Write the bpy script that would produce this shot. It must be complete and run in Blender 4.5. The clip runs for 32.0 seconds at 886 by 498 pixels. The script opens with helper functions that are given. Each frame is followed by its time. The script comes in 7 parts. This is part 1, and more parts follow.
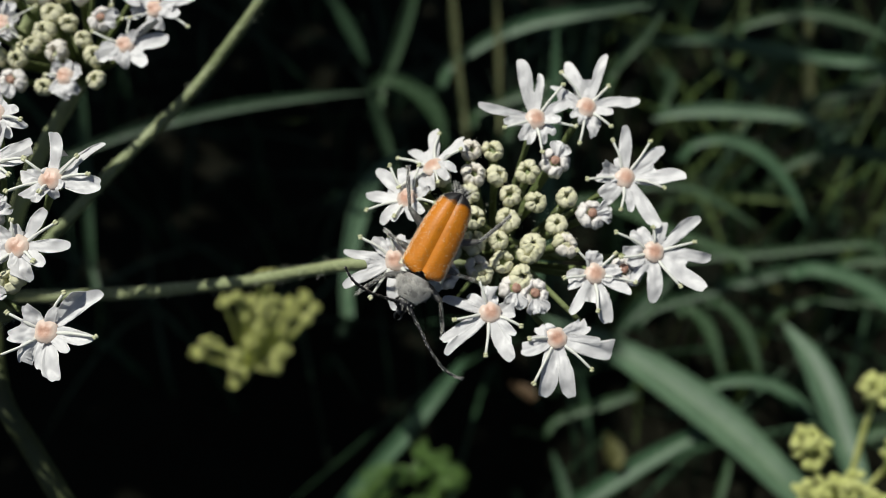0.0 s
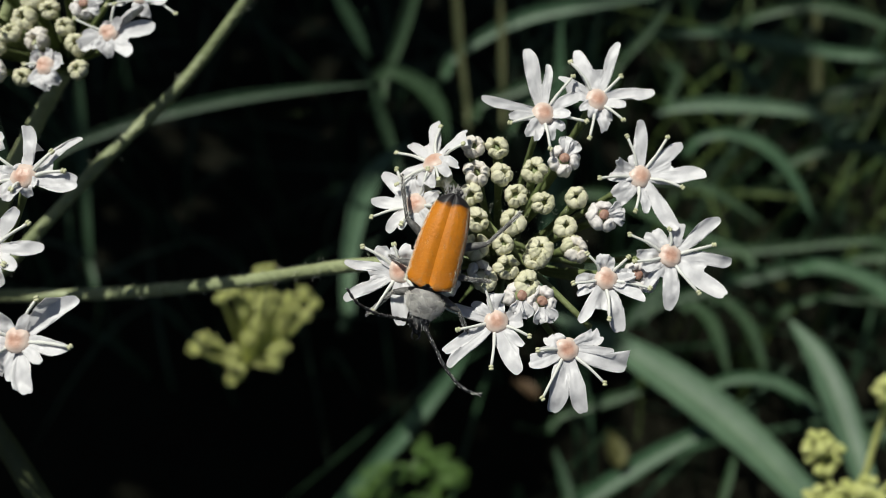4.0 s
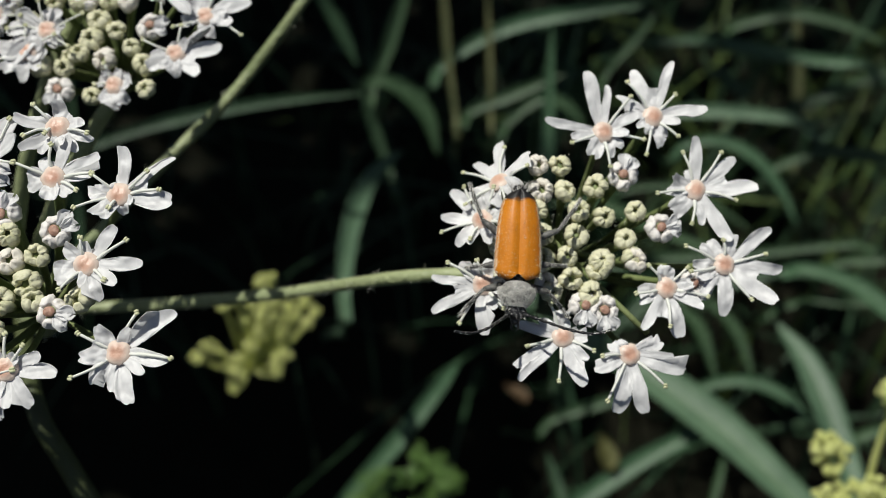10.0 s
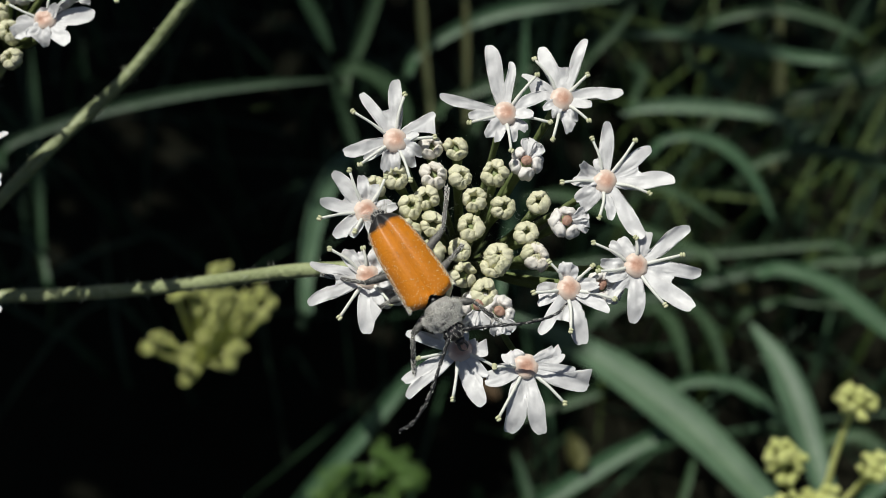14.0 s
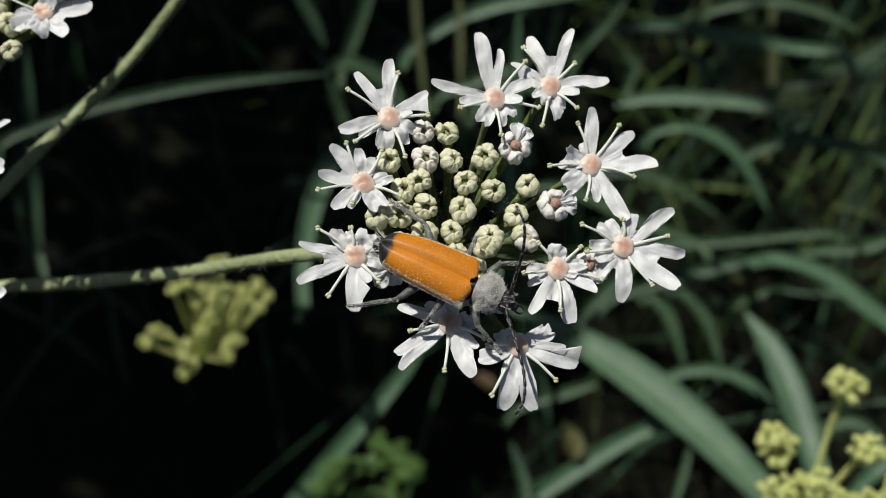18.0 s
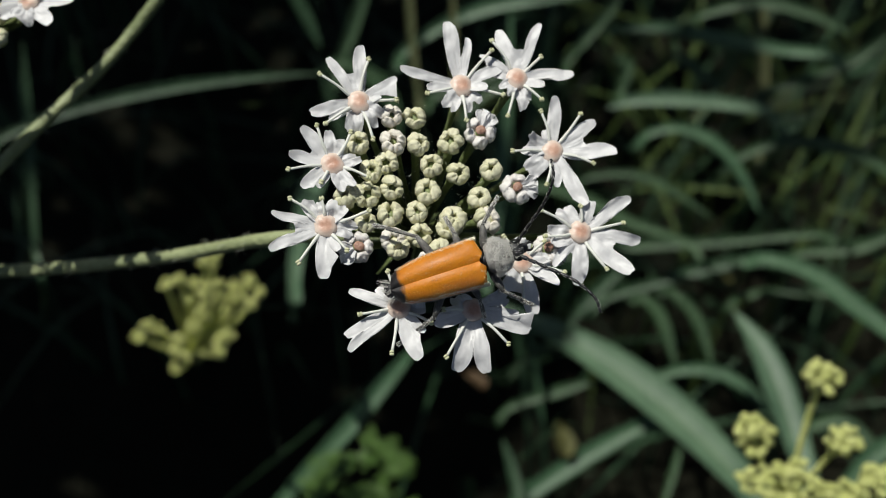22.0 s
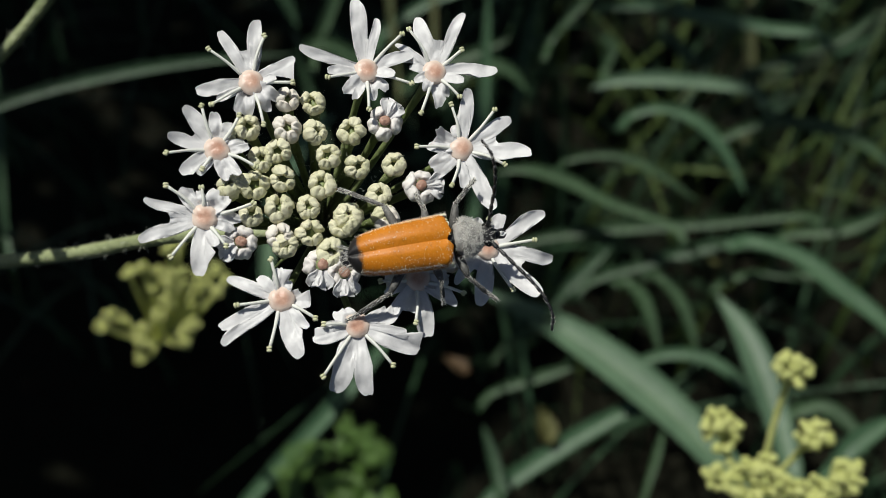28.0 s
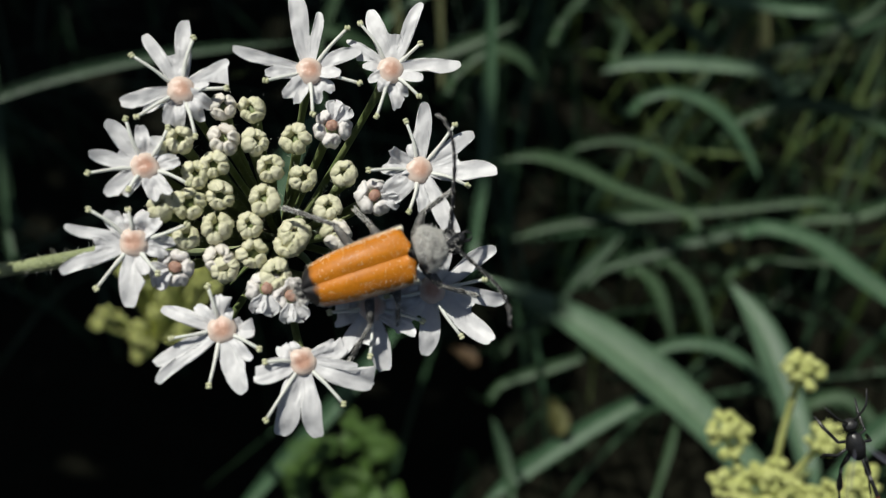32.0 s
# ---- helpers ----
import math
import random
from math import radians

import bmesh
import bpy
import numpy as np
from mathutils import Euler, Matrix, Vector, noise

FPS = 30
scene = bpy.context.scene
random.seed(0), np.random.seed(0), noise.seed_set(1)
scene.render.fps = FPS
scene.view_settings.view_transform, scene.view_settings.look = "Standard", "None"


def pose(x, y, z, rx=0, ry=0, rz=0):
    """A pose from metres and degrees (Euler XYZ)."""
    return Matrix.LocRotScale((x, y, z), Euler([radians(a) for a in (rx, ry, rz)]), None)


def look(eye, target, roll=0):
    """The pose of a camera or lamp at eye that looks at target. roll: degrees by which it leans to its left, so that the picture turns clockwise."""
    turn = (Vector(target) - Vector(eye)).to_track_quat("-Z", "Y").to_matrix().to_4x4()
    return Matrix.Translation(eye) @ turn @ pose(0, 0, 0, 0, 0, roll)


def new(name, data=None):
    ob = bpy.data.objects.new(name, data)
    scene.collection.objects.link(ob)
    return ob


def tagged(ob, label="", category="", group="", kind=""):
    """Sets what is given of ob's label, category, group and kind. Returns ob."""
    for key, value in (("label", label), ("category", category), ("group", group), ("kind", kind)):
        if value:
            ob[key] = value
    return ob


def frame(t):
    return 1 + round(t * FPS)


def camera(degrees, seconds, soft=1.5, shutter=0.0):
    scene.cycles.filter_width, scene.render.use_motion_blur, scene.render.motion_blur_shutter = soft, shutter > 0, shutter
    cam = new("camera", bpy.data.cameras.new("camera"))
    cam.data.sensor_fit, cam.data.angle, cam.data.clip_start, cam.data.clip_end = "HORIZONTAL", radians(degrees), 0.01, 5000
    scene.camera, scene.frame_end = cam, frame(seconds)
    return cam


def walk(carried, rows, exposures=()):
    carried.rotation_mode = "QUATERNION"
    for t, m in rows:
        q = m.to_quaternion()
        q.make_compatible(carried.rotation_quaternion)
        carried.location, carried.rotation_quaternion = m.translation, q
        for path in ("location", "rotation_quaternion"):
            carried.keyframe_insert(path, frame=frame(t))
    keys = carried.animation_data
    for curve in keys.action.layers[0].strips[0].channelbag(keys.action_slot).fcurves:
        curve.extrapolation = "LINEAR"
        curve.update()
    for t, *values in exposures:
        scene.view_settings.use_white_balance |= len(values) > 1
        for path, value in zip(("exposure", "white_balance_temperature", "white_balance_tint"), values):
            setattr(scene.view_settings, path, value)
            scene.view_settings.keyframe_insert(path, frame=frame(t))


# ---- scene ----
cam = camera(45, 32.0, soft=0.75)
cam.data.dof.use_dof = True
cam.data.dof.focus_distance = 0.0795
cam.data.dof.aperture_fstop = 40.0
PATH = [
    (0, (0.00783, -0.05194, 0.69021), (0.00337, 0.01198, 0.61343), -0.86),
    (0.5, (0.00909, -0.05135, 0.68952), (0.00441, 0.01239, 0.61261), -1.20),
    (1, (0.00955, -0.05184, 0.689), (0.00489, 0.01193, 0.6121), -1.33),
    (1.5, (0.00939, -0.05228, 0.68835), (0.00466, 0.01154, 0.6115), -1.29),
    (2, (0.01, -0.05292, 0.68879), (0.00517, 0.0109, 0.61196), -1.32),
    (2.5, (0.00866, -0.05283, 0.68782), (0.00414, 0.01109, 0.61105), -1.20),
    (3, (0.00955, -0.05047, 0.68841), (0.00517, 0.01317, 0.61141), -0.54),
    (3.5, (0.00857, -0.04763, 0.68629), (0.00395, 0.01585, 0.60917), -0.71),
    (5.5, (0.00629, -0.04987, 0.68928), (0.00239, 0.01324, 0.61181), -0.57),
    (6, (0.00601, -0.0522, 0.69094), (0.00273, 0.01112, 0.61361), -0.60),
    (6.5, (0.00772, -0.05329, 0.69115), (0.00449, 0.01025, 0.61399), -0.62),
    (7, (0.00842, -0.05235, 0.69186), (0.0052, 0.01112, 0.61465), -0.09),
    (7.5, (0.00869, -0.05141, 0.69207), (0.00527, 0.01209, 0.61489), -0.05),
    (8, (0.0048, -0.0489, 0.69113), (0.00165, 0.01456, 0.61391), 0.70),
    (8.5, (-0.00002, -0.04801, 0.69115), (-0.0028, 0.01532, 0.61381), 1.31),
    (9, (-0.00217, -0.04871, 0.69087), (-0.00449, 0.01503, 0.61386), 1.49),
    (9.5, (-0.00177, -0.04959, 0.69069), (-0.00364, 0.01425, 0.61374), 1.39),
    (10, (-0.00023, -0.05002, 0.68964), (-0.0023, 0.01388, 0.61274), 0.67),
    (10.5, (0.00133, -0.05114, 0.69082), (-0.00062, 0.01247, 0.61368), 0.85),
    (11, (0.00301, -0.05314, 0.6912), (0.00133, 0.01068, 0.61423), 0.80),
    (11.5, (0.00427, -0.05153, 0.69058), (0.00277, 0.01221, 0.61355), 1.40),
    (12, (0.00477, -0.04964, 0.68853), (0.00319, 0.014, 0.61142), 1.45),
    (12.5, (0.00603, -0.04934, 0.68752), (0.00448, 0.01414, 0.61027), 1.39),
    (13, (0.00687, -0.04888, 0.68801), (0.00549, 0.01456, 0.61071), 1.75),
    (13.5, (0.00876, -0.04743, 0.68504), (0.00729, 0.01632, 0.60801), 1.81),
    (14, (0.00789, -0.04406, 0.68315), (0.00677, 0.01932, 0.60581), 2.39),
    (14.5, (0.00617, -0.04244, 0.68304), (0.00543, 0.0206, 0.60541), 2.70),
    (16.5, (0.00743, -0.04397, 0.68233), (0.00675, 0.01896, 0.60462), 2.14),
    (17, (0.00705, -0.04361, 0.68183), (0.00657, 0.01933, 0.60412), 2.21),
    (17.5, (0.00749, -0.04499, 0.68266), (0.00682, 0.01802, 0.605), 2.09),
    (18, (0.00832, -0.04618, 0.68418), (0.00755, 0.01687, 0.60656), 2.08),
    (18.5, (0.00952, -0.04588, 0.68369), (0.00853, 0.01717, 0.60607), 2.08),
    (19, (0.00893, -0.04643, 0.68417), (0.00813, 0.01665, 0.60658), 2.21),
    (19.5, (0.00974, -0.04824, 0.68496), (0.009, 0.01504, 0.60752), 2.05),
    (20, (0.01087, -0.05036, 0.68591), (0.01006, 0.01306, 0.6086), 2.03),
    (20.5, (0.01014, -0.05059, 0.6859), (0.00956, 0.01287, 0.60862), 2.20),
    (21, (0.0101, -0.05164, 0.68793), (0.00942, 0.0118, 0.61063), 2.23),
    (21.5, (0.01086, -0.0521, 0.68785), (0.01012, 0.01137, 0.61057), 2.15),
    (22, (0.01104, -0.0497, 0.68565), (0.01034, 0.01362, 0.60826), 2.34),
    (22.5, (0.00999, -0.04828, 0.68578), (0.0094, 0.01472, 0.60813), 2.63),
    (23, (0.01019, -0.04879, 0.68571), (0.00967, 0.0142, 0.60804), 2.44),
    (23.5, (0.01278, -0.0493, 0.68536), (0.01215, 0.01376, 0.60775), 2.49),
    (24, (0.01358, -0.0482, 0.6855), (0.01325, 0.01467, 0.60774), 2.88),
    (24.5, (0.01416, -0.04829, 0.68482), (0.01372, 0.01462, 0.60708), 2.68),
    (25, (0.01383, -0.04691, 0.68388), (0.01341, 0.01565, 0.60587), 2.74),
    (25.5, (0.01333, -0.04706, 0.68376), (0.01309, 0.01547, 0.60573), 2.76),
    (27.5, (0.01886, -0.04354, 0.68146), (0.01844, 0.01841, 0.60296), 2.48),
    (28, (0.01812, -0.04342, 0.68082), (0.01782, 0.01848, 0.60229), 2.35),
    (28.5, (0.01914, -0.0428, 0.68117), (0.01868, 0.01888, 0.60246), 2.46),
    (29, (0.02155, -0.0439, 0.6808), (0.02059, 0.01788, 0.60217), 1.90),
    (29.5, (0.02265, -0.04348, 0.68049), (0.02173, 0.01838, 0.60192), 1.65),
    (30, (0.0219, -0.04309, 0.67899), (0.02087, 0.01868, 0.60036), 1.41),
    (30.5, (0.02116, -0.04138, 0.67843), (0.01992, 0.02011, 0.59958), 1.33),
    (31, (0.02248, -0.03978, 0.67786), (0.02081, 0.02124, 0.59865), 0.76),
    (31.5, (0.02218, -0.03931, 0.67742), (0.02054, 0.02168, 0.59818), 0.79),
    (32, (0.0222, -0.03634, 0.67606), (0.02029, 0.02429, 0.59656), 0.58),
]

walk(cam, [(t, look(eye, target, roll)) for t, eye, target, roll in PATH])

# ---- light ----
SUN_WAY = Vector((-0.31, 0.08, 0.945)).normalized()
sun_elevation = math.asin(SUN_WAY.z)
world = bpy.data.worlds.new("sky")
scene.world = world
world.use_nodes = True
sky = world.node_tree.nodes.new("ShaderNodeTexSky")
sky.sky_type, sky.sun_disc = "NISHITA", False
sky.dust_density, sky.ozone_density = 1.5, 0.7
sky.sun_elevation, sky.sun_rotation = sun_elevation, math.atan2(SUN_WAY.x, SUN_WAY.y)
world.node_tree.nodes["Background"].inputs["Strength"].default_value = 0.036
world.node_tree.links.new(sky.outputs["Color"], world.node_tree.nodes["Background"].inputs["Color"])
sun = new("sun", bpy.data.lights.new("sun", "SUN"))
sun.data.energy, sun.data.angle, sun.data.color = 4.3, radians(0.53), (0.985, 0.975, 0.895)
sun.matrix_world = look(tuple(SUN_WAY * 4), (0, 0, 0))
scene.view_settings.exposure = 0.0

# ---- materials ----
MM = 0.001


def mat(name, dark, pale, scale, rough=0.6, bump=0.15, coat=0.0, through_light=0.0, spec=0.5, stretch=(1, 1, 1), fine=6.0, metal=0.0):
    m = bpy.data.materials.new(name)
    m.use_nodes = True
    nt = m.node_tree
    b = nt.nodes["Principled BSDF"]
    link = nt.links.new
    tc = nt.nodes.new("ShaderNodeTexCoord")
    mp = nt.nodes.new("ShaderNodeMapping")
    mp.inputs["Scale"].default_value = stretch
    link(tc.outputs["Object"], mp.inputs["Vector"])
    big = nt.nodes.new("ShaderNodeTexNoise")
    big.inputs["Scale"].default_value, big.inputs["Detail"].default_value = scale, 4
    small = nt.nodes.new("ShaderNodeTexNoise")
    small.inputs["Scale"].default_value, small.inputs["Detail"].default_value = scale * fine, 3
    link(mp.outputs["Vector"], big.inputs["Vector"])
    link(mp.outputs["Vector"], small.inputs["Vector"])
    both = nt.nodes.new("ShaderNodeMath")
    both.operation = "MULTIPLY_ADD"
    link(small.outputs["Fac"], both.inputs[0])
    both.inputs[1].default_value = 0.45
    link(big.outputs["Fac"], both.inputs[2])
    info = nt.nodes.new("ShaderNodeObjectInfo")
    rnd = nt.nodes.new("ShaderNodeMath")
    rnd.operation = "MULTIPLY_ADD"
    link(info.outputs["Random"], rnd.inputs[0])
    rnd.inputs[1].default_value = 0.25
    link(both.outputs[0], rnd.inputs[2])
    ramp = nt.nodes.new("ShaderNodeValToRGB")
    ramp.color_ramp.elements[0].position, ramp.color_ramp.elements[0].color = 0.45, (*dark, 1)
    ramp.color_ramp.elements[1].position, ramp.color_ramp.elements[1].color = 1.05, (*pale, 1)
    link(rnd.outputs[0], ramp.inputs["Fac"])
    link(ramp.outputs["Color"], b.inputs["Base Color"])
    b.inputs["Roughness"].default_value = rough
    b.inputs["Metallic"].default_value = metal
    b.inputs["Coat Weight"].default_value = coat
    b.inputs["Specular IOR Level"].default_value = spec
    bp = nt.nodes.new("ShaderNodeBump")
    bp.inputs["Strength"].default_value, bp.inputs["Distance"].default_value = bump, 0.25 / scale
    link(both.outputs[0], bp.inputs["Height"])
    link(bp.outputs["Normal"], b.inputs["Normal"])
    if through_light > 0:
        tl = nt.nodes.new("ShaderNodeBsdfTranslucent")
        mx = nt.nodes.new("ShaderNodeMixShader")
        mx.inputs[0].default_value = through_light
        link(ramp.outputs["Color"], tl.inputs["Color"])
        link(b.outputs["BSDF"], mx.inputs[1])
        link(tl.outputs["BSDF"], mx.inputs[2])
        link(mx.outputs["Shader"], nt.nodes["Material Output"].inputs["Surface"])
    return m


PETAL = mat("petal_white", (0.68, 0.675, 0.685), (0.825, 0.82, 0.825), 600, 0.42, 0.12, through_light=0.3, spec=0.4)
BLUSH = mat("petal_cream", (0.66, 0.60, 0.50), (0.83, 0.79, 0.72), 900, 0.55, 0.25, through_light=0.15, spec=0.25)
BUD = mat("bud_cream_green", (0.43, 0.44, 0.23), (0.74, 0.72, 0.52), 1300, 0.55, 0.55, through_light=0.14, spec=0.25)
YOUNG = mat("young_petal_cream", (0.74, 0.69, 0.66), (0.86, 0.83, 0.80), 900, 0.5, 0.3, through_light=0.15, spec=0.3)
DISC = mat("disc_pink", (0.50, 0.235, 0.16), (0.70, 0.44, 0.33), 1100, 0.40, 0.25, through_light=0.14, spec=0.5)
DUSKY = mat("disc_dusky", (0.25, 0.12, 0.09), (0.42, 0.25, 0.18), 1800, 0.45, 0.5)
STAMEN = mat("filament_white", (0.75, 0.76, 0.70), (0.85, 0.86, 0.80), 1500, 0.5, 0.1, through_light=0.2)
ANTHER = mat("anther_green", (0.36, 0.38, 0.20), (0.58, 0.58, 0.38), 3000, 0.6, 0.3)
GREEN = mat("stalk_green", (0.12, 0.17, 0.05), (0.28, 0.33, 0.14), 260, 0.55, 0.4, through_light=0.25)
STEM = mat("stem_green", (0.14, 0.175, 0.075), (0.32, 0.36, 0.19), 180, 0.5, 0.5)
# The stem green again, with the main stem's deep shade in the colour.
STEM_SHADED = mat("stem_shaded_green", (0.025, 0.035, 0.010), (0.07, 0.085, 0.028), 180, 0.6, 0.5)
HAIR = mat("plant_hair", (0.55, 0.58, 0.45), (0.75, 0.76, 0.65), 900, 0.5, 0.0, through_light=0.3)
# One grass in lit, dim and shaded copies: the light is in the colours.
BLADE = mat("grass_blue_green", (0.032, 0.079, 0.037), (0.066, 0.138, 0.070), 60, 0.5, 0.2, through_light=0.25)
BLADE_SHADED = mat("grass_shaded", (0.012, 0.036, 0.015), (0.034, 0.078, 0.034), 60, 0.55, 0.2, through_light=0.25)
BLADE_LIT = mat("grass_lit", (0.056, 0.111, 0.063), (0.108, 0.184, 0.108), 60, 0.5, 0.2, through_light=0.25)
BLADE_HALF_SHADED = mat("grass_half_shaded", (0.016, 0.042, 0.016), (0.040, 0.086, 0.034), 60, 0.55, 0.2, through_light=0.25)
MEADOW = mat("grass_yellow_green", (0.045, 0.085, 0.018), (0.10, 0.15, 0.038), 60, 0.55, 0.2, through_light=0.25)
MIDRIB = mat("grass_midrib", (0.09, 0.16, 0.08), (0.17, 0.26, 0.14), 80, 0.5, 0.1, through_light=0.2)
STRAW = mat("grass_straw", (0.06, 0.075, 0.025), (0.12, 0.125, 0.05), 60, 0.7, 0.2, through_light=0.2)
WEED = mat("weed_yellow_green", (0.47, 0.52, 0.13), (0.75, 0.78, 0.31), 300, 0.6, 0.5, through_light=0.2)
LEAF = mat("leaf_green", (0.045, 0.105, 0.018), (0.090, 0.170, 0.034), 120, 0.5, 0.3, through_light=0.3)
# Far darker than real soil: the deep shade is in its colour.
SOIL = mat("soil_shaded", (0.003, 0.0034, 0.002), (0.008, 0.008, 0.0045), 40, 0.95, 0.8, spec=0.1)
BLACK = mat("cuticle_black", (0.006, 0.006, 0.007), (0.02, 0.02, 0.022), 2500, 0.35, 0.5)
EYE = mat("eye_black", (0.004, 0.004, 0.004), (0.01, 0.01, 0.01), 6000, 0.15, 0.3)
GREY_HAIR = mat("hair_grey", (0.46, 0.45, 0.42), (0.70, 0.68, 0.64), 900, 0.6, 0.0)
FELT = mat("thorax_felt", (0.010, 0.010, 0.010), (0.38, 0.37, 0.35), 1500, 0.8, 0.9, spec=0.2)
DOWNY = mat("cuticle_downy", (0.010, 0.010, 0.010), (0.15, 0.146, 0.138), 5200, 0.5, 0.4, spec=0.4)
SILVER = mat("hair_silver", (0.78, 0.77, 0.74), (0.93, 0.92, 0.89), 900, 0.7, 0.0, through_light=0.5)
POLLEN = mat("pollen_pale", (0.75, 0.70, 0.52), (0.90, 0.87, 0.72), 4000, 0.8, 0.2)
WASP_BLACK = mat("wasp_black", (0.006, 0.006, 0.007), (0.03, 0.03, 0.03), 1500, 0.3, 0.3)
WASP_PALE = mat("wasp_band_pale", (0.10, 0.095, 0.09), (0.20, 0.19, 0.18), 1500, 0.4, 0.2)
WASP_RED = mat("wasp_band_red", (0.10, 0.035, 0.015), (0.18, 0.06, 0.03), 1500, 0.4, 0.2)


def elytra_material():
    m = mat("elytron_orange", (0.345, 0.107, 0.002), (0.545, 0.180, 0.004), 500, 0.58, 0.20, coat=0.09, spec=0.28, fine=9.0)
    nt = m.node_tree
    b = nt.nodes["Principled BSDF"]
    b.inputs["Coat Roughness"].default_value = 0.30
    link = nt.links.new
    ramp = next(n for n in nt.nodes if n.type == "VALTORGB")
    tc = next(n for n in nt.nodes if n.type == "TEX_COORD")
    xyz = nt.nodes.new("ShaderNodeSeparateXYZ")
    link(tc.outputs["Object"], xyz.inputs["Vector"])
    wob = nt.nodes.new("ShaderNodeTexNoise")
    wob.inputs["Scale"].default_value = 1200
    link(tc.outputs["Object"], wob.inputs["Vector"])
    add = nt.nodes.new("ShaderNodeMath")
    add.operation = "MULTIPLY_ADD"
    link(wob.outputs["Fac"], add.inputs[0])
    add.inputs[1].default_value = 0.0009
    link(xyz.outputs["Y"], add.inputs[2])
    step = nt.nodes.new("ShaderNodeMapRange")
    step.inputs["From Min"].default_value, step.inputs["From Max"].default_value = -0.0034, -0.0030
    link(add.outputs[0], step.inputs["Value"])
    mix = nt.nodes.new("ShaderNodeMix")
    mix.data_type = "RGBA"
    link(step.outputs["Result"], mix.inputs["Factor"])
    mix.inputs["A"].default_value = (0.012, 0.011, 0.012, 1)
    link(ramp.outputs["Color"], mix.inputs["B"])
    link(mix.outputs["Result"], b.inputs["Base Color"])
    return m


ELYTRON = elytra_material()


def wing_material(name, alpha, tint):
    m = bpy.data.materials.new(name)
    m.use_nodes = True
    nt = m.node_tree
    b = nt.nodes["Principled BSDF"]
    b.inputs["Base Color"].default_value = tint
    b.inputs["Roughness"].default_value = 0.2
    b.inputs["Alpha"].default_value = alpha
    b.inputs["Thin Film Thickness"].default_value = 420
    return m


WING = wing_material("wing_smoky", 0.5, (0.035, 0.03, 0.035, 1))
WASP_WING = wing_material("wing_clear", 0.07, (0.25, 0.25, 0.32, 1))


def tinted(m, kind, start, end, colour):
    """Blend a pigment into a material along its thing's own height, or from its middle outwards; start and end in mm."""
    nt = m.node_tree
    ramp = next(n for n in nt.nodes if n.type == "VALTORGB")
    tc = next(n for n in nt.nodes if n.type == "TEX_COORD")
    wob = nt.nodes.new("ShaderNodeTexNoise")
    wob.inputs["Scale"].default_value = 1400
    nt.links.new(tc.outputs["Object"], wob.inputs["Vector"])
    if kind == "height":
        xyz = nt.nodes.new("ShaderNodeSeparateXYZ")
        nt.links.new(tc.outputs["Object"], xyz.inputs["Vector"])
        value = xyz.outputs["Z"]
    else:
        flat = nt.nodes.new("ShaderNodeVectorMath")
        flat.operation = "MULTIPLY"
        flat.inputs[1].default_value = (1, 1, 0)
        nt.links.new(tc.outputs["Object"], flat.inputs[0])
        size = nt.nodes.new("ShaderNodeVectorMath")
        size.operation = "LENGTH"
        nt.links.new(flat.outputs["Vector"], size.inputs[0])
        value = size.outputs["Value"]
    add = nt.nodes.new("ShaderNodeMath")
    add.operation = "MULTIPLY_ADD"
    add.inputs[1].default_value = 0.35 * abs(end - start) * MM
    nt.links.new(wob.outputs["Fac"], add.inputs[0])
    nt.links.new(value, add.inputs[2])
    span = nt.nodes.new("ShaderNodeMapRange")
    span.interpolation_type = "SMOOTHSTEP"
    span.inputs["From Min"].default_value, span.inputs["From Max"].default_value = start * MM, end * MM
    nt.links.new(add.outputs[0], span.inputs["Value"])
    mix = nt.nodes.new("ShaderNodeMix")
    mix.data_type = "RGBA"
    nt.links.new(span.outputs["Result"], mix.inputs["Factor"])
    nt.links.new(ramp.outputs["Color"], mix.inputs["A"])
    mix.inputs["B"].default_value = (*colour, 1)
    for n in nt.nodes:
        if n.type == "BSDF_PRINCIPLED":
            nt.links.new(mix.outputs["Result"], n.inputs["Base Color"])
        elif n.type == "BSDF_TRANSLUCENT":
            nt.links.new(mix.outputs["Result"], n.inputs["Color"])
    return m


tinted(DISC, "middle", 0.36, 0.94, (0.77, 0.63, 0.54))
tinted(BUD, "height", 0.25, -0.60, (0.28, 0.33, 0.12))
tinted(BLUSH, "height", 0.25, -0.75, (0.36, 0.36, 0.17))


# ---- mesh helpers ----
def part(name, bm, material, parent=None, label="", smooth=True):
    me = bm if isinstance(bm, bpy.types.Mesh) else bpy.data.meshes.new(name)
    if not isinstance(bm, bpy.types.Mesh):
        if smooth:
            for f in bm.faces:
                f.smooth = True
        bm.to_mesh(me)
        bm.free()
        for one in material if isinstance(material, tuple) else (material,):
            me.materials.append(one)
    ob = new(name, me)
    if parent is not None:
        ob.parent = parent
    if label:
        ob["label"] = label
    return ob


def holder(name, place, label, category, group="", kind=""):
    ob = new(name)
    ob.empty_display_size = 0.005
    ob.location = place
    return tagged(ob, label, category, group, kind)


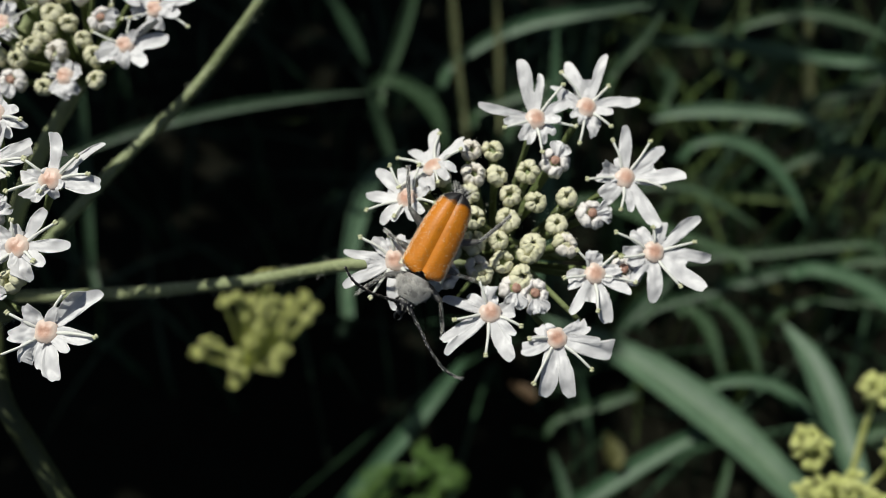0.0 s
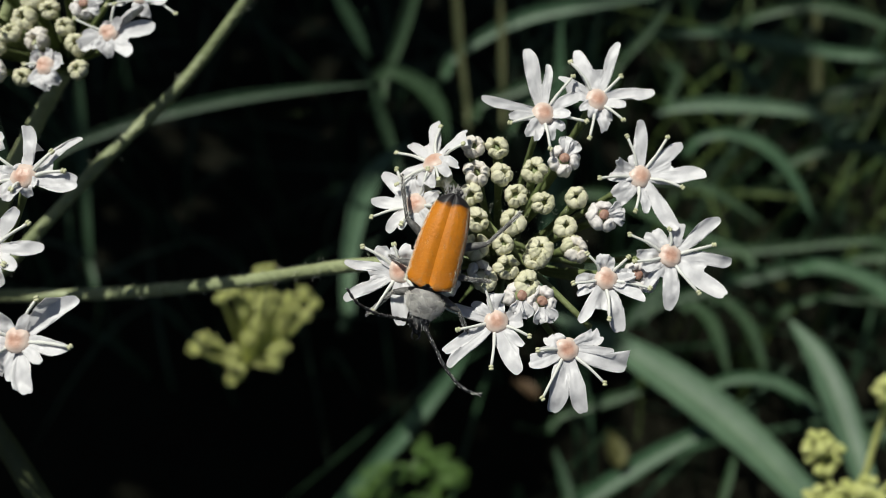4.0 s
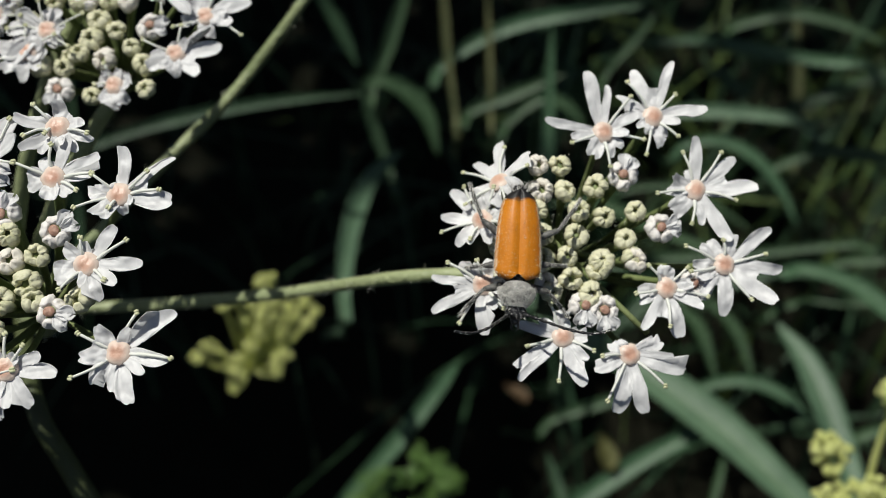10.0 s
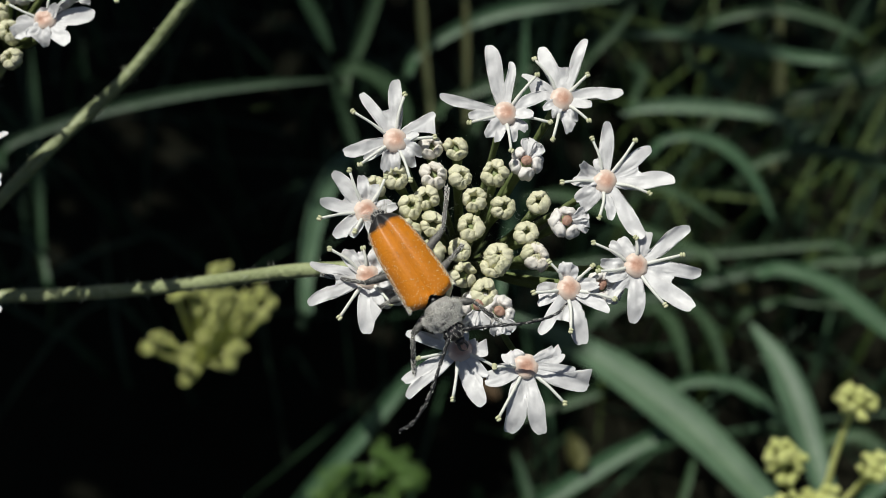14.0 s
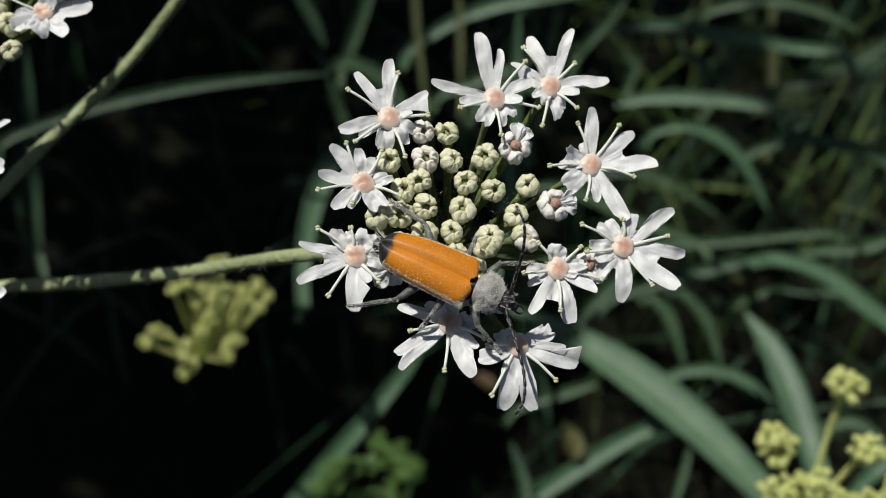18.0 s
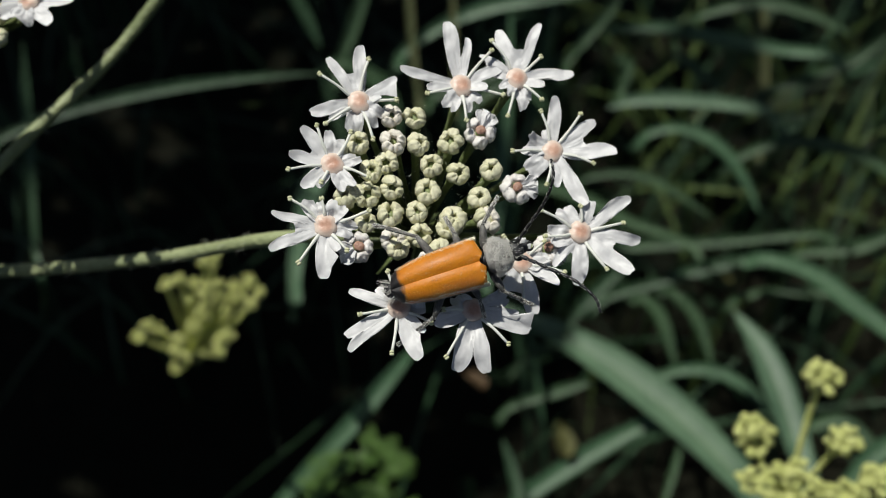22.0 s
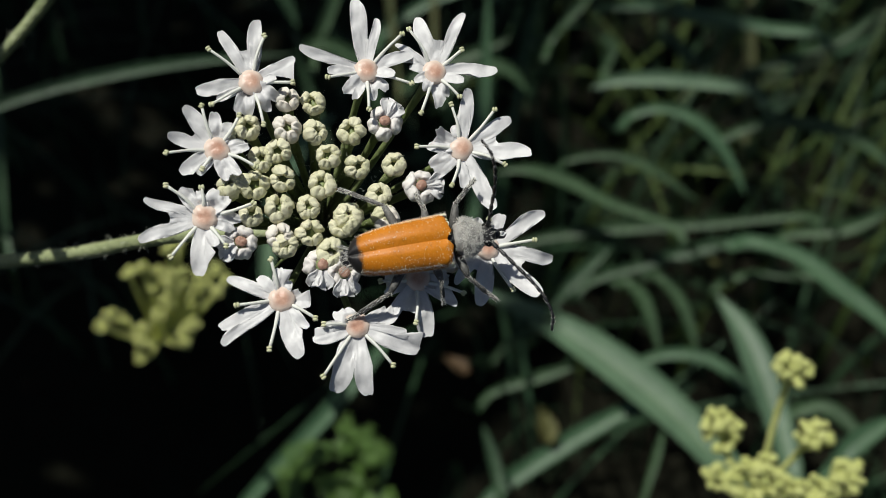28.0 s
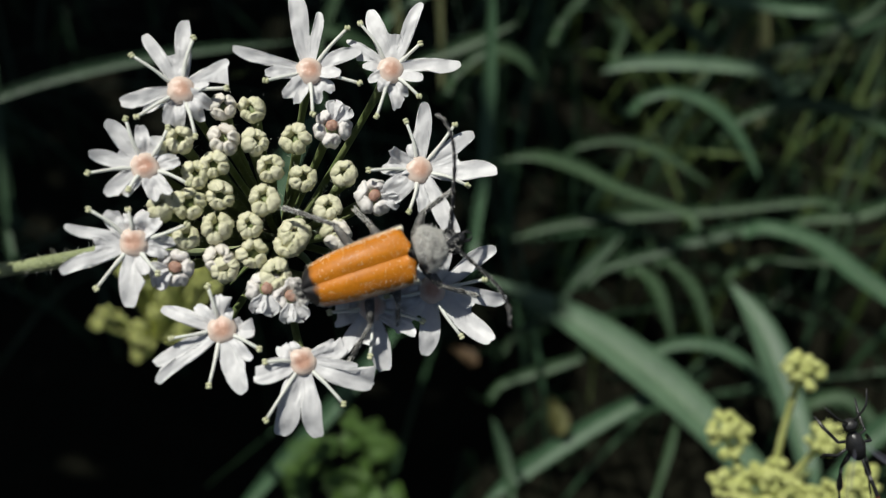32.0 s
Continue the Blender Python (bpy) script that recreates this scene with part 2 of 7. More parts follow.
def tube(bm, pts, radii, sides=8, mat_index=0, cap=True):
    pts = [Vector(p) for p in pts]
    rings = []
    side = None
    for i, p in enumerate(pts):
        d = (pts[min(i + 1, len(pts) - 1)] - pts[max(i - 1, 0)]).normalized()
        if side is None:
            side = d.orthogonal().normalized()
        side = (side - d * side.dot(d)).normalized()
        other = d.cross(side)
        r = radii[i] if isinstance(radii, (list, tuple)) else radii
        rings.append([bm.verts.new(p + (side * math.cos(a) + other * math.sin(a)) * r) for a in (2 * math.pi * k / sides for k in range(sides))])
    for a, b in zip(rings, rings[1:]):
        for k in range(sides):
            f = bm.faces.new((a[k], a[(k + 1) % sides], b[(k + 1) % sides], b[k]))
            f.material_index = mat_index
    if cap:
        for ring, flip in ((rings[0], True), (rings[-1], False)):
            f = bm.faces.new(ring[::-1] if flip else ring)
            f.material_index = mat_index
    return bm


def bend(points, n):
    """A smooth line of n + 1 points through the given ones."""
    pts = [Vector(p) for p in points]
    ext = [pts[0] * 2 - pts[1]] + pts + [pts[-1] * 2 - pts[-2]]
    out = []
    for k in range(n + 1):
        u = k / n * (len(pts) - 1)
        i = min(int(u), len(pts) - 2)
        f = u - i
        a, b, c, d = ext[i : i + 4]
        out.append(0.5 * ((2 * b) + (c - a) * f + (2 * a - 5 * b + 4 * c - d) * f * f + (3 * b - a - 3 * c + d) * f ** 3))
    return out


def blob(bm, place, radii, turn=None, seg=10, rings=7, mat_index=0):
    m = Matrix.Translation(place) @ (turn.to_4x4() if turn else Matrix()) @ Matrix.Diagonal((*radii, 1))
    made = bmesh.ops.create_uvsphere(bm, u_segments=seg, v_segments=rings, radius=1, matrix=m)
    for f in {f for v in made["verts"] for f in v.link_faces}:
        f.material_index = mat_index
    return bm


def sheet(bm, fn, nu, nv, thick, mat_index=0):
    """A closed, thin solid over the surface fn(u, v), u and v from 0 to 1."""
    grid = [[Vector(fn(i / nu, j / nv)) for j in range(nv + 1)] for i in range(nu + 1)]
    top, low = [], []
    for i in range(nu + 1):
        a, b = [], []
        for j in range(nv + 1):
            du = grid[min(i + 1, nu)][j] - grid[max(i - 1, 0)][j]
            dv = grid[i][min(j + 1, nv)] - grid[i][max(j - 1, 0)]
            n = du.cross(dv)
            n = n.normalized() if n.length > 1e-14 else Vector((0, 0, 1))
            a.append(bm.verts.new(grid[i][j] + n * thick / 2))
            b.append(bm.verts.new(grid[i][j] - n * thick / 2))
        top.append(a)
        low.append(b)
    faces = []
    for i in range(nu):
        for j in range(nv):
            faces.append((top[i][j], top[i + 1][j], top[i + 1][j + 1], top[i][j + 1]))
            faces.append((low[i][j], low[i][j + 1], low[i + 1][j + 1], low[i + 1][j]))
    for i in range(nu):
        faces.append((top[i][0], low[i][0], low[i + 1][0], top[i + 1][0]))
        faces.append((top[i][nv], top[i + 1][nv], low[i + 1][nv], low[i][nv]))
    for j in range(nv):
        faces.append((top[0][j], top[0][j + 1], low[0][j + 1], low[0][j]))
        faces.append((top[nu][j], low[nu][j], low[nu][j + 1], top[nu][j + 1]))
    for k, f in enumerate(faces):
        made = bm.faces.new(f)
        made.material_index = mat_index
        if k >= 2 * nu * nv:
            for e in made.edges:
                e.smooth = False
    return bm


def basis(place, ahead, up):
    """A pose at place with y ahead and z as near to up as it can be."""
    y = Vector(ahead).normalized()
    z = Vector(up)
    z = (z - y * z.dot(y)).normalized()
    m = Matrix((y.cross(z), y, z)).transposed().to_4x4()
    m.translation = place
    return m


# ---- petals, stamens and buds, built once and shared ----
def lobe(bm, length, width, aim, curl, lift, seed, ragged=0.0):
    """One creased petal lobe that leaves the floret's middle along y, turned by aim degrees."""
    rng = random.Random(seed)
    wav, ph, skew = rng.uniform(0.04, 0.10), rng.uniform(0, 6), rng.uniform(-0.12, 0.12)
    blunt, fold, roll = rng.uniform(1.7, 2.6), rng.uniform(0.4, 1.6), rng.uniform(-0.45, 0.45)
    ca, sa = math.cos(radians(aim)), math.sin(radians(aim))

    def fn(u, v):
        s = v * 2 - 1
        half = width / 2 * (0.36 + 0.64 * math.sin(min(u * 1.2, 1.0) * math.pi / 2) ** 1.5) * math.sqrt(max(1 - max(0, (u - 0.68) / 0.32) ** blunt, 0.012))
        half *= 1 + 0.06 * math.sin(u * 11 + ph) * abs(s)
        y = 0.45 + u * length * (1 - ragged * (0.55 * math.exp(-((s * 2.6) ** 2)) + 0.2 * math.sin(s * 9 + ph)) * u ** 3)
        x = s * half + skew * u * u * length * 0.5
        z = lift * u * (1 - 0.2 * u) - curl * u ** 3 + 0.36 * fold * half * s * s + roll * s * half * u + wav * math.sin(u * 6 + s * 2.5 + ph)
        z -= 0.05 * math.cos(s * 8.5) * math.sin(min(1, u * 1.4) * 3.0) + 0.10 * math.exp(-((s * 4) ** 2)) * (1 - u)
        return Vector((x * ca - y * sa, x * sa + y * ca, z + 0.08)) * MM

    return sheet(bm, fn, 11, 10, 0.08 * MM)


def petal_mesh(name, lobes, seed):
    bm = bmesh.new()
    for k, (length, width, aim, curl, lift) in enumerate(lobes):
        lobe(bm, length, width, aim, curl, lift, seed + k * 17, 0.6 if length < 1.9 and width > 0.9 else 0.1)
    for f in bm.faces:
        f.smooth = True
    me = bpy.data.meshes.new(name)
    bm.to_mesh(me)
    bm.free()
    me.materials.append(PETAL)
    return me


OUTER = [petal_mesh("petal_outer", [(3.8 + d, 1.55, 20 + d * 8, 0.4 + d, 0.5), (3.9 - d, 1.45, -22 + d * 6, 0.9, 0.6 - d)], 40 + k) for k, d in enumerate((0.0, 0.4, -0.35, 0.2, -0.15, 0.3))]
SIDE_L = [petal_mesh("petal_side", [(3.7 + d, 1.4, -13, 0.3 + d, 0.8), (1.35 - d * 0.4, 1.15, 30, 0.5, 0.5)], 60 + k) for k, d in enumerate((0.0, 0.4, -0.5, 0.2, -0.9, 0.1))]
SIDE_R = [petal_mesh("petal_side", [(3.7 - d, 1.35, 13, 0.5 - d, 0.9), (1.4 + d * 0.4, 1.1, -30, 0.5, 0.5)], 80 + k) for k, d in enumerate((0.0, 0.45, -0.3, 0.9, 0.15, -0.2))]
INNER = [petal_mesh("petal_inner", [(1.45 + d, 1.1, 19, 0.2 + d, 0.6), (1.4 - d, 1.05, -20, 0.5, 0.65)], 100 + k) for k, d in enumerate((0.0, 0.3, -0.25, 0.4, 0.1, -0.3))]


def stamen_mesh(seed):
    rng = random.Random(seed)
    bm = bmesh.new()
    ln = rng.uniform(2.5, 3.7)
    pts = bend([(0, 0.6 * MM, 0.1 * MM), (rng.uniform(-0.1, 0.1) * MM, ln * 0.55 * MM, 0.75 * MM), (rng.uniform(-0.3, 0.3) * MM, ln * MM, rng.uniform(0.8, 1.4) * MM)], 6)
    tube(bm, pts, [0.115 * MM] * 3 + [0.085 * MM] * 4, 6, 0)
    tip = pts[-1]
    for dx in (-0.1, 0.1):
        blob(bm, tip + Vector((dx * MM, 0.02 * MM, 0.03 * MM)), (0.13 * MM, 0.25 * MM, 0.13 * MM), seg=7, rings=5, mat_index=1)
    for f in bm.faces:
        f.smooth = True
    me = bpy.data.meshes.new("stamen")
    bm.to_mesh(me)
    bm.free()
    me.materials.append(STAMEN)
    me.materials.append(ANTHER)
    return me


STAMENS = [stamen_mesh(k) for k in range(5)]


def disc_mesh(material):
    bm = bmesh.new()
    blob(bm, (0, 0, 0.2 * MM), (0.96 * MM, 0.90 * MM, 0.46 * MM), seg=24, rings=16)
    for v in bm.verts:
        v.co.z -= 0.07 * MM * math.exp(-((v.co.x / MM * 4) ** 2)) * (v.co.z > 0.2 * MM)
        v.co *= 1 + 0.09 * noise.noise(v.co * 1500) + 0.05 * noise.noise(v.co * 3600)
    for f in bm.faces:
        f.smooth = True
    me = bpy.data.meshes.new("disc")
    bm.to_mesh(me)
    bm.free()
    me.materials.append(material)
    return me


DISC_MESH = disc_mesh(DISC)
YOUNG_DISC = disc_mesh(DUSKY)


def lump_mesh(name, size, material, seed):
    """A bud's petal: a plump lip folded inwards, creased down its middle."""
    bm = bmesh.new()
    bmesh.ops.create_uvsphere(bm, u_segments=18, v_segments=12, radius=1)
    for v in bm.verts:
        x, y, z = v.co
        g = math.exp(-((x * 4.2) ** 2))
        w = 1 + 0.20 * noise.noise(v.co * 1.9 + Vector((seed, 0, 0))) + 0.08 * noise.noise(v.co * 4.5 + Vector((0, seed, 0)))
        y2 = y * 0.42 * w - 0.04 * g * (y > 0) + 0.10 * max(0, -z) - 0.24 * max(0, z) ** 2
        v.co = Vector((x * 0.60 * w, 0.70 + y2, 0.10 + z * 0.72 * w - 0.11 * g * (z > 0))) * size
        v.co.z += 0.03 * size * noise.noise(Vector((x * 5 + seed, y * 5, 0)))
    for f in bm.faces:
        f.smooth = True
    me = bpy.data.meshes.new(name)
    bm.to_mesh(me)
    bm.free()
    me.materials.append(material)
    return me


BUD_PETAL = [lump_mesh("bud_petal", 0.88 * MM, BUD, k * 3.7) for k in range(6)]
BUD_PETAL_PALE = [lump_mesh("bud_petal", 0.95 * MM, BLUSH, k * 2.9 + 5) for k in range(6)]
YOUNG_PETAL = [lump_mesh("young_petal", 1.08 * MM, YOUNG, k * 2.3 + 9) for k in range(5)]
YOUNG_LONG = petal_mesh("petal_young", [(1.3, 1.25, 18, 0.3, 0.3), (1.3, 1.2, -18, 0.3, 0.3)], 160)

HUB_DROP = 0.015
tally = {"n": 0}


def foot(local, middle, up, drop=HUB_DROP):
    """The point from which the stalks of an umbellet spread, seen from one stalk's end."""
    return Vector(middle) - Vector(up) * drop - Vector(local)


def own_petal(lobes, seed):
    """A notched petal, one sheet; each lobe is (turn from outwards in degrees, reach in mm, width in mm)."""
    rng = random.Random(seed)
    first = lobes[0][0]
    large = max(q[1] for q in lobes) > 3
    lobes = [(first + (turn - first + 180) % 360 - 180, reach, math.degrees(math.atan(wide * (0.66 if reach > 3.2 else 0.80) / (0.80 * reach))), rng.uniform(-0.7, 0.7), rng.uniform(-0.3, 1.1), rng.uniform(0.5, 1.5), rng.uniform(-13, 13), wide * (1.26 if reach > 3.2 else 1.42)) for turn, reach, wide in lobes]
    low, high = min(q[0] - q[2] for q in lobes), max(q[0] + q[2] for q in lobes)
    between = min(q[0] for q in lobes), max(q[0] for q in lobes)
    middle = (between[0] + between[1]) / 2
    web = 0.6 + (rng.uniform(0.36, 0.52) if large else rng.uniform(0.5, 0.7)) * (min(q[1] for q in lobes) - 0.6)
    lift, power, shift, sway = rng.uniform(0.4, 1.0), rng.uniform(2.2, 3.1), rng.uniform(0, 50), rng.uniform(-9, 9)
    crumple = 0.9 if large else 1.7
    inroll = rng.uniform(0.0, 0.5)

    def fn(u, v):
        ang = low + (high - low) * v
        curve = sway * u * (1 - u) * 2
        far, near = 0.6, min(lobes, key=lambda q: abs(ang - q[0]) / q[2])
        for turn, reach, half, roll, curl, fold, hook, wide in lobes:
            d = abs(ang - turn) / half
            if d < 1:
                far = max(far, 0.6 + (reach - 0.6) * math.sqrt(1 - d ** power))
        if between[0] < ang < between[1]:
            far = max(far, web * (1 + 0.10 * abs(ang - middle) / max(1, between[1] - middle)))
        far *= 1 + (0.03 if large else 0.09) * noise.noise(Vector((ang * 0.10, shift, 0))) - 0.02 * math.exp(-((ang - near[0]) ** 2) / 9)
        rad = 0.35 + (far - 0.35) * u
        turn, reach, half, roll, curl, fold, hook, wide = near
        side = max(-1.3, min(1.3, (ang - turn) / half))
        q = rad / reach
        free = max(0.0, min(1.0, (rad - web * 0.75) / max(0.3, reach - web * 0.75)))
        free = free * free * (3 - 2 * free)
        spread = math.degrees(math.atan(wide * (0.31 + 0.22 * q) / max(rad, 0.5)))
        if len(lobes) > 1 and (ang - turn) * (middle - turn) > 0:
            wanted = turn + side * min(spread, abs(middle - turn) * 1.1)
            ang += (wanted - ang) * free
        else:
            ang = turn + side * min(spread, 36)
        a = radians(ang + curve + hook * free * (q - 1) * 1.6)
        x, y = -rad * math.sin(a), rad * math.cos(a)
        z = 0.1 + lift * q * (1 - 0.2 * q) - curl * free * q * q + (0.25 * fold * side * side + 0.40 * roll * side) * free
        z += inroll * max(0.0, q - 0.82) * 2.2
        z -= 0.13 * math.exp(-(((ang - middle) * rad / 22) ** 2)) * (1 - free) * min(1, q * 3)
        z += crumple * (0.20 * noise.noise(Vector((x * 1.1, y * 1.1, shift))) + 0.09 * noise.noise(Vector((x * 2.6, y * 2.6, shift)))) + 0.012 * math.cos(side * 9) * min(1, q * 1.5) - 0.04 * math.exp(-((side * 3.5) ** 2)) * free
        return Vector((x, y, z)) * MM

    bm = sheet(bmesh.new(), fn, 14, 18 * len(lobes) + 4, 0.04 * MM)
    for f in bm.faces:
        f.smooth = True
    me = bpy.data.meshes.new("petal")
    bm.to_mesh(me)
    bm.free()
    me.materials.append(PETAL)
    return me


def own_stamen(reach, seed):
    rng = random.Random(seed)
    bm = bmesh.new()
    pts = bend([(0, 0.6 * MM, 0.1 * MM), (rng.uniform(-0.12, 0.12) * MM, reach * 0.55 * MM, 0.65 * MM), (rng.uniform(-0.15, 0.15) * MM, reach * MM, 0.85 * MM)], 6)
    tube(bm, pts, [0.15 * MM] * 3 + [0.115 * MM] * 4, 6, 0)
    spin = rng.uniform(0, 3)
    for dx in (-0.1, 0.1):
        blob(bm, pts[-1] + Vector((dx * math.cos(spin) * MM, dx * math.sin(spin) * MM, 0.03 * MM)), (0.13 * MM, 0.22 * MM, 0.13 * MM), Matrix.Rotation(spin, 3, "Z"), seg=7, rings=5, mat_index=1)
    for f in bm.faces:
        f.smooth = True
    me = bpy.data.meshes.new("stamen")
    bm.to_mesh(me)
    bm.free()
    me.materials.append(STAMEN)
    me.materials.append(ANTHER)
    return me


def floret(parent, local, middle, up, seed, size=1.0, petals=None, stamens=()):
    rng = random.Random(seed * 7 + 3)
    local, up = Vector(local), Vector(up)
    out = local - Vector(middle)
    out = (out - up * out.dot(up)).normalized()
    m = basis(local, out, (up + out * 0.12).normalized())
    inv = m.to_3x3().inverted()
    root = inv @ foot(local, middle, up)
    bm = bmesh.new()
    tube(bm, bend([(0, 0, -0.5 * MM), root * 0.4 + Vector((0, 0, -1.5 * MM)), root], 8), [0.5 * MM, 0.34 * MM] + [0.27 * MM] * 7, 8)
    blob(bm, (0, 0, -0.55 * MM), (0.8 * MM, 0.8 * MM, 0.75 * MM))
    ob = part("floret", bm, GREEN, parent, "white open floret with a pink disc and five petals")
    ob.matrix_basis = m
    part("disc", DISC_MESH, None, ob, "pinkish domed disc").rotation_euler = (0, 0, rng.uniform(0, 3))
    if petals:
        for j, lobes in enumerate(petals):
            part("petal", own_petal(lobes, seed * 90 + j * 9), None, ob)
        for j, (turn, reach) in enumerate(stamens):
            part("stamen", own_stamen(reach, seed * 31 + j), None, ob).rotation_euler = (0, 0, radians(turn))
        return ob
    k = rng.randrange(6)
    for me, ang in ((OUTER[k], 0), (SIDE_L[(k + 1) % 6], 70), (SIDE_R[(k + 2) % 6], -72), (INNER[(k + 1) % 6], 143), (INNER[k], -145)):
        p = part("petal", me, None, ob)
        p.rotation_euler = (radians(rng.uniform(-12, 14)), radians(rng.uniform(-14, 14)), radians(ang + rng.uniform(-9, 9)))
        p.scale = (rng.uniform(0.9, 1.12), rng.uniform(0.9, 1.08) * size, 1)
    for j, ang in enumerate((36, -36, 108, -108, 180)):
        if rng.random() < 0.12:
            continue
        s = part("stamen", STAMENS[(seed + j) % 5], None, ob)
        s.rotation_euler = (radians(rng.uniform(-14, 10)), 0, radians(ang + rng.uniform(-12, 12)))
    return ob


def bud(parent, local, middle, up):
    tally["n"] += 1
    rng = random.Random(tally["n"] * 11)
    local, up = Vector(local), Vector(up)
    out = local - Vector(middle)
    out = out - up * out.dot(up)
    far = out.length
    face = (up + out * 45 + Vector((rng.uniform(-0.34, 0.34), rng.uniform(-0.34, 0.34), 0))).normalized()
    m = basis(local, out.normalized() if far > 1e-6 else Vector((0, 1, 0)), face)
    inv = m.to_3x3().inverted()
    root = inv @ foot(local, middle, up)
    bm = bmesh.new()
    tube(bm, bend([(0, 0, -0.6 * MM), root * 0.4 + Vector((0, 0, -1.2 * MM)), root], 6), [0.5 * MM, 0.34 * MM] + [0.27 * MM] * 5, 7)
    blob(bm, (0, 0, -0.55 * MM), (0.66 * MM, 0.66 * MM, 0.62 * MM))
    ob = part("bud", bm, GREEN, parent, "cream-green closed flower bud")
    ob.matrix_basis = m
    pale = rng.random() < 60 * far - 0.1
    turn = rng.uniform(0, 72)
    sc = rng.uniform(0.92, 1.2)
    for k in range(5):
        p = part("bud_petal", (BUD_PETAL_PALE if pale else BUD_PETAL)[rng.randrange(6)], None, ob)
        p.rotation_euler = (radians(rng.uniform(-14, 14)), radians(rng.uniform(-10, 10)), radians(72 * k + turn + rng.uniform(-10, 10)))
        p.scale = (sc * rng.uniform(0.78, 1.16), sc * rng.uniform(0.84, 1.08), sc * rng.uniform(0.74, 1.18))
    return ob


def young(parent, local, middle, up):
    tally["n"] += 1
    rng = random.Random(tally["n"] * 13)
    local, up = Vector(local), Vector(up)
    out = local - Vector(middle)
    out = (out - up * out.dot(up)).normalized()
    m = basis(local, out, (up + out * 0.25).normalized())
    inv = m.to_3x3().inverted()
    root = inv @ foot(local, middle, up)
    bm = bmesh.new()
    tube(bm, bend([(0, 0, -0.6 * MM), root * 0.4 + Vector((0, 0, -1.2 * MM)), root], 6), [0.5 * MM, 0.34 * MM] + [0.3 * MM] * 5, 7)
    blob(bm, (0, 0, -0.5 * MM), (0.75 * MM, 0.75 * MM, 0.62 * MM))
    ob = part("young_floret", bm, GREEN, parent, "half-open cream floret with a dusky pink middle")
    ob.matrix_basis = m
    d = part("disc", YOUNG_DISC, None, ob, "dusky pink disc")
    d.scale = (0.46, 0.42, 0.5)
    d.location = (0, 0, 0.16 * MM)
    d.rotation_euler = (0, 0, rng.uniform(0, 3))
    for k in range(5):
        p = part("petal", YOUNG_LONG if k == 0 else YOUNG_PETAL[(k + tally["n"]) % 5], None, ob)
        if k == 0:
            p.rotation_euler = (radians(rng.uniform(-8, 8)), 0, radians(rng.uniform(-7, 7)))
            continue
        p.rotation_euler = (radians(rng.uniform(-38, -18)), radians(rng.uniform(-12, 12)), radians(72 * k + rng.uniform(-8, 8)))
        p.scale = (rng.uniform(0.95, 1.2), rng.uniform(1.05, 1.3), rng.uniform(0.7, 0.95))
    return ob


# ---- the umbellet with the beetle ----
UMBEL_HOME = Vector((0.01443, 0.00921, 0.62215))
UMBEL_UP = Vector((0.168, -0.434, 0.885))
UMBEL_MIDDLE = Vector((-0.00384, -0.00121, 0.00014))
umbellet = holder("flower_umbellet", UMBEL_HOME, "white hogweed umbellet, ten open florets round cream-green buds", "flower", "umbellets")
bloom_a = floret(umbellet, (-0.01135, 0.00428, 0.00425), UMBEL_MIDDLE, UMBEL_UP, 0, 1.0, [((-10, 4.57, 0.97), (-45, 4.71, 1.14),), ((-99, 3.71, 0.97), (-120, 1.85, 0.81),), ((61, 4.09, 1.14), (80, 2.85, 0.73),), ((114, 2.65, 0.81), (133, 2.68, 0.81),), ((-159, 2.34, 0.81), (172, 2.5, 0.81),)], [(16, 3.74), (-54, 3.46), (-130, 2.94), (154, 3.47), (83, 3.47)])
bloom_b = floret(umbellet, (-0.00324, 0.00708, 0.00409), UMBEL_MIDDLE, UMBEL_UP, 1, 1.0, [((21, 5.61, 1.41), (1, 4.27, 0.75),), ((87, 5.33, 0.91), (109, 3.07, 0.91),), ((-56, 3.86, 1.08), (-91, 2.11, 0.83),), ((149, 2.81, 0.91), (169, 2.71, 0.83),), ((-154, 2.34, 0.75), (-122, 2.16, 0.75),)], [(116, 3.11), (-33, 3.83), (-96, 3.45), (-167, 3.21)])
bloom_c = floret(umbellet, (0.00162, 0.00849, 0.00385), UMBEL_MIDDLE, UMBEL_UP, 2, 1.0, [((50, 4.62, 1.34), (9, 5.47, 1.01),), ((89, 3.71, 0.67), (114, 1.95, 0.84),), ((-49, 5.02, 1.26), (-77, 2.29, 0.84),), ((-138, 2.8, 0.84), (-114, 2.13, 0.67),), ((154, 1.79, 0.67), (-173, 1.78, 0.67),)], [(68, 3.69), (-16, 2.63), (-163, 3.66), (-105, 2.7)])
bloom_d = floret(umbellet, (0.00459, 0.00333, 0.00076), UMBEL_MIDDLE, UMBEL_UP, 3, 1.0, [((64, 4.71, 1.22), (87, 1.91, 0.87),), ((13, 4.68, 1.14), (-23, 5.28, 1.4),), ((-84, 5.32, 1.4), (-111, 3.23, 0.96),), ((157, 2.65, 0.96), (130, 2.37, 0.87),), ((-170, 2.79, 0.87), (-151, 2.81, 0.87),)], [(86, 3.33), (29, 3.86), (163, 3.57), (-125, 3.15), (-40, 3.39)])
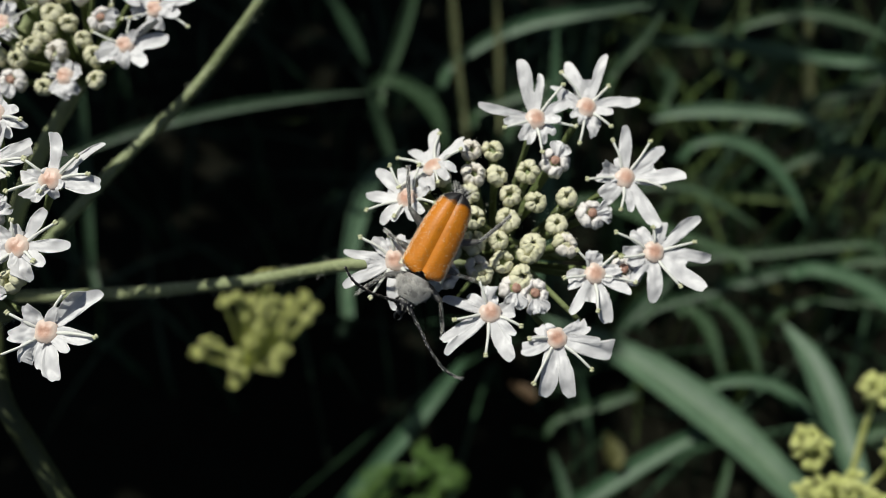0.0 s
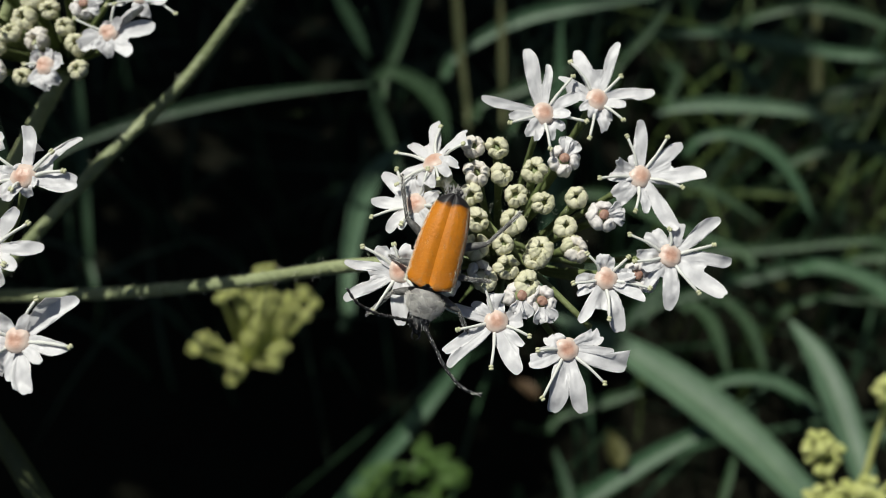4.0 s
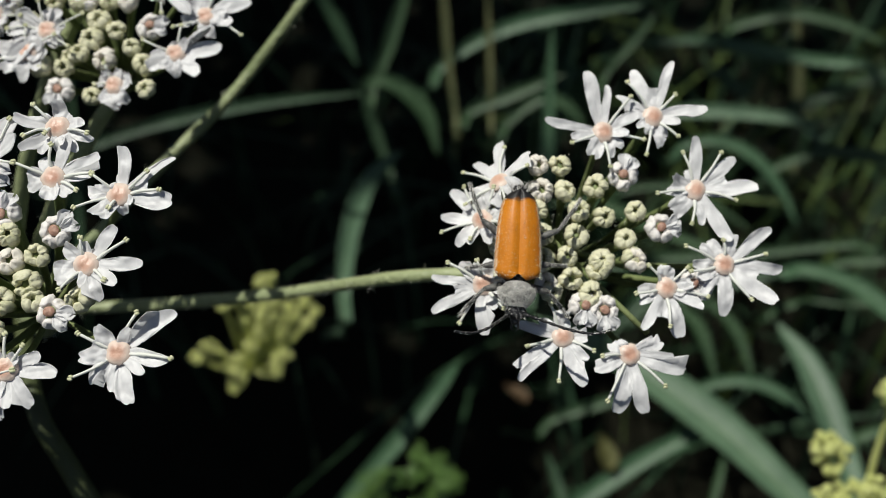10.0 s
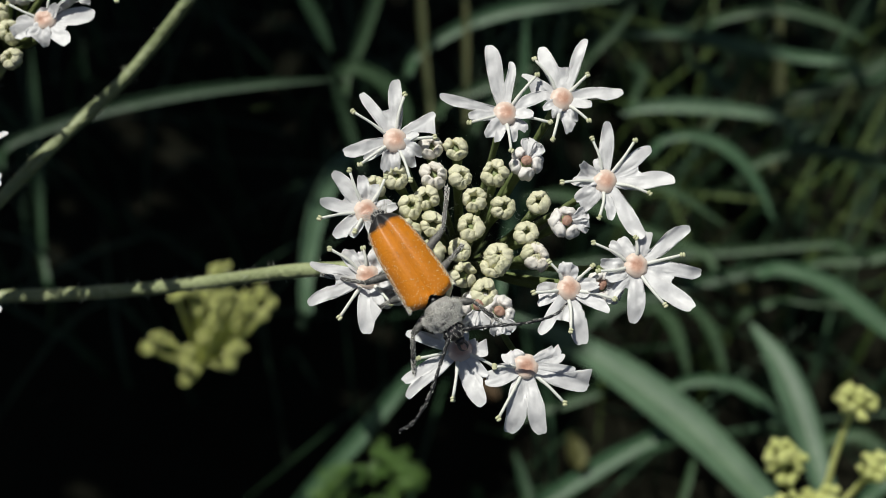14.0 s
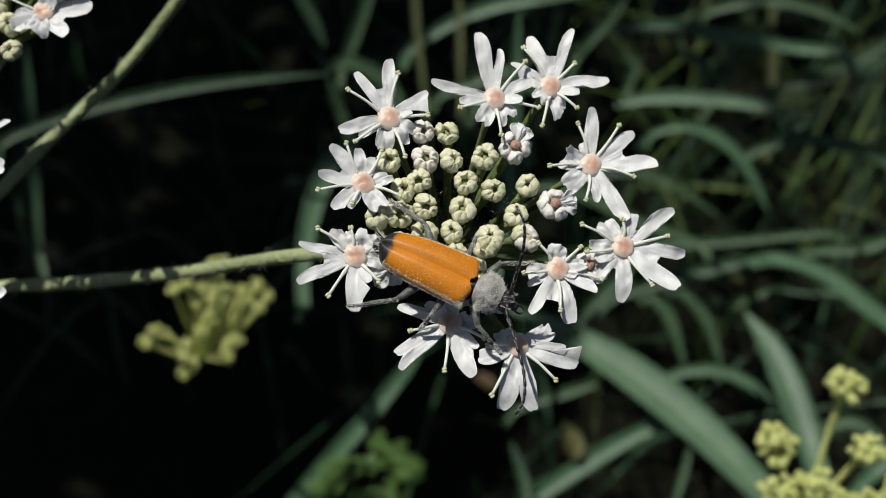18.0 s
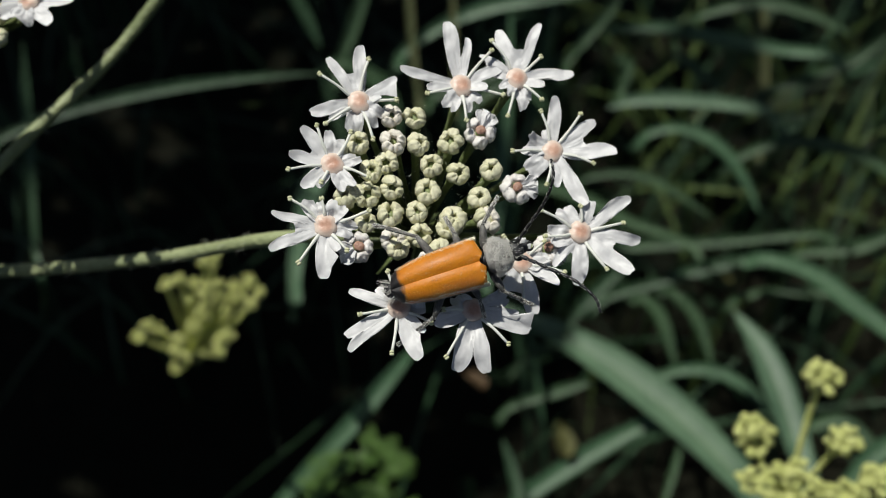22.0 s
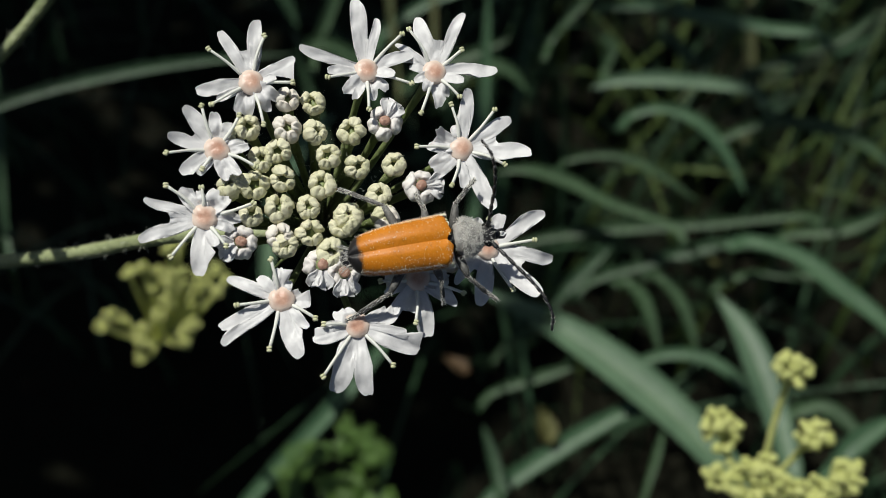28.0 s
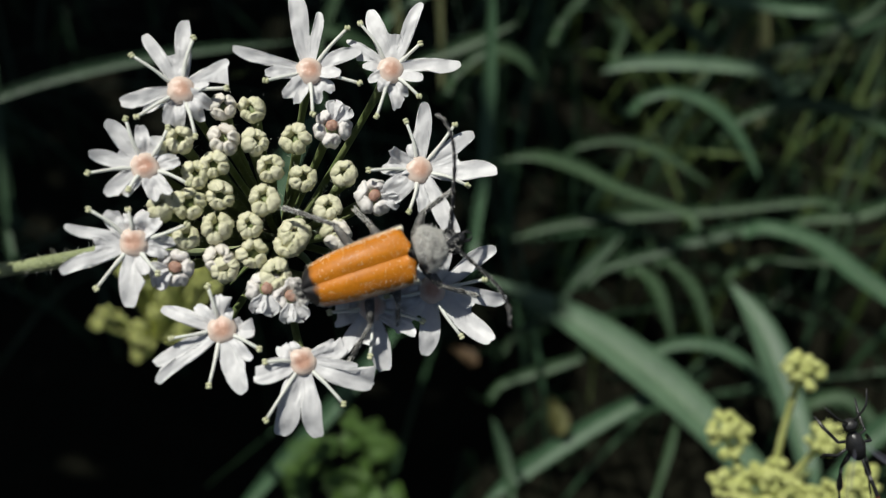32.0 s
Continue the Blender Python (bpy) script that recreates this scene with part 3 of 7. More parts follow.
bloom_e = floret(umbellet, (0.007, -0.00252, -0.00256), UMBEL_MIDDLE, UMBEL_UP, 4, 1.0, [((50, 5.38, 1.3), (85, 2.79, 1.12),), ((12, 5.25, 1.12), (-25, 5.21, 1.56),), ((-79, 4.38, 1.64), (-112, 3.76, 0.86),), ((-138, 2.76, 1.04), (-167, 2.89, 0.86),), ((129, 2.47, 0.95), (155, 2.6, 0.86),)], [(171, 3.73), (106, 2.04), (29, 3.57), (-153, 3.14), (-43, 3.63)])
bloom_f = floret(umbellet, (-0.00171, -0.00998, -0.00457), UMBEL_MIDDLE, UMBEL_UP, 5, 1.0, [((-24, 5, 1.65), (6, 5.11, 1.36),), ((64, 4.83, 1.58), (76, 3.53, 1),), ((-78, 3.37, 1.29), (-94, 2.45, 0.72),), ((-125, 1.92, 0.86), (-155, 1.56, 0.72),), ((103, 2.99, 1), (115, 2.47, 0.72),)], [(-39, 4.39), (38, 3.78), (-98, 2.44)])
bloom_g = floret(umbellet, (-0.00708, -0.00933, -0.00323), UMBEL_MIDDLE, UMBEL_UP, 6, 1.0, [((-36, 4.74, 1.14), (-23, 5.2, 0.93),), ((46, 4.4, 1.57), (71, 2.84, 0.71),), ((-84, 4.11, 0.93), (-107, 2.32, 0.78),), ((112, 2.13, 0.85), (136, 1.44, 0.71),), ((-149, 2.25, 0.85), (-175, 1.47, 0.71),)], [(-53, 3.14), (15, 3.67), (-134, 2.85), (89, 2.75)])
bloom_h = floret(umbellet, (-0.01311, -0.00529, -0.00011), UMBEL_MIDDLE, UMBEL_UP, 7, 1.0, [((-30, 4.37, 0.85), (9, 4.86, 1.06),), ((72, 4.18, 1.34), (98, 2.33, 0.85),), ((-62, 2.64, 0.99), (-91, 1.97, 0.85),), ((-123, 2.3, 0.85), (-153, 2.36, 0.85),), ((168, 2.54, 0.85), (142, 2.26, 0.71),)], [(-54, 3.4), (37, 3.7), (-99, 2.06), (-179, 3.55), (109, 2.61)])
bloom_i = floret(umbellet, (-0.01301, -0.00072, 0.00212), UMBEL_MIDDLE, UMBEL_UP, 8, 1.0, [((-35, 3.73, 1.22), (4, 3.49, 1.07),), ((-69, 2.65, 0.86), (-99, 2.22, 0.86),), ((-159, 2.28, 0.93), (-144, 2.07, 0.64),), ((52, 3.17, 1), (75, 2.4, 0.72),), ((122, 2.52, 0.93), (145, 2.59, 0.79),)], [(26, 3.52), (-52, 3.18), (172, 3.08), (74, 1.92), (-110, 2.84)])
bloom_j = floret(umbellet, (0.00199, -0.00448, -0.00258), UMBEL_MIDDLE, UMBEL_UP, 9, 1.0, [((-86, 4.19, 0.96), (-37, 4.33, 1.44),), ((7, 3.4, 1.06), (33, 2.31, 1.16),), ((-137, 2.48, 1.06), (-114, 2.73, 0.67),), ((143, 2.01, 1.06), (117, 1.78, 0.87),), ((52, 2.31, 1.06), (26, 1.55, 0.96),)], [(-130, 2.84), (25, 3.44), (-54, 3.27), (85, 2.38), (166, 2.46)])

young(umbellet, (-0.00144, 0.00418, 0.00198), UMBEL_MIDDLE, UMBEL_UP)
young(umbellet, (0.00183, 0.00042, -0.00048), UMBEL_MIDDLE, UMBEL_UP)
young(umbellet, (-0.01046, -0.00607, -0.00133), UMBEL_MIDDLE, UMBEL_UP)
young(umbellet, (0.0046, -0.00361, -0.00298), UMBEL_MIDDLE, UMBEL_UP)
young(umbellet, (-0.00456, -0.00634, -0.00258), UMBEL_MIDDLE, UMBEL_UP)
young(umbellet, (-0.00296, -0.00654, -0.00298), UMBEL_MIDDLE, UMBEL_UP)
bud(umbellet, (-0.00875, 0.00422, 0.00305), UMBEL_MIDDLE, UMBEL_UP)
bud(umbellet, (-0.0068, 0.00445, 0.00279), UMBEL_MIDDLE, UMBEL_UP)
bud(umbellet, (-0.00841, 0.00229, 0.00204), UMBEL_MIDDLE, UMBEL_UP)
bud(umbellet, (-0.00639, 0.00245, 0.00174), UMBEL_MIDDLE, UMBEL_UP)
bud(umbellet, (-0.00381, 0.00319, 0.00161), UMBEL_MIDDLE, UMBEL_UP)
bud(umbellet, (-0.00527, 0.00107, 0.00085), UMBEL_MIDDLE, UMBEL_UP)
bud(umbellet, (-0.00303, 0.00086, 0.00032), UMBEL_MIDDLE, UMBEL_UP)
bud(umbellet, (-0.00034, 0.00154, 0.00014), UMBEL_MIDDLE, UMBEL_UP)
bud(umbellet, (-0.00118, -0.0007, -0.00079), UMBEL_MIDDLE, UMBEL_UP)
bud(umbellet, (-0.00544, -0.0009, -0.00008), UMBEL_MIDDLE, UMBEL_UP)
bud(umbellet, (-0.00616, -0.00264, -0.0008), UMBEL_MIDDLE, UMBEL_UP)
bud(umbellet, (-0.00356, -0.00328, -0.00161), UMBEL_MIDDLE, UMBEL_UP)
bud(umbellet, (-0.00575, -0.0043, -0.00169), UMBEL_MIDDLE, UMBEL_UP)
bud(umbellet, (-0.00826, -0.00118, 0.00031), UMBEL_MIDDLE, UMBEL_UP)
bud(umbellet, (-0.00823, -0.00318, -0.00067), UMBEL_MIDDLE, UMBEL_UP)
bud(umbellet, (-0.00887, 0.0006, 0.0013), UMBEL_MIDDLE, UMBEL_UP)
bud(umbellet, (-0.01015, -0.002, 0.00027), UMBEL_MIDDLE, UMBEL_UP)
bud(umbellet, (-0.01007, -0.00404, -0.00075), UMBEL_MIDDLE, UMBEL_UP)
bud(umbellet, (-0.0074, -0.00554, -0.00199), UMBEL_MIDDLE, UMBEL_UP)
bud(umbellet, (-0.00036, -0.00225, -0.00171), UMBEL_MIDDLE, UMBEL_UP)
bud(umbellet, (-0.01119, 0.00168, 0.00227), UMBEL_MIDDLE, UMBEL_UP)
bud(umbellet, (-0.00996, -0.00026, 0.00109), UMBEL_MIDDLE, UMBEL_UP)
bud(umbellet, (-0.01184, -0.00256, 0.00032), UMBEL_MIDDLE, UMBEL_UP)
bud(umbellet, (-0.01278, 0.00073, 0.00211), UMBEL_MIDDLE, UMBEL_UP)
bud(umbellet, (-0.00325, -0.00271, -0.00139), UMBEL_MIDDLE, UMBEL_UP)
bud(umbellet, (-0.00786, -0.00495, -0.00161), UMBEL_MIDDLE, UMBEL_UP)
bud(umbellet, (-0.00066, -0.00198, -0.00152), UMBEL_MIDDLE, UMBEL_UP)
bud(umbellet, (-0.00314, -0.00258, -0.00135), UMBEL_MIDDLE, UMBEL_UP)
bud(umbellet, (-0.00416, -0.00527, -0.00247), UMBEL_MIDDLE, UMBEL_UP)


def speck(bm, p, r):
    """A tiny grain with eight faces."""
    p = Vector(p)
    x, y, z = ([bm.verts.new(p + Vector([r * k if i == axis else 0 for i in range(3)])) for k in (-1, 1)] for axis in range(3))
    for i in (0, 1):
        for j in (0, 1):
            for k in (0, 1):
                f = (x[i], y[j], z[k])
                bm.faces.new(f if (i + j + k) % 2 else f[::-1])


def hairs(bm, pts, radii, number, seed, length=0.7):
    rng = random.Random(seed)
    for _ in range(number):
        i = rng.randrange(len(pts) - 1)
        p = pts[i].lerp(pts[i + 1], rng.random())
        d = (pts[i + 1] - pts[i]).normalized()
        side = d.orthogonal().normalized()
        side.rotate(Matrix.Rotation(rng.uniform(0, 6.283), 3, d))
        r = radii[i] if isinstance(radii, list) else radii
        tip = p + side * (r + rng.uniform(0.4, 1.0) * length * MM) + d * rng.uniform(-0.3, 0.3) * MM
        tube(bm, [p + side * r * 0.9, tip], [0.022 * MM, 0.008 * MM], 3, 0, cap=False)


def ray_stalk(parent, pts, r0, r1, seed, number=160, material=None, label="hairy pale green flower stalk"):
    line = bend(pts, 28)
    radii = [(r0 + (r1 - r0) * k / 28) * MM * (1 + 0.05 * math.sin(k * 1.7 + seed)) for k in range(29)]
    bm = bmesh.new()
    tube(bm, line, radii, 12)
    stalk = part("stalk", bm, material or STEM, parent, label)
    bm = bmesh.new()
    hairs(bm, line, radii, number, seed)
    tagged(part("stalk_hairs", bm, HAIR, stalk, "fine pale bristles"), kind="stuff")
    return stalk


NODE = Vector((-0.0545, 0.0262, 0.5835))
hub = UMBEL_MIDDLE - UMBEL_UP * HUB_DROP
bm = bmesh.new()
blob(bm, hub, (1.5 * MM, 1.5 * MM, 1.2 * MM))
for k in range(7):
    a = k * 0.9 + 0.3
    d = Vector((math.cos(a), math.sin(a), -0.15))
    tube(bm, [hub, hub + d * 2.5 * MM, hub + d * 5 * MM - Vector((0, 0, 1.2 * MM))], [0.4 * MM, 0.3 * MM, 0.05 * MM], 5)
part("hub", bm, GREEN, umbellet, "green hub with narrow bracts")


bm = bmesh.new()
for k, one in enumerate(umbellet.children):
    if one.name.startswith("bud"):
        hairs(bm, bend([one.location, one.location.lerp(hub, 0.4), hub], 5), 0.3 * MM, 26, 300 + k, 0.32)
tagged(part("stalk_hairs", bm, HAIR, umbellet, "fine pale hairs on the flower stalks"), kind="stuff")

bm = bmesh.new()
rng = random.Random(77)
for one in umbellet.children:
    if one.name.startswith("bud"):
        for _ in range(9):
            d = Vector((rng.gauss(0, 1), rng.gauss(0, 1), abs(rng.gauss(0.4, 0.8)))).normalized()
            speck(bm, one.location + one.matrix_basis.to_3x3() @ d * rng.uniform(1.05, 1.3) * MM, rng.uniform(0.018, 0.036) * MM)
tagged(part("pollen_specks", bm, POLLEN, umbellet, "pale pollen specks on the buds"), kind="stuff")


def rel(p, thing):
    return Vector(p) - thing.location



# ---- the neighbouring umbellets of the same plant ----
LEFT_UP = Vector((0, -0.451, 0.892))
LEFT_MIDDLE = Vector((0, 0, 0))


def umbel_base(place):
    ob = holder("flower_umbellet", place, "white hogweed umbellet with open florets round green buds", "flower", "umbellets")
    h = -LEFT_UP * HUB_DROP
    b = bmesh.new()
    blob(b, h, (1.5 * MM, 1.5 * MM, 1.2 * MM))
    part("hub", b, GREEN, ob, "green hub")
    return ob


near_umbellet = umbel_base((-0.03595, -0.00315, 0.62799))
floret(near_umbellet, rel((-0.02592, 0.00272, 0.63096), near_umbellet), LEFT_MIDDLE, LEFT_UP, 10, 1.0, [((58, 3.72, 1.53), (81, 1.16, 0.77),), ((4, 5.04, 0.69), (-37, 4.06, 1.69),), ((148, 2.34, 0.92), (133, 1.84, 0.84),), ((-171, 2.5, 0.77), (-147, 2.22, 0.84),), ((-107, 1.49, 0.77), (-67, 1.24, 0.92),)], [(167, 3.3), (6, 2.68), (114, 2.42), (-24, 3.09), (-152, 1.24)])
floret(near_umbellet, rel((-0.02776, -0.00205, 0.62854), near_umbellet), LEFT_MIDDLE, LEFT_UP, 11, 1.0, [((46, 3.55, 1.13), (93, 1.75, 0.97),), ((-7, 4.45, 1.13), (-39, 3.02, 0.97),), ((-73, 2.82, 1.13), (-96, 1.88, 0.81),), ((-157, 2.55, 1.13), (-180, 2.4, 0.81),), ((135, 2.21, 1.13), (132, 1.61, 0.81),)], [(24, 3.44), (-44, 1.97), (98, 1.95), (-139, 2.59)])
floret(near_umbellet, rel((-0.02477, -0.00771, 0.62568), near_umbellet), LEFT_MIDDLE, LEFT_UP, 12, 1.0, [((64, 5.04, 1.35), (89, 1.96, 0.95),), ((19, 3.79, 1.27), (-8, 2.74, 0.79),), ((-46, 3.85, 1.43), (-67, 2.85, 0.79),), ((-105, 2.91, 0.95), (-88, 2.1, 0.79),), ((-146, 2.68, 1.27), (155, 2.4, 1.11),)], [(94, 3.12), (-120, 3.57), (21, 4.01), (180, 3.06)])
floret(near_umbellet, rel((-0.031, 0.00375, 0.63148), near_umbellet), LEFT_MIDDLE, LEFT_UP, 13, 1.0, [((14, 3.32, 1.23), (69, 2.08, 0.92),), ((-31, 3.89, 1.15), (-49, 2.82, 0.92),), ((143, 2.22, 1.15), (113, 2.02, 0.92),), ((-138, 1.95, 1.08), (-158, 1.83, 0.77),), ((-91, 2.2, 0.77), (-104, 2.15, 0.77),)], [(104, 3), (-85, 2.3), (42, 2.38), (-52, 3.05)])
floret(near_umbellet, rel((-0.0327, -0.00906, 0.625), near_umbellet), LEFT_MIDDLE, LEFT_UP, 14, 1.0, [((61, 3.83, 1.27), (89, 2.8, 0.95),), ((13, 3.33, 1.27), (-12, 2.9, 0.95),), ((-43, 3.35, 0.79), (-35, 2.75, 0.79),), ((-63, 2.68, 1.27), (-91, 2.14, 0.95),), ((-167, 1.52, 0.95), (118, 1.36, 0.95),)], [(-105, 1.42), (120, 2.12), (158, 2.49)])
floret(near_umbellet, rel((-0.03113, 0.00727, 0.63326), near_umbellet), LEFT_MIDDLE, LEFT_UP, 15, 1.0, [((103, 3.26, 1.09), (82, 1.69, 0.7),), ((19, 1.92, 1.01), (-57, 2.07, 0.93),), ((-86, 2.88, 0.86), (-116, 2.56, 0.78),), ((154, 3.19, 0.7), (177, 2.45, 0.78),), ((-134, 1.8, 0.7), (-153, 1.84, 0.7),)], [(71, 2.39), (132, 2.47), (-81, 2.54), (155, 0.97)])
floret(near_umbellet, rel((-0.03629, 0.00465, 0.63193), near_umbellet), LEFT_MIDDLE, LEFT_UP, 16)
floret(near_umbellet, rel((-0.03676, -0.0048, 0.62715), near_umbellet), LEFT_MIDDLE, LEFT_UP, 17)
floret(near_umbellet, rel((-0.03558, -0.00981, 0.62462), near_umbellet), LEFT_MIDDLE, LEFT_UP, 18)
young(near_umbellet, rel((-0.03064, 0.00045, 0.62936), near_umbellet), LEFT_MIDDLE, LEFT_UP)
young(near_umbellet, rel((-0.03023, -0.00499, 0.62661), near_umbellet), LEFT_MIDDLE, LEFT_UP)
young(near_umbellet, rel((-0.03481, 0.00144, 0.62986), near_umbellet), LEFT_MIDDLE, LEFT_UP)
bud(near_umbellet, rel((-0.03384, -0.00147, 0.62805), near_umbellet), LEFT_MIDDLE, LEFT_UP)
bud(near_umbellet, rel((-0.03186, -0.00106, 0.62826), near_umbellet), LEFT_MIDDLE, LEFT_UP)
bud(near_umbellet, rel((-0.03542, -0.00161, 0.62798), near_umbellet), LEFT_MIDDLE, LEFT_UP)
bud(near_umbellet, rel((-0.03241, -0.00299, 0.62728), near_umbellet), LEFT_MIDDLE, LEFT_UP)
bud(near_umbellet, rel((-0.03392, -0.00426, 0.62664), near_umbellet), LEFT_MIDDLE, LEFT_UP)
bud(near_umbellet, rel((-0.03528, -0.00318, 0.62719), near_umbellet), LEFT_MIDDLE, LEFT_UP)
bud(near_umbellet, rel((-0.03525, -0.00496, 0.62629), near_umbellet), LEFT_MIDDLE, LEFT_UP)
bud(near_umbellet, rel((-0.03419, 0.00033, 0.62896), near_umbellet), LEFT_MIDDLE, LEFT_UP)
bud(near_umbellet, rel((-0.03169, -0.00416, 0.62669), near_umbellet), LEFT_MIDDLE, LEFT_UP)
bud(near_umbellet, rel((-0.03646, -0.00372, 0.62692), near_umbellet), LEFT_MIDDLE, LEFT_UP)
bud(near_umbellet, rel((-0.03444, -0.00621, 0.62566), near_umbellet), LEFT_MIDDLE, LEFT_UP)
bud(near_umbellet, rel((-0.02831, -0.00385, 0.62685), near_umbellet), LEFT_MIDDLE, LEFT_UP)
bud(near_umbellet, rel((-0.03714, -0.00178, 0.62789), near_umbellet), LEFT_MIDDLE, LEFT_UP)
bud(near_umbellet, rel((-0.03437, -0.0078, 0.62485), near_umbellet), LEFT_MIDDLE, LEFT_UP)

far_umbellet = umbel_base((-0.03773, 0.02932, 0.62567))
floret(far_umbellet, rel((-0.03329, 0.02363, 0.62279), far_umbellet), LEFT_MIDDLE, LEFT_UP, 10, 1.0, [((-54, 2.09, 1.3), (-24, 2.3, 1.2),), ((58, 1.46, 1.2), (93, 1.83, 0.98),), ((-135, 1.53, 0.87), (-165, 1.52, 0.87),), ((176, 1.45, 0.87), (126, 1.62, 0.87),), ((8, 1.93, 0.98), (-9, 2.11, 0.87),)], [(168, 2.1), (-122, 1.58)])
floret(far_umbellet, rel((-0.02781, 0.02667, 0.62433), far_umbellet), LEFT_MIDDLE, LEFT_UP, 11, 1.0, [((23, 4.46, 1.64), (-28, 3.22, 1.53),), ((52, 4.01, 1.09), (56, 1.68, 1.09),), ((-68, 2.26, 1.2), (-101, 2.21, 0.98),), ((-132, 3.02, 1.09), (-148, 2.33, 1.09),), ((144, 1.07, 1.09), (71, 1.13, 0.88),)], [(98, 2.57), (179, 3.23)])
floret(far_umbellet, rel((-0.02534, 0.03006, 0.62604), far_umbellet), LEFT_MIDDLE, LEFT_UP, 12, 1.0, [((20, 4.49, 1.87), (-22, 2.84, 1.32),), ((92, 2.8, 1.87), (162, 2.61, 0.88),), ((-162, 2.32, 1.1), (172, 1.37, 0.99),), ((-96, 1.84, 1.1), (-71, 2.08, 0.88),), ((-25, 1.93, 1.1), (3, 2.17, 0.88),)], [(-31, 4.13), (-155, 3.13), (64, 2.29)])
floret(far_umbellet, rel((-0.04177, 0.02631, 0.62414), far_umbellet), LEFT_MIDDLE, LEFT_UP, 13, 1.0, [((9, 2.9, 1.21), (46, 2.81, 1.21),), ((134, 2.24, 1.1), (88, 2.14, 1.1),), ((-76, 2.43, 1.32), (-100, 1.72, 1.1),), ((-49, 2.97, 1.32), (-22, 2.22, 1.1),), ((-153, 1.69, 1.1), (169, 1.87, 0.99),)], [(-127, 2.46), (172, 3.11), (-16, 2.95)])
floret(far_umbellet, rel((-0.04543, 0.02967, 0.62585), far_umbellet), LEFT_MIDDLE, LEFT_UP, 14)
floret(far_umbellet, rel((-0.02982, 0.03277, 0.62741), far_umbellet), LEFT_MIDDLE, LEFT_UP, 15)
floret(far_umbellet, rel((-0.04013, 0.02834, 0.62517), far_umbellet), LEFT_MIDDLE, LEFT_UP, 16)
# Three florets out of view, added to shade the stalk below.
floret(far_umbellet, rel((-0.04934, 0.02665, 0.62432), far_umbellet), LEFT_MIDDLE, LEFT_UP, 17)
floret(far_umbellet, rel((-0.05031, 0.03103, 0.62653), far_umbellet), LEFT_MIDDLE, LEFT_UP, 18)
floret(far_umbellet, rel((-0.04819, 0.03382, 0.62794), far_umbellet), LEFT_MIDDLE, LEFT_UP, 19)
# Unseen florets at the back, added to shade the upper stalk.
for k, (x, y, z) in enumerate(((-0.0330, 0.0405, 0.6310), (-0.0400, 0.0418, 0.6316), (-0.0462, 0.0405, 0.6310), (-0.0262, 0.0370, 0.6292))):
    floret(far_umbellet, rel((x, y, z), far_umbellet), LEFT_MIDDLE, LEFT_UP, 20 + k)
young(far_umbellet, rel((-0.03067, 0.02952, 0.62532), far_umbellet), LEFT_MIDDLE, LEFT_UP)
young(far_umbellet, rel((-0.03863, 0.02351, 0.62228), far_umbellet), LEFT_MIDDLE, LEFT_UP)
young(far_umbellet, rel((-0.04059, 0.02911, 0.62511), far_umbellet), LEFT_MIDDLE, LEFT_UP)
young(far_umbellet, rel((-0.04463, 0.03117, 0.62615), far_umbellet), LEFT_MIDDLE, LEFT_UP)
young(far_umbellet, rel((-0.03703, 0.03193, 0.62654), far_umbellet), LEFT_MIDDLE, LEFT_UP)
bud(far_umbellet, rel((-0.03617, 0.02844, 0.62444), far_umbellet), LEFT_MIDDLE, LEFT_UP)
bud(far_umbellet, rel((-0.03394, 0.02919, 0.62482), far_umbellet), LEFT_MIDDLE, LEFT_UP)
bud(far_umbellet, rel((-0.038, 0.0266, 0.62351), far_umbellet), LEFT_MIDDLE, LEFT_UP)
bud(far_umbellet, rel((-0.03857, 0.02571, 0.62306), far_umbellet), LEFT_MIDDLE, LEFT_UP)
bud(far_umbellet, rel((-0.03475, 0.02652, 0.62347), far_umbellet), LEFT_MIDDLE, LEFT_UP)
bud(far_umbellet, rel((-0.03053, 0.02409, 0.62224), far_umbellet), LEFT_MIDDLE, LEFT_UP)
bud(far_umbellet, rel((-0.03547, 0.02324, 0.62181), far_umbellet), LEFT_MIDDLE, LEFT_UP)
bud(far_umbellet, rel((-0.03778, 0.03171, 0.62609), far_umbellet), LEFT_MIDDLE, LEFT_UP)
bud(far_umbellet, rel((-0.03498, 0.03183, 0.62615), far_umbellet), LEFT_MIDDLE, LEFT_UP)
bud(far_umbellet, rel((-0.03312, 0.0319, 0.62619), far_umbellet), LEFT_MIDDLE, LEFT_UP)
bud(far_umbellet, rel((-0.03714, 0.02708, 0.62375), far_umbellet), LEFT_MIDDLE, LEFT_UP)
bud(far_umbellet, rel((-0.04066, 0.02584, 0.62312), far_umbellet), LEFT_MIDDLE, LEFT_UP)
bud(far_umbellet, rel((-0.03236, 0.02771, 0.62407), far_umbellet), LEFT_MIDDLE, LEFT_UP)
bud(far_umbellet, rel((-0.04011, 0.03162, 0.62604), far_umbellet), LEFT_MIDDLE, LEFT_UP)
bud(far_umbellet, rel((-0.03103, 0.02624, 0.62333), far_umbellet), LEFT_MIDDLE, LEFT_UP)
bud(far_umbellet, rel((-0.03568, 0.03001, 0.62523), far_umbellet), LEFT_MIDDLE, LEFT_UP)
bud(far_umbellet, rel((-0.0424, 0.02973, 0.62509), far_umbellet), LEFT_MIDDLE, LEFT_UP)

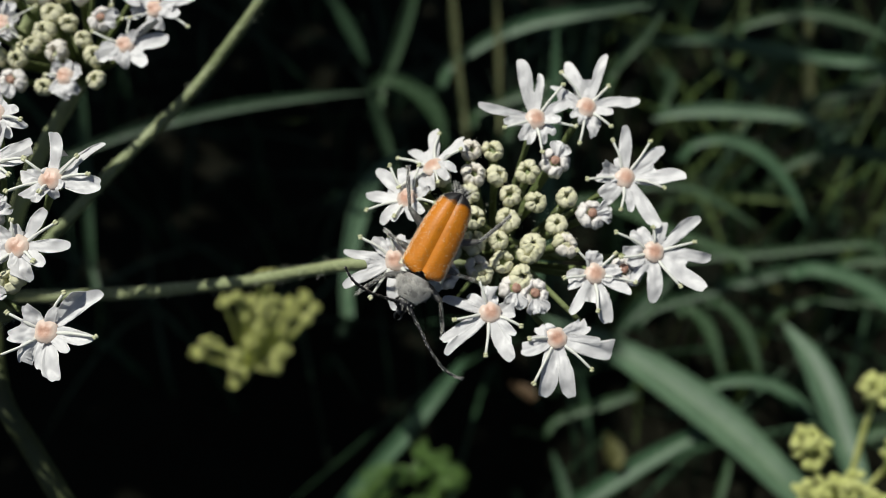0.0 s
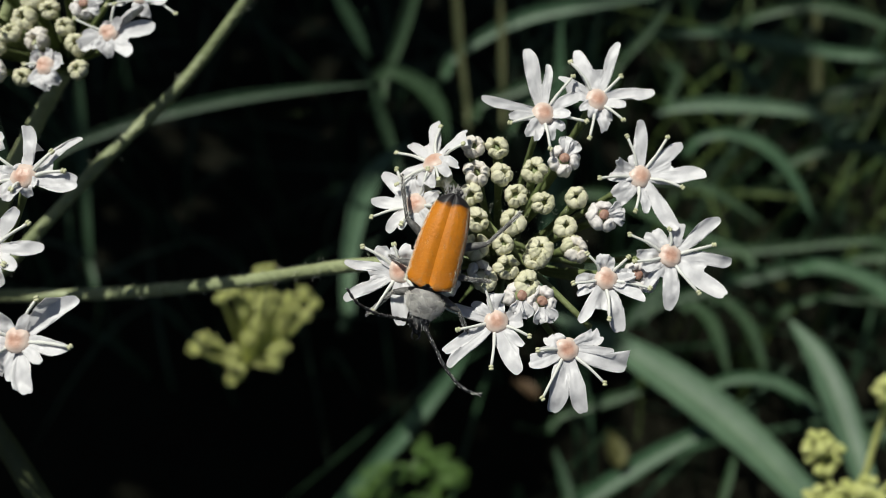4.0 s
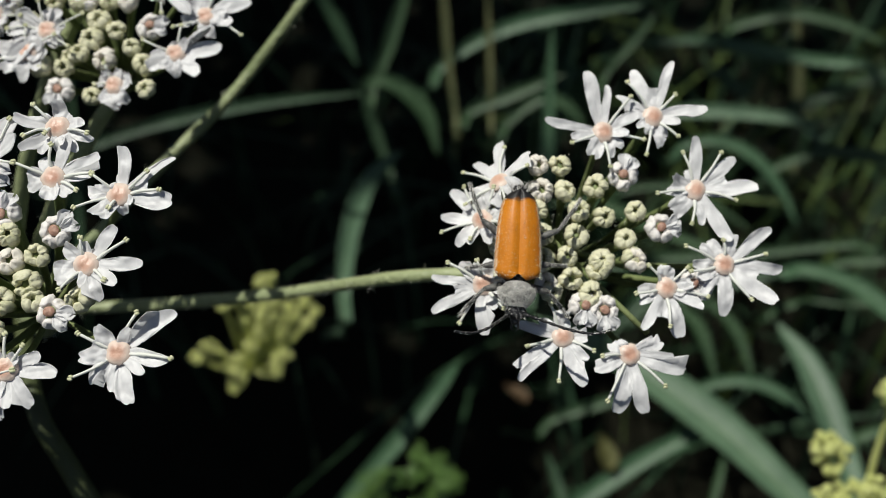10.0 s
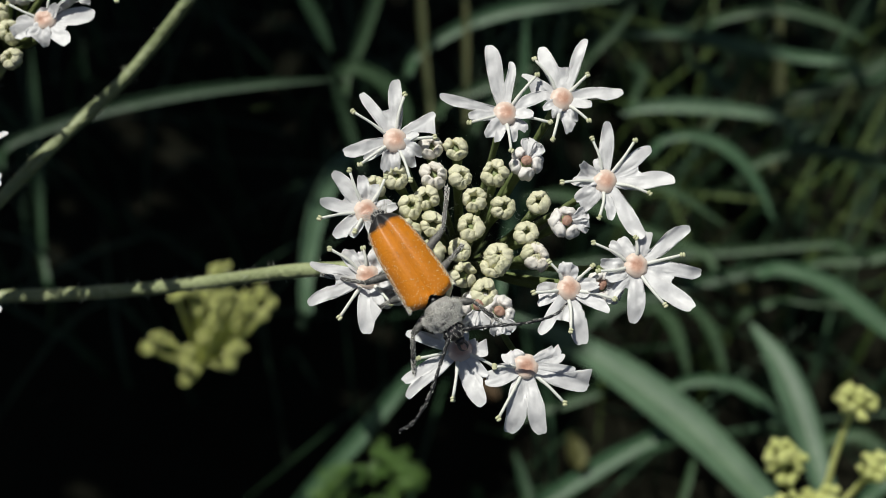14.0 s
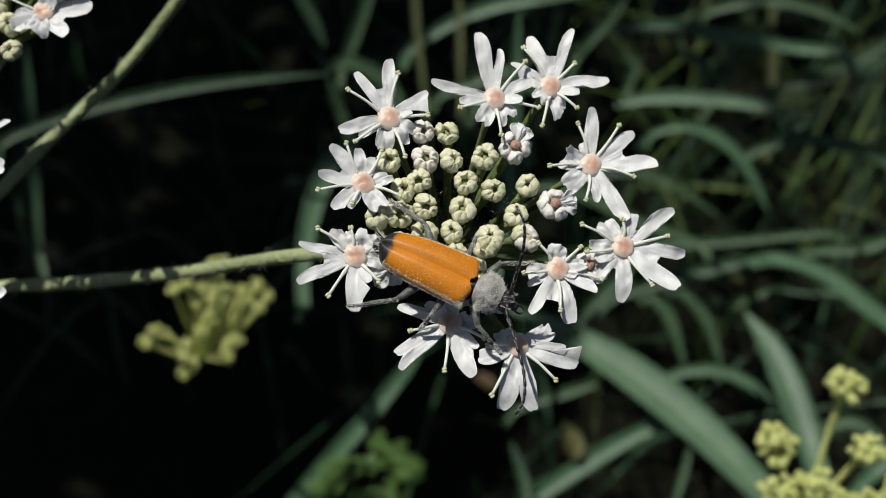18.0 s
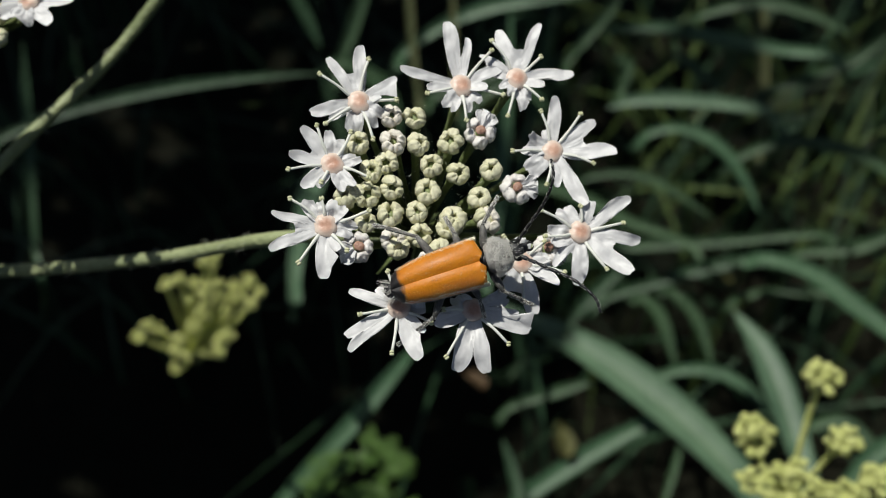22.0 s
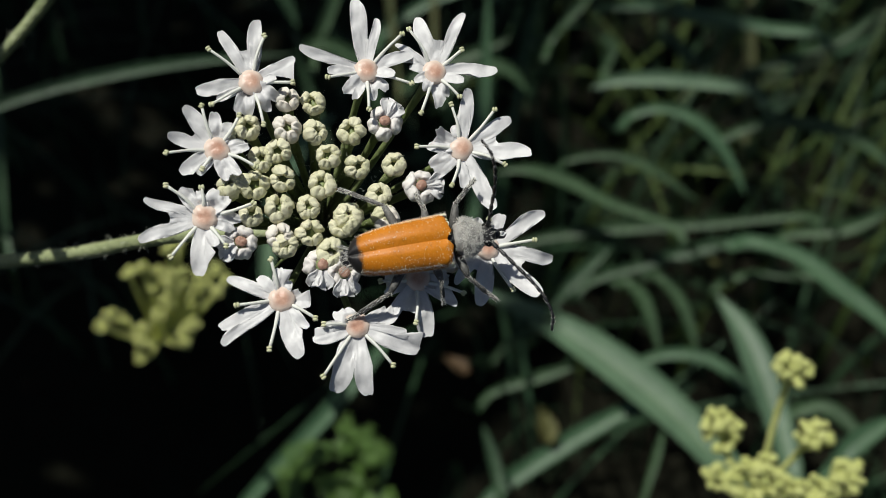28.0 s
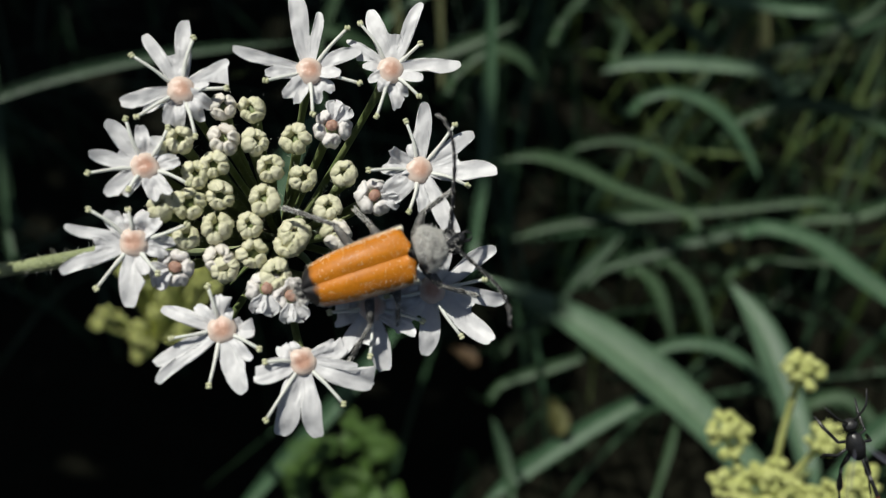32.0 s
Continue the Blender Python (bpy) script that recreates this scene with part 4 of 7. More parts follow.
ray_stalk(near_umbellet, [-LEFT_UP * HUB_DROP, rel((-0.043, 0.012, 0.600), near_umbellet), rel(NODE, near_umbellet)], 0.8, 1.1, 5, 90)
ray_stalk(far_umbellet, [-LEFT_UP * HUB_DROP, rel((-0.0463, 0.0312, 0.600), far_umbellet), rel(NODE, far_umbellet)], 0.8, 1.1, 6, 90)
# Unseen umbellet, added on the left to shade the main stem.
shade_umbellet = umbel_base((-0.0615, 0.0070, 0.6270))
for k in range(10):
    a = k * 0.6283 + 0.2
    floret(shade_umbellet, (0.0115 * math.cos(a), 0.0105 * math.sin(a), 0.0053 * math.sin(a)), LEFT_MIDDLE, LEFT_UP, 40 + k)
for k in range(44):
    a, q = k * 2.4, 0.0016 * math.sqrt(k + 0.5) * 0.85
    bud(shade_umbellet, (q * math.cos(a), q * 0.9 * math.sin(a), q * 0.45 * math.sin(a) - 0.0006), LEFT_MIDDLE, LEFT_UP)
ray_stalk(shade_umbellet, [-LEFT_UP * HUB_DROP, rel((-0.060, 0.021, 0.598), shade_umbellet), rel(NODE, shade_umbellet)], 0.8, 1.1, 7, 90)
plant = holder("hogweed_plant", NODE, "hairy green hogweed stem with spreading flower stalks", "plant")
bm = bmesh.new()
line = bend([(0, 0, 0), rel((-0.04699, 0.01029, 0.5876), plant), rel((-0.04331, 0.00559, 0.58217), plant), rel((-0.03896, 0.00073, 0.57396), plant), rel((-0.034, -0.004, 0.55), plant), rel((-0.030, -0.006, 0.40), plant), rel((-0.030, -0.004, -0.02), plant)], 30)
tube(bm, line, [(1.0 + min(k, 14) * 0.02) * MM for k in range(31)], 14)
part("stem", bm, STEM_SHADED, plant, "stout green stem, shade put into its colour")
ray_stalk(plant, [(0, 0, 0), rel((-0.04856, 0.02449, 0.59055), plant), rel((-0.03737, 0.0348, 0.59875), plant), rel((-0.02766, 0.04352, 0.60502), plant), rel((-0.016, 0.05335, 0.61735), plant), rel((-0.006, 0.063, 0.629), plant)], 0.74, 0.62, 8, 200)
ray_stalk(plant, [(0, 0, 0), rel((-0.0512, 0.0285, 0.598), plant), rel((-0.0455, 0.0325, 0.6125), plant), rel((-0.040, 0.036, 0.622), plant)], 0.9, 0.75, 10, 60)


ray_stalk(plant, [rel(UMBEL_HOME + hub, plant), rel((-0.00471, 0.01497, 0.60719), plant), rel((-0.01836, 0.02182, 0.59497), plant), rel((-0.02866, 0.02429, 0.58944), plant), rel((-0.04054, 0.02688, 0.58404), plant), (0, 0, 0)], 0.62, 0.8, 3, 260)


# ---- the beetle ----
def case_half(u):
    """Half the width of both wing cases, in mm, from their base to their tip."""
    return 1.88 - 0.20 * u - 0.62 * u ** 4.0


def beetle_thing():
    ob = holder("longhorn_beetle", (0, 0, 0.65), "orange longhorn beetle with black wing tips, dusted with pollen", "beetle")

    def wing_case(side):
        def fn(u, v):
            y = 2.55 - 7.5 * u
            wide = case_half(u)
            wide *= math.sqrt(max(1 - max(0, (u - 0.86) / 0.14) ** 2.3, 0.02)) * math.sqrt(max(1 - max(0, (0.09 - u) / 0.095) ** 2.4, 0.10))
            a = v * 1.62
            x = 0.012 + wide * math.sin(a) ** 0.92
            z = 0.25 + 1.45 * (0.82 + 0.22 * math.sin(u * 2.6 + 0.3)) * math.cos(a * 0.94) ** 0.8 - 0.5 * u ** 2.2 - (0.22 - 0.06 * u) * math.exp(-((v / 0.09) ** 2))
            z += 0.10 * math.exp(-(((u - 0.04) / 0.08) ** 2)) * math.exp(-(((v - 0.6) / 0.2) ** 2))
            y -= 0.36 * math.exp(-((u / 0.12) ** 2)) * math.exp(-((v / 0.32) ** 2))
            return Vector((side * x, y, z)) * MM

        b = bmesh.new()
        sheet(b, fn, 26, 14, 0.10 * MM)
        bmesh.ops.recalc_face_normals(b, faces=b.faces[:])
        part("elytron", b, ELYTRON, ob, "orange wing case with a black tip")

    wing_case(-1)
    wing_case(1)
    b = bmesh.new()
    blob(b, (0, -1.1 * MM, -0.25 * MM), (1.45 * MM, 4.3 * MM, 0.85 * MM), seg=14, rings=12)
    blob(b, (0, -4.75 * MM, 0.02 * MM), (0.75 * MM, 0.85 * MM, 0.36 * MM))
    blob(b, (0, 1.5 * MM, -0.35 * MM), (1.5 * MM, 1.5 * MM, 0.95 * MM), seg=12)
    part("abdomen", b, BLACK, ob, "black underside and abdomen tip")
    b = bmesh.new()
    blob(b, (0, 2.55 * MM, 0.85 * MM), (0.42 * MM, 0.42 * MM, 0.25 * MM))
    part("scutellum", b, BLACK, ob)
    b = bmesh.new()
    waist = [1.02, 1.28, 1.40, 1.30, 1.08, 0.84]

    def girth(y):
        return float(np.interp(y, [2.75 + 0.36 * k for k in range(6)], waist))

    tube(b, [(0, (2.75 + 0.36 * k) * MM, (0.35 + 0.05 * math.sin(k)) * MM) for k in range(6)], [w * MM for w in waist], 16)
    for v in b.verts:
        v.co.z = 0.3 * MM + (v.co.z - 0.3 * MM) * 0.85
    bmesh.ops.subdivide_edges(b, edges=b.edges[:], cuts=1, use_grid_fill=True, smooth=0.4)
    thorax = part("pronotum", b, FELT, ob, "black thorax under pale grey fur")
    b = bmesh.new()
    rng = random.Random(5)
    for _ in range(1100):
        a, y = rng.uniform(-0.2, math.pi + 0.2), rng.uniform(3.0, 4.5)
        r = girth(y)
        p = Vector((math.cos(a) * r, y, 0.3 + math.sin(a) * r * 0.85))
        if noise.noise(p * 1.9 + Vector((3, 0, 0))) < rng.uniform(-0.8, 0.15) + 0.6 * (y < 3.1):
            continue
        d = Vector((math.cos(a) * 0.7 + rng.uniform(-0.5, 0.5), rng.uniform(-1.2, 0.6), math.sin(a) * 0.7)).normalized()
        tube(b, [p * MM, (p + d * rng.uniform(0.16, 0.36)) * MM], [0.018 * MM, 0.006 * MM], 3, 0, cap=False)
    tagged(part("fur", b, SILVER, thorax, "pale grey felted hairs"), kind="stuff")
    b = bmesh.new()
    blob(b, (0, 4.85 * MM, 0.15 * MM), (0.78 * MM, 0.72 * MM, 0.66 * MM), seg=14, rings=10)
    blob(b, (0, 5.45 * MM, -0.12 * MM), (0.42 * MM, 0.48 * MM, 0.36 * MM))
    head = part("head", b, BLACK, ob, "black head")
    for s in (-1, 1):
        b = bmesh.new()
        blob(b, (s * 0.6 * MM, 5.0 * MM, 0.3 * MM), (0.3 * MM, 0.36 * MM, 0.38 * MM))
        part("eye", b, EYE, head, "glossy black eye")
        b = bmesh.new()
        tube(b, bend([(s * 0.2 * MM, 5.7 * MM, -0.2 * MM), (s * 0.3 * MM, 6.1 * MM, -0.28 * MM), (s * 0.06 * MM, 6.35 * MM, -0.3 * MM)], 4), [0.12 * MM, 0.11 * MM, 0.09 * MM, 0.06 * MM, 0.02 * MM], 6)
        part("mandible", b, BLACK, head)
    b = bmesh.new()
    for _ in range(120):
        a, y = rng.uniform(0.1, math.pi - 0.1), rng.uniform(4.3, 5.4)
        p = Vector((math.cos(a) * 0.74, y, 0.15 + math.sin(a) * 0.62))
        tube(b, [p * MM, (p + Vector((math.cos(a) * 0.16, 0.14, math.sin(a) * 0.2))) * MM], [0.02 * MM, 0.008 * MM], 3, 0, cap=False)
    tagged(part("head_fur", b, GREY_HAIR, head, "short grey hairs"), kind="stuff")
    b = bmesh.new()
    for _ in range(4300):
        side = rng.choice((-1, 1))
        edge = rng.random() < 0.84
        v = 1.0 - 0.34 * rng.random() ** 1.4 if edge else rng.uniform(0.02, 0.95)
        y = 2.4 - 6.6 * rng.random() ** 1.9
        uu = (2.55 - y) / 7.5
        wide = case_half(uu)
        a = v * 1.62
        p = Vector((side * (0.035 + wide * math.sin(a) ** 0.92), y, 0.31 + 1.45 * (0.82 + 0.22 * math.sin(uu * 2.6 + 0.3)) * max(math.cos(a * 0.94), 0) ** 0.8 - 0.5 * uu ** 2.2))
        speck(b, p * MM, rng.choice((0.012, 0.016, 0.02, 0.028, 0.038)) * MM)
    dust = bmesh.new()
    for _ in range(2900):
        a, y = rng.uniform(-0.1, math.pi + 0.1), rng.uniform(2.9, 4.6)
        r = girth(y) + rng.uniform(0.0, 0.09)
        p = Vector((math.cos(a) * r, y, 0.33 + math.sin(a) * r * 0.86))
        if noise.noise(p * 1.9 + Vector((3, 0, 0))) < rng.uniform(-0.3, 0.12) + 0.6 * (y < 3.1):
            continue
        speck(dust, p * MM, rng.uniform(0.018, 0.046) * MM)
    tagged(part("thorax_pollen", dust, SILVER, thorax, "pale pollen caught in the fur"), kind="stuff")
    rim = bmesh.new()
    for _ in range(800):
        side, uu = rng.choice((-1, 1)), rng.random() ** 1.2
        wide = case_half(uu) * math.sqrt(max(1 - max(0, (uu - 0.86) / 0.14) ** 2.3, 0.02))
        p = Vector((side * wide * rng.uniform(0.93, 1.0), 2.5 - 7.4 * uu, 0.5 - 0.4 * uu + rng.uniform(-0.1, 0.2)))
        tube(rim, [p * MM, (p + Vector((side * 0.2, rng.uniform(-0.12, 0.05), 0.1)) * rng.uniform(0.6, 1.2)) * MM], [0.018 * MM, 0.006 * MM], 3, 0, cap=False)
    for _ in range(140):
        p = Vector((rng.uniform(-0.8, 0.8), rng.uniform(-5.5, -4.6), rng.uniform(0.1, 0.45)))
        tube(rim, [p * MM, (p + Vector((p.x * 0.4, -0.4, 0.08)) * rng.uniform(0.5, 1.2)) * MM], [0.018 * MM, 0.006 * MM], 3, 0, cap=False)
    tagged(part("rim_hairs", rim, GREY_HAIR, ob, "short pale hairs along the wing cases"), kind="stuff")
    tagged(part("pollen", b, POLLEN, ob, "scattered pale pollen grains"), kind="stuff")
    return ob


beetle = beetle_thing()
# long wing cases, short fore body
for piece in [beetle, *beetle.children_recursive]:
    if piece.type == "MESH":
        fore = piece.name.split(".")[0] in ("pronotum", "fur", "thorax_pollen", "head", "eye", "mandible", "head_fur")
        for v in piece.data.vertices:
            v.co.y = 3.12 * MM + (v.co.y - 2.75 * MM) * 1.06 if fore else 2.85 * MM + (v.co.y - 2.55 * MM) * 0.98


def antenna(side):
    b = bmesh.new()
    pts = bend([(0, 0, 0), (-side * 0.45 * MM, 2.3 * MM, 0.35 * MM), (-side * 0.85 * MM, 4.8 * MM, 0.50 * MM), (-side * 0.65 * MM, 6.7 * MM, 0.30 * MM), (side * 0.1 * MM, 7.7 * MM, 0)], 44)
    base = part("antenna", tube(b, pts[:5], [0.12 * MM, 0.15 * MM, 0.17 * MM, 0.17 * MM, 0.13 * MM], 8), BLACK, beetle, "long black jointed feeler")
    for k in range(10):
        seg = pts[4 + k * 4 : 9 + k * 4]
        r = (0.135 - 0.004 * k) * MM
        b = bmesh.new()
        tube(b, seg, [r * 0.72, r * 0.9, r, r * 1.12, r * 0.8], 8)
        part("joint", b, BLACK, base)
    b = bmesh.new()
    hairs(b, pts, 0.11 * MM, 60, 31 + side, 0.07)
    tagged(part("down", b, GREY_HAIR, base), kind="stuff")
    base.location = (side * 0.45 * MM, 5.55 * MM, 0.4 * MM)
    return base


feeler_left = antenna(-1)
feeler_right = antenna(1)


def leg(side, row):
    """Thigh, shin and foot; the hip is the origin, x points outwards."""
    sweep = (0.75, -0.1, -0.85)[row]
    reach = (2.1, 2.3, 2.9)[row]
    knee = Vector((side * reach * 0.85, reach * sweep * 0.5, 0.35))
    ankle = knee + Vector((side * reach * 0.42, reach * sweep * 0.85, -1.15))
    toe = ankle + Vector((side * 0.55, 1.25 * sweep, -0.45))
    b = bmesh.new()
    tube(b, [Vector((0, 0, 0)), knee * 0.3 * MM, knee * 0.7 * MM, knee * MM], [0.22 * MM, 0.34 * MM, 0.30 * MM, 0.18 * MM], 8)
    base = part("leg", b, DOWNY, beetle, "black hairy leg")
    b = bmesh.new()
    tube(b, [knee * MM, knee.lerp(ankle, 0.5) * MM, ankle * MM], [0.13 * MM, 0.15 * MM, 0.18 * MM], 7)
    part("shin", b, DOWNY, base)
    b = bmesh.new()
    for k in range(4):
        a, c = ankle.lerp(toe, k / 4), ankle.lerp(toe, (k + 0.9) / 4)
        tube(b, [a * MM, a.lerp(c, 0.6) * MM, c * MM], [0.09 * MM, 0.15 * MM, 0.11 * MM], 6)
    part("foot", b, DOWNY, base)
    b = bmesh.new()
    hairs(b, [Vector((0, 0, 0)), knee * MM, ankle * MM, toe * MM], 0.14 * MM, 300, row * 3 + side + 9, 0.09)
    tagged(part("leg_hairs", b, SILVER, base), kind="stuff")
    b = bmesh.new()
    rng = random.Random(row * 5 + side)
    joints = [Vector((0, 0, 0)), knee, ankle, toe]
    for _ in range(260):
        q = rng.randrange(3)
        p = joints[q].lerp(joints[q + 1], rng.random()) + Vector((rng.gauss(0, 1), rng.gauss(0, 1), rng.gauss(0.6, 0.8))).normalized() * (0.25, 0.13, 0.12)[q]
        speck(b, p * MM, rng.uniform(0.012, 0.028) * MM)
    tagged(part("leg_pollen", b, POLLEN, base), kind="stuff")
    base.location = (side * 0.75 * MM, (3.2, 1.4, -0.4)[row] * MM, -0.55 * MM)
    return base


legs = [leg(s, r) for r in range(3) for s in (-1, 1)]


# ---- the wasp that flies past ----
def wasp_thing():
    ob = holder("slender_wasp", (-0.06, -0.02, 0.66), "slender black wasp with a long thin abdomen, flying", "wasp")
    b = bmesh.new()
    blob(b, (0, 0, 0), (0.8 * MM, 1.5 * MM, 0.85 * MM), seg=12, rings=9)
    part("thorax", b, WASP_BLACK, ob, "glossy black thorax")
    b = bmesh.new()
    blob(b, (0, 2.2 * MM, 0), (0.7 * MM, 0.55 * MM, 0.6 * MM))
    head = part("head", b, WASP_BLACK, ob)
    for s in (-1, 1):
        b = bmesh.new()
        tube(b, bend([(s * 0.25 * MM, 2.5 * MM, 0.2 * MM), (s * 1.3 * MM, 3.9 * MM, 0.9 * MM), (s * 2.0 * MM, 5.2 * MM, 0.5 * MM)], 8), [0.1 * MM] * 8 + [0.05 * MM], 5)
        part("feeler", b, WASP_BLACK, head)
    pts = bend([(0, -1.2 * MM, 0.5 * MM), (0, -4.0 * MM, 1.5 * MM), (0, -7.5 * MM, 1.6 * MM), (0, -10.5 * MM, 1.0 * MM)], 24)
    rad = [(0.13 + 0.20 * (k / 24) ** 1.4) * MM for k in range(24)] + [0.12 * MM]
    tail = part("abdomen", tube(bmesh.new(), pts, rad, 9), WASP_BLACK, ob, "long thin black abdomen")
    for k, m in ((4, WASP_PALE), (9, WASP_RED), (13, WASP_PALE), (17, WASP_PALE), (21, WASP_PALE)):
        b = bmesh.new()
        tube(b, pts[k : k + 2], [rad[k] * 1.08, rad[k + 1] * 1.08], 9, 0, cap=False)
        part("band", b, m, tail)
    for s in (-1, 1):
        for ln, back in ((4.6, 1.0), (3.2, 2.2)):
            def fn(u, v, s=s, ln=ln, back=back):
                wide = ln * 0.14 * math.sin(0.25 + u * 2.6) ** 0.8
                return Vector((s * (0.5 + u * ln * 0.52 + (v - 0.5) * wide * 0.7), 0.6 - back * 0.3 - u * ln * 0.82 + (v - 0.5) * wide * 0.6, 0.8 + u * 0.9)) * MM

            b = bmesh.new()
            sheet(b, fn, 8, 4, 0.02 * MM)
            part("wing", b, WASP_WING, ob, "clear narrow wing")
        b = bmesh.new()
        hip, knee, ankle, toe = (Vector(p) * MM for p in ((s * 0.3, -0.7, -0.4), (s * 1.2, -2.4, -1.3), (s * 1.5, -5.4, -2.4), (s * 1.6, -8.4, -3.3)))
        tube(b, [hip, hip.lerp(knee, 0.5), knee], [0.16 * MM, 0.22 * MM, 0.12 * MM], 6)
        hind = part("hind_leg", b, WASP_BLACK, ob, "long trailing hind leg with a club-shaped shin")
        b = bmesh.new()
        tube(b, [knee, knee.lerp(ankle, 0.35), knee.lerp(ankle, 0.75), ankle], [0.09 * MM, 0.16 * MM, 0.30 * MM, 0.16 * MM], 8)
        part("shin", b, WASP_BLACK, hind)
        for u0, u1, r0, r1 in ((0.0, 0.22, 0.10, 0.14), (0.86, 0.99, 0.27, 0.17)):
            b = bmesh.new()
            tube(b, [knee.lerp(ankle, u0), knee.lerp(ankle, u1)], [r0 * 1.1 * MM, r1 * 1.1 * MM], 8, 0, cap=False)
            part("band", b, WASP_PALE, hind)
        b = bmesh.new()
        tube(b, [ankle, ankle.lerp(toe, 0.5), toe], [0.10 * MM, 0.10 * MM, 0.05 * MM], 6)
        part("foot", b, WASP_BLACK, hind)
        for r, (sw, ln) in enumerate(((0.9, 2.6), (-0.4, 3.2))):
            knee = Vector((s * ln * 0.5, sw * ln * 0.35, -0.4 * ln * 0.3))
            ankle = knee + Vector((s * ln * 0.15, sw * ln * 0.45, -0.5 * ln))
            toe = ankle + Vector((s * 0.3, sw * 1.2, -0.5))
            b = bmesh.new()
            tube(b, [Vector((s * 0.3, 0.4 - r * 0.5, -0.4)) * MM, knee * MM, ankle * MM, toe * MM], [0.16 * MM, 0.14 * MM, 0.17 * MM, 0.06 * MM], 6)
            part("leg", b, WASP_BLACK, ob)
    return ob


wasp = wasp_thing()


def fly_thing():
    ob = holder("fly", (-0.0480, 0.0203, 0.6268), "dark fly with smoky veined wings, resting on the florets", "fly")
    b = bmesh.new()
    blob(b, (0, 0, 0), (1.3 * MM, 1.8 * MM, 1.2 * MM))
    part("thorax", b, WASP_BLACK, ob)
    b = bmesh.new()
    blob(b, (0, -3.0 * MM, -0.1 * MM), (1.3 * MM, 2.2 * MM, 1.0 * MM))
    part("abdomen", b, WASP_BLACK, ob)
    b = bmesh.new()
    blob(b, (0, 2.2 * MM, 0), (1.1 * MM, 0.8 * MM, 1.0 * MM))
    part("head", b, WASP_BLACK, ob)
    for s in (-1, 1):
        def fn(u, v, s=s):
            wide = 2.4 * math.sin(0.3 + u * 2.5) ** 0.7
            return Vector((s * (0.5 + u * 0.9 + (v - 0.5) * wide * 0.9), 0.6 - u * 5.6 - (v - 0.5) * wide * -0.3, 1.1 + 0.3 * math.sin(u * 3))) * MM

        b = bmesh.new()
        sheet(b, fn, 10, 6, 0.02 * MM)
        wing = part("wing", b, WING, ob, "smoky wing with dark veins")
        for v in (0.1, 0.3, 0.5, 0.72):
            b = bmesh.new()
            tube(b, [fn(k / 8, v) for k in range(9)], 0.05 * MM, 4)
            part("vein", b, WASP_BLACK, wing)
        for r in range(3):
            b = bmesh.new()
            hip = Vector((s * 0.8, 0.9 - r * 0.9, -0.6))
            tube(b, [hip * MM, (hip + Vector((s * 1.5, (1 - r) * 0.9, 0.3))) * MM, (hip + Vector((s * 2.2, (1 - r) * 1.6, -1.4))) * MM], [0.16 * MM, 0.13 * MM, 0.06 * MM], 6)
            part("leg", b, WASP_BLACK, ob)
    ob.matrix_basis = basis(ob.location, (-0.92, -0.38, 0.05), (0.1, -0.45, 0.88))
    return ob


fly = fly_thing()

# ---- the meadow behind ----
bm = bmesh.new()
n = 90
rows = []
for i in range(n + 1):
    row = []
    for j in range(n + 1):
        def far(k):
            s = (k / n) * 2 - 1
            return math.copysign(1.4 * abs(s) + 900 * abs(s) ** 12, s)

        x, y = far(i), far(j)
        z = 0.035 * noise.noise(Vector((x * 6, y * 6, 0))) + 0.012 * noise.noise(Vector((x * 25, y * 25, 3))) if abs(x) < 6 and abs(y) < 6 else 0
        row.append(bm.verts.new((x, y + 0.4, z)))
    rows.append(row)
for i in range(n):
    for j in range(n):
        bm.faces.new((rows[i][j], rows[i + 1][j], rows[i + 1][j + 1], rows[i][j + 1]))
tagged(part("ground", bm, SOIL, None, "soil under tall grass, deep shade put into its colour"), category="ground", kind="structure")

# About the camera's eye; blades and feet are fitted to its view.
VIEW_EYE = Vector((0.0105, -0.0500, 0.6860))


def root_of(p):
    """Where a foot stands: down the camera's line of sight, hidden behind p."""
    d = (Vector(p) - VIEW_EYE).normalized()
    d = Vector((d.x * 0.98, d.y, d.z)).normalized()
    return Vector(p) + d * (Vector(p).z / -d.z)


def blade_mesh(line, width, start, tilt=0.3, keel=0.22):
    """A keeled blade along a line, turned to face the camera; start: the share of the line at which the open blade
    leaves its sheath.
    """
    line = bend(line, 30)
    n = len(line) - 1

    def fn(u, v):
        k = u * n
        i = min(int(k), n - 1)
        p = line[i].lerp(line[i + 1], k - i)
        d = (line[i + 1] - line[i]).normalized()
        to_eye = (VIEW_EYE - p).normalized()
        side = d.cross(to_eye + Vector((0.25 - 0.3 * (tilt - 0.3), 0.1, tilt))).normalized()
        s = v * 2 - 1
        q = (u - start) / (1 - start)
        half = width / 2 * MM * (0.62 + 0.38 * min(1, max(0, q * 2.2))) * (1 - 0.97 * max(0, (q - 0.42) / 0.58) ** 2.4)
        nrm = side.cross(d)
        return p + side * s * half + nrm * (abs(s) * half * keel * 2 - half * 0.1 * math.cos(s * 9))

    return sheet(bmesh.new(), fn, 30, 6, 0.25 * MM)


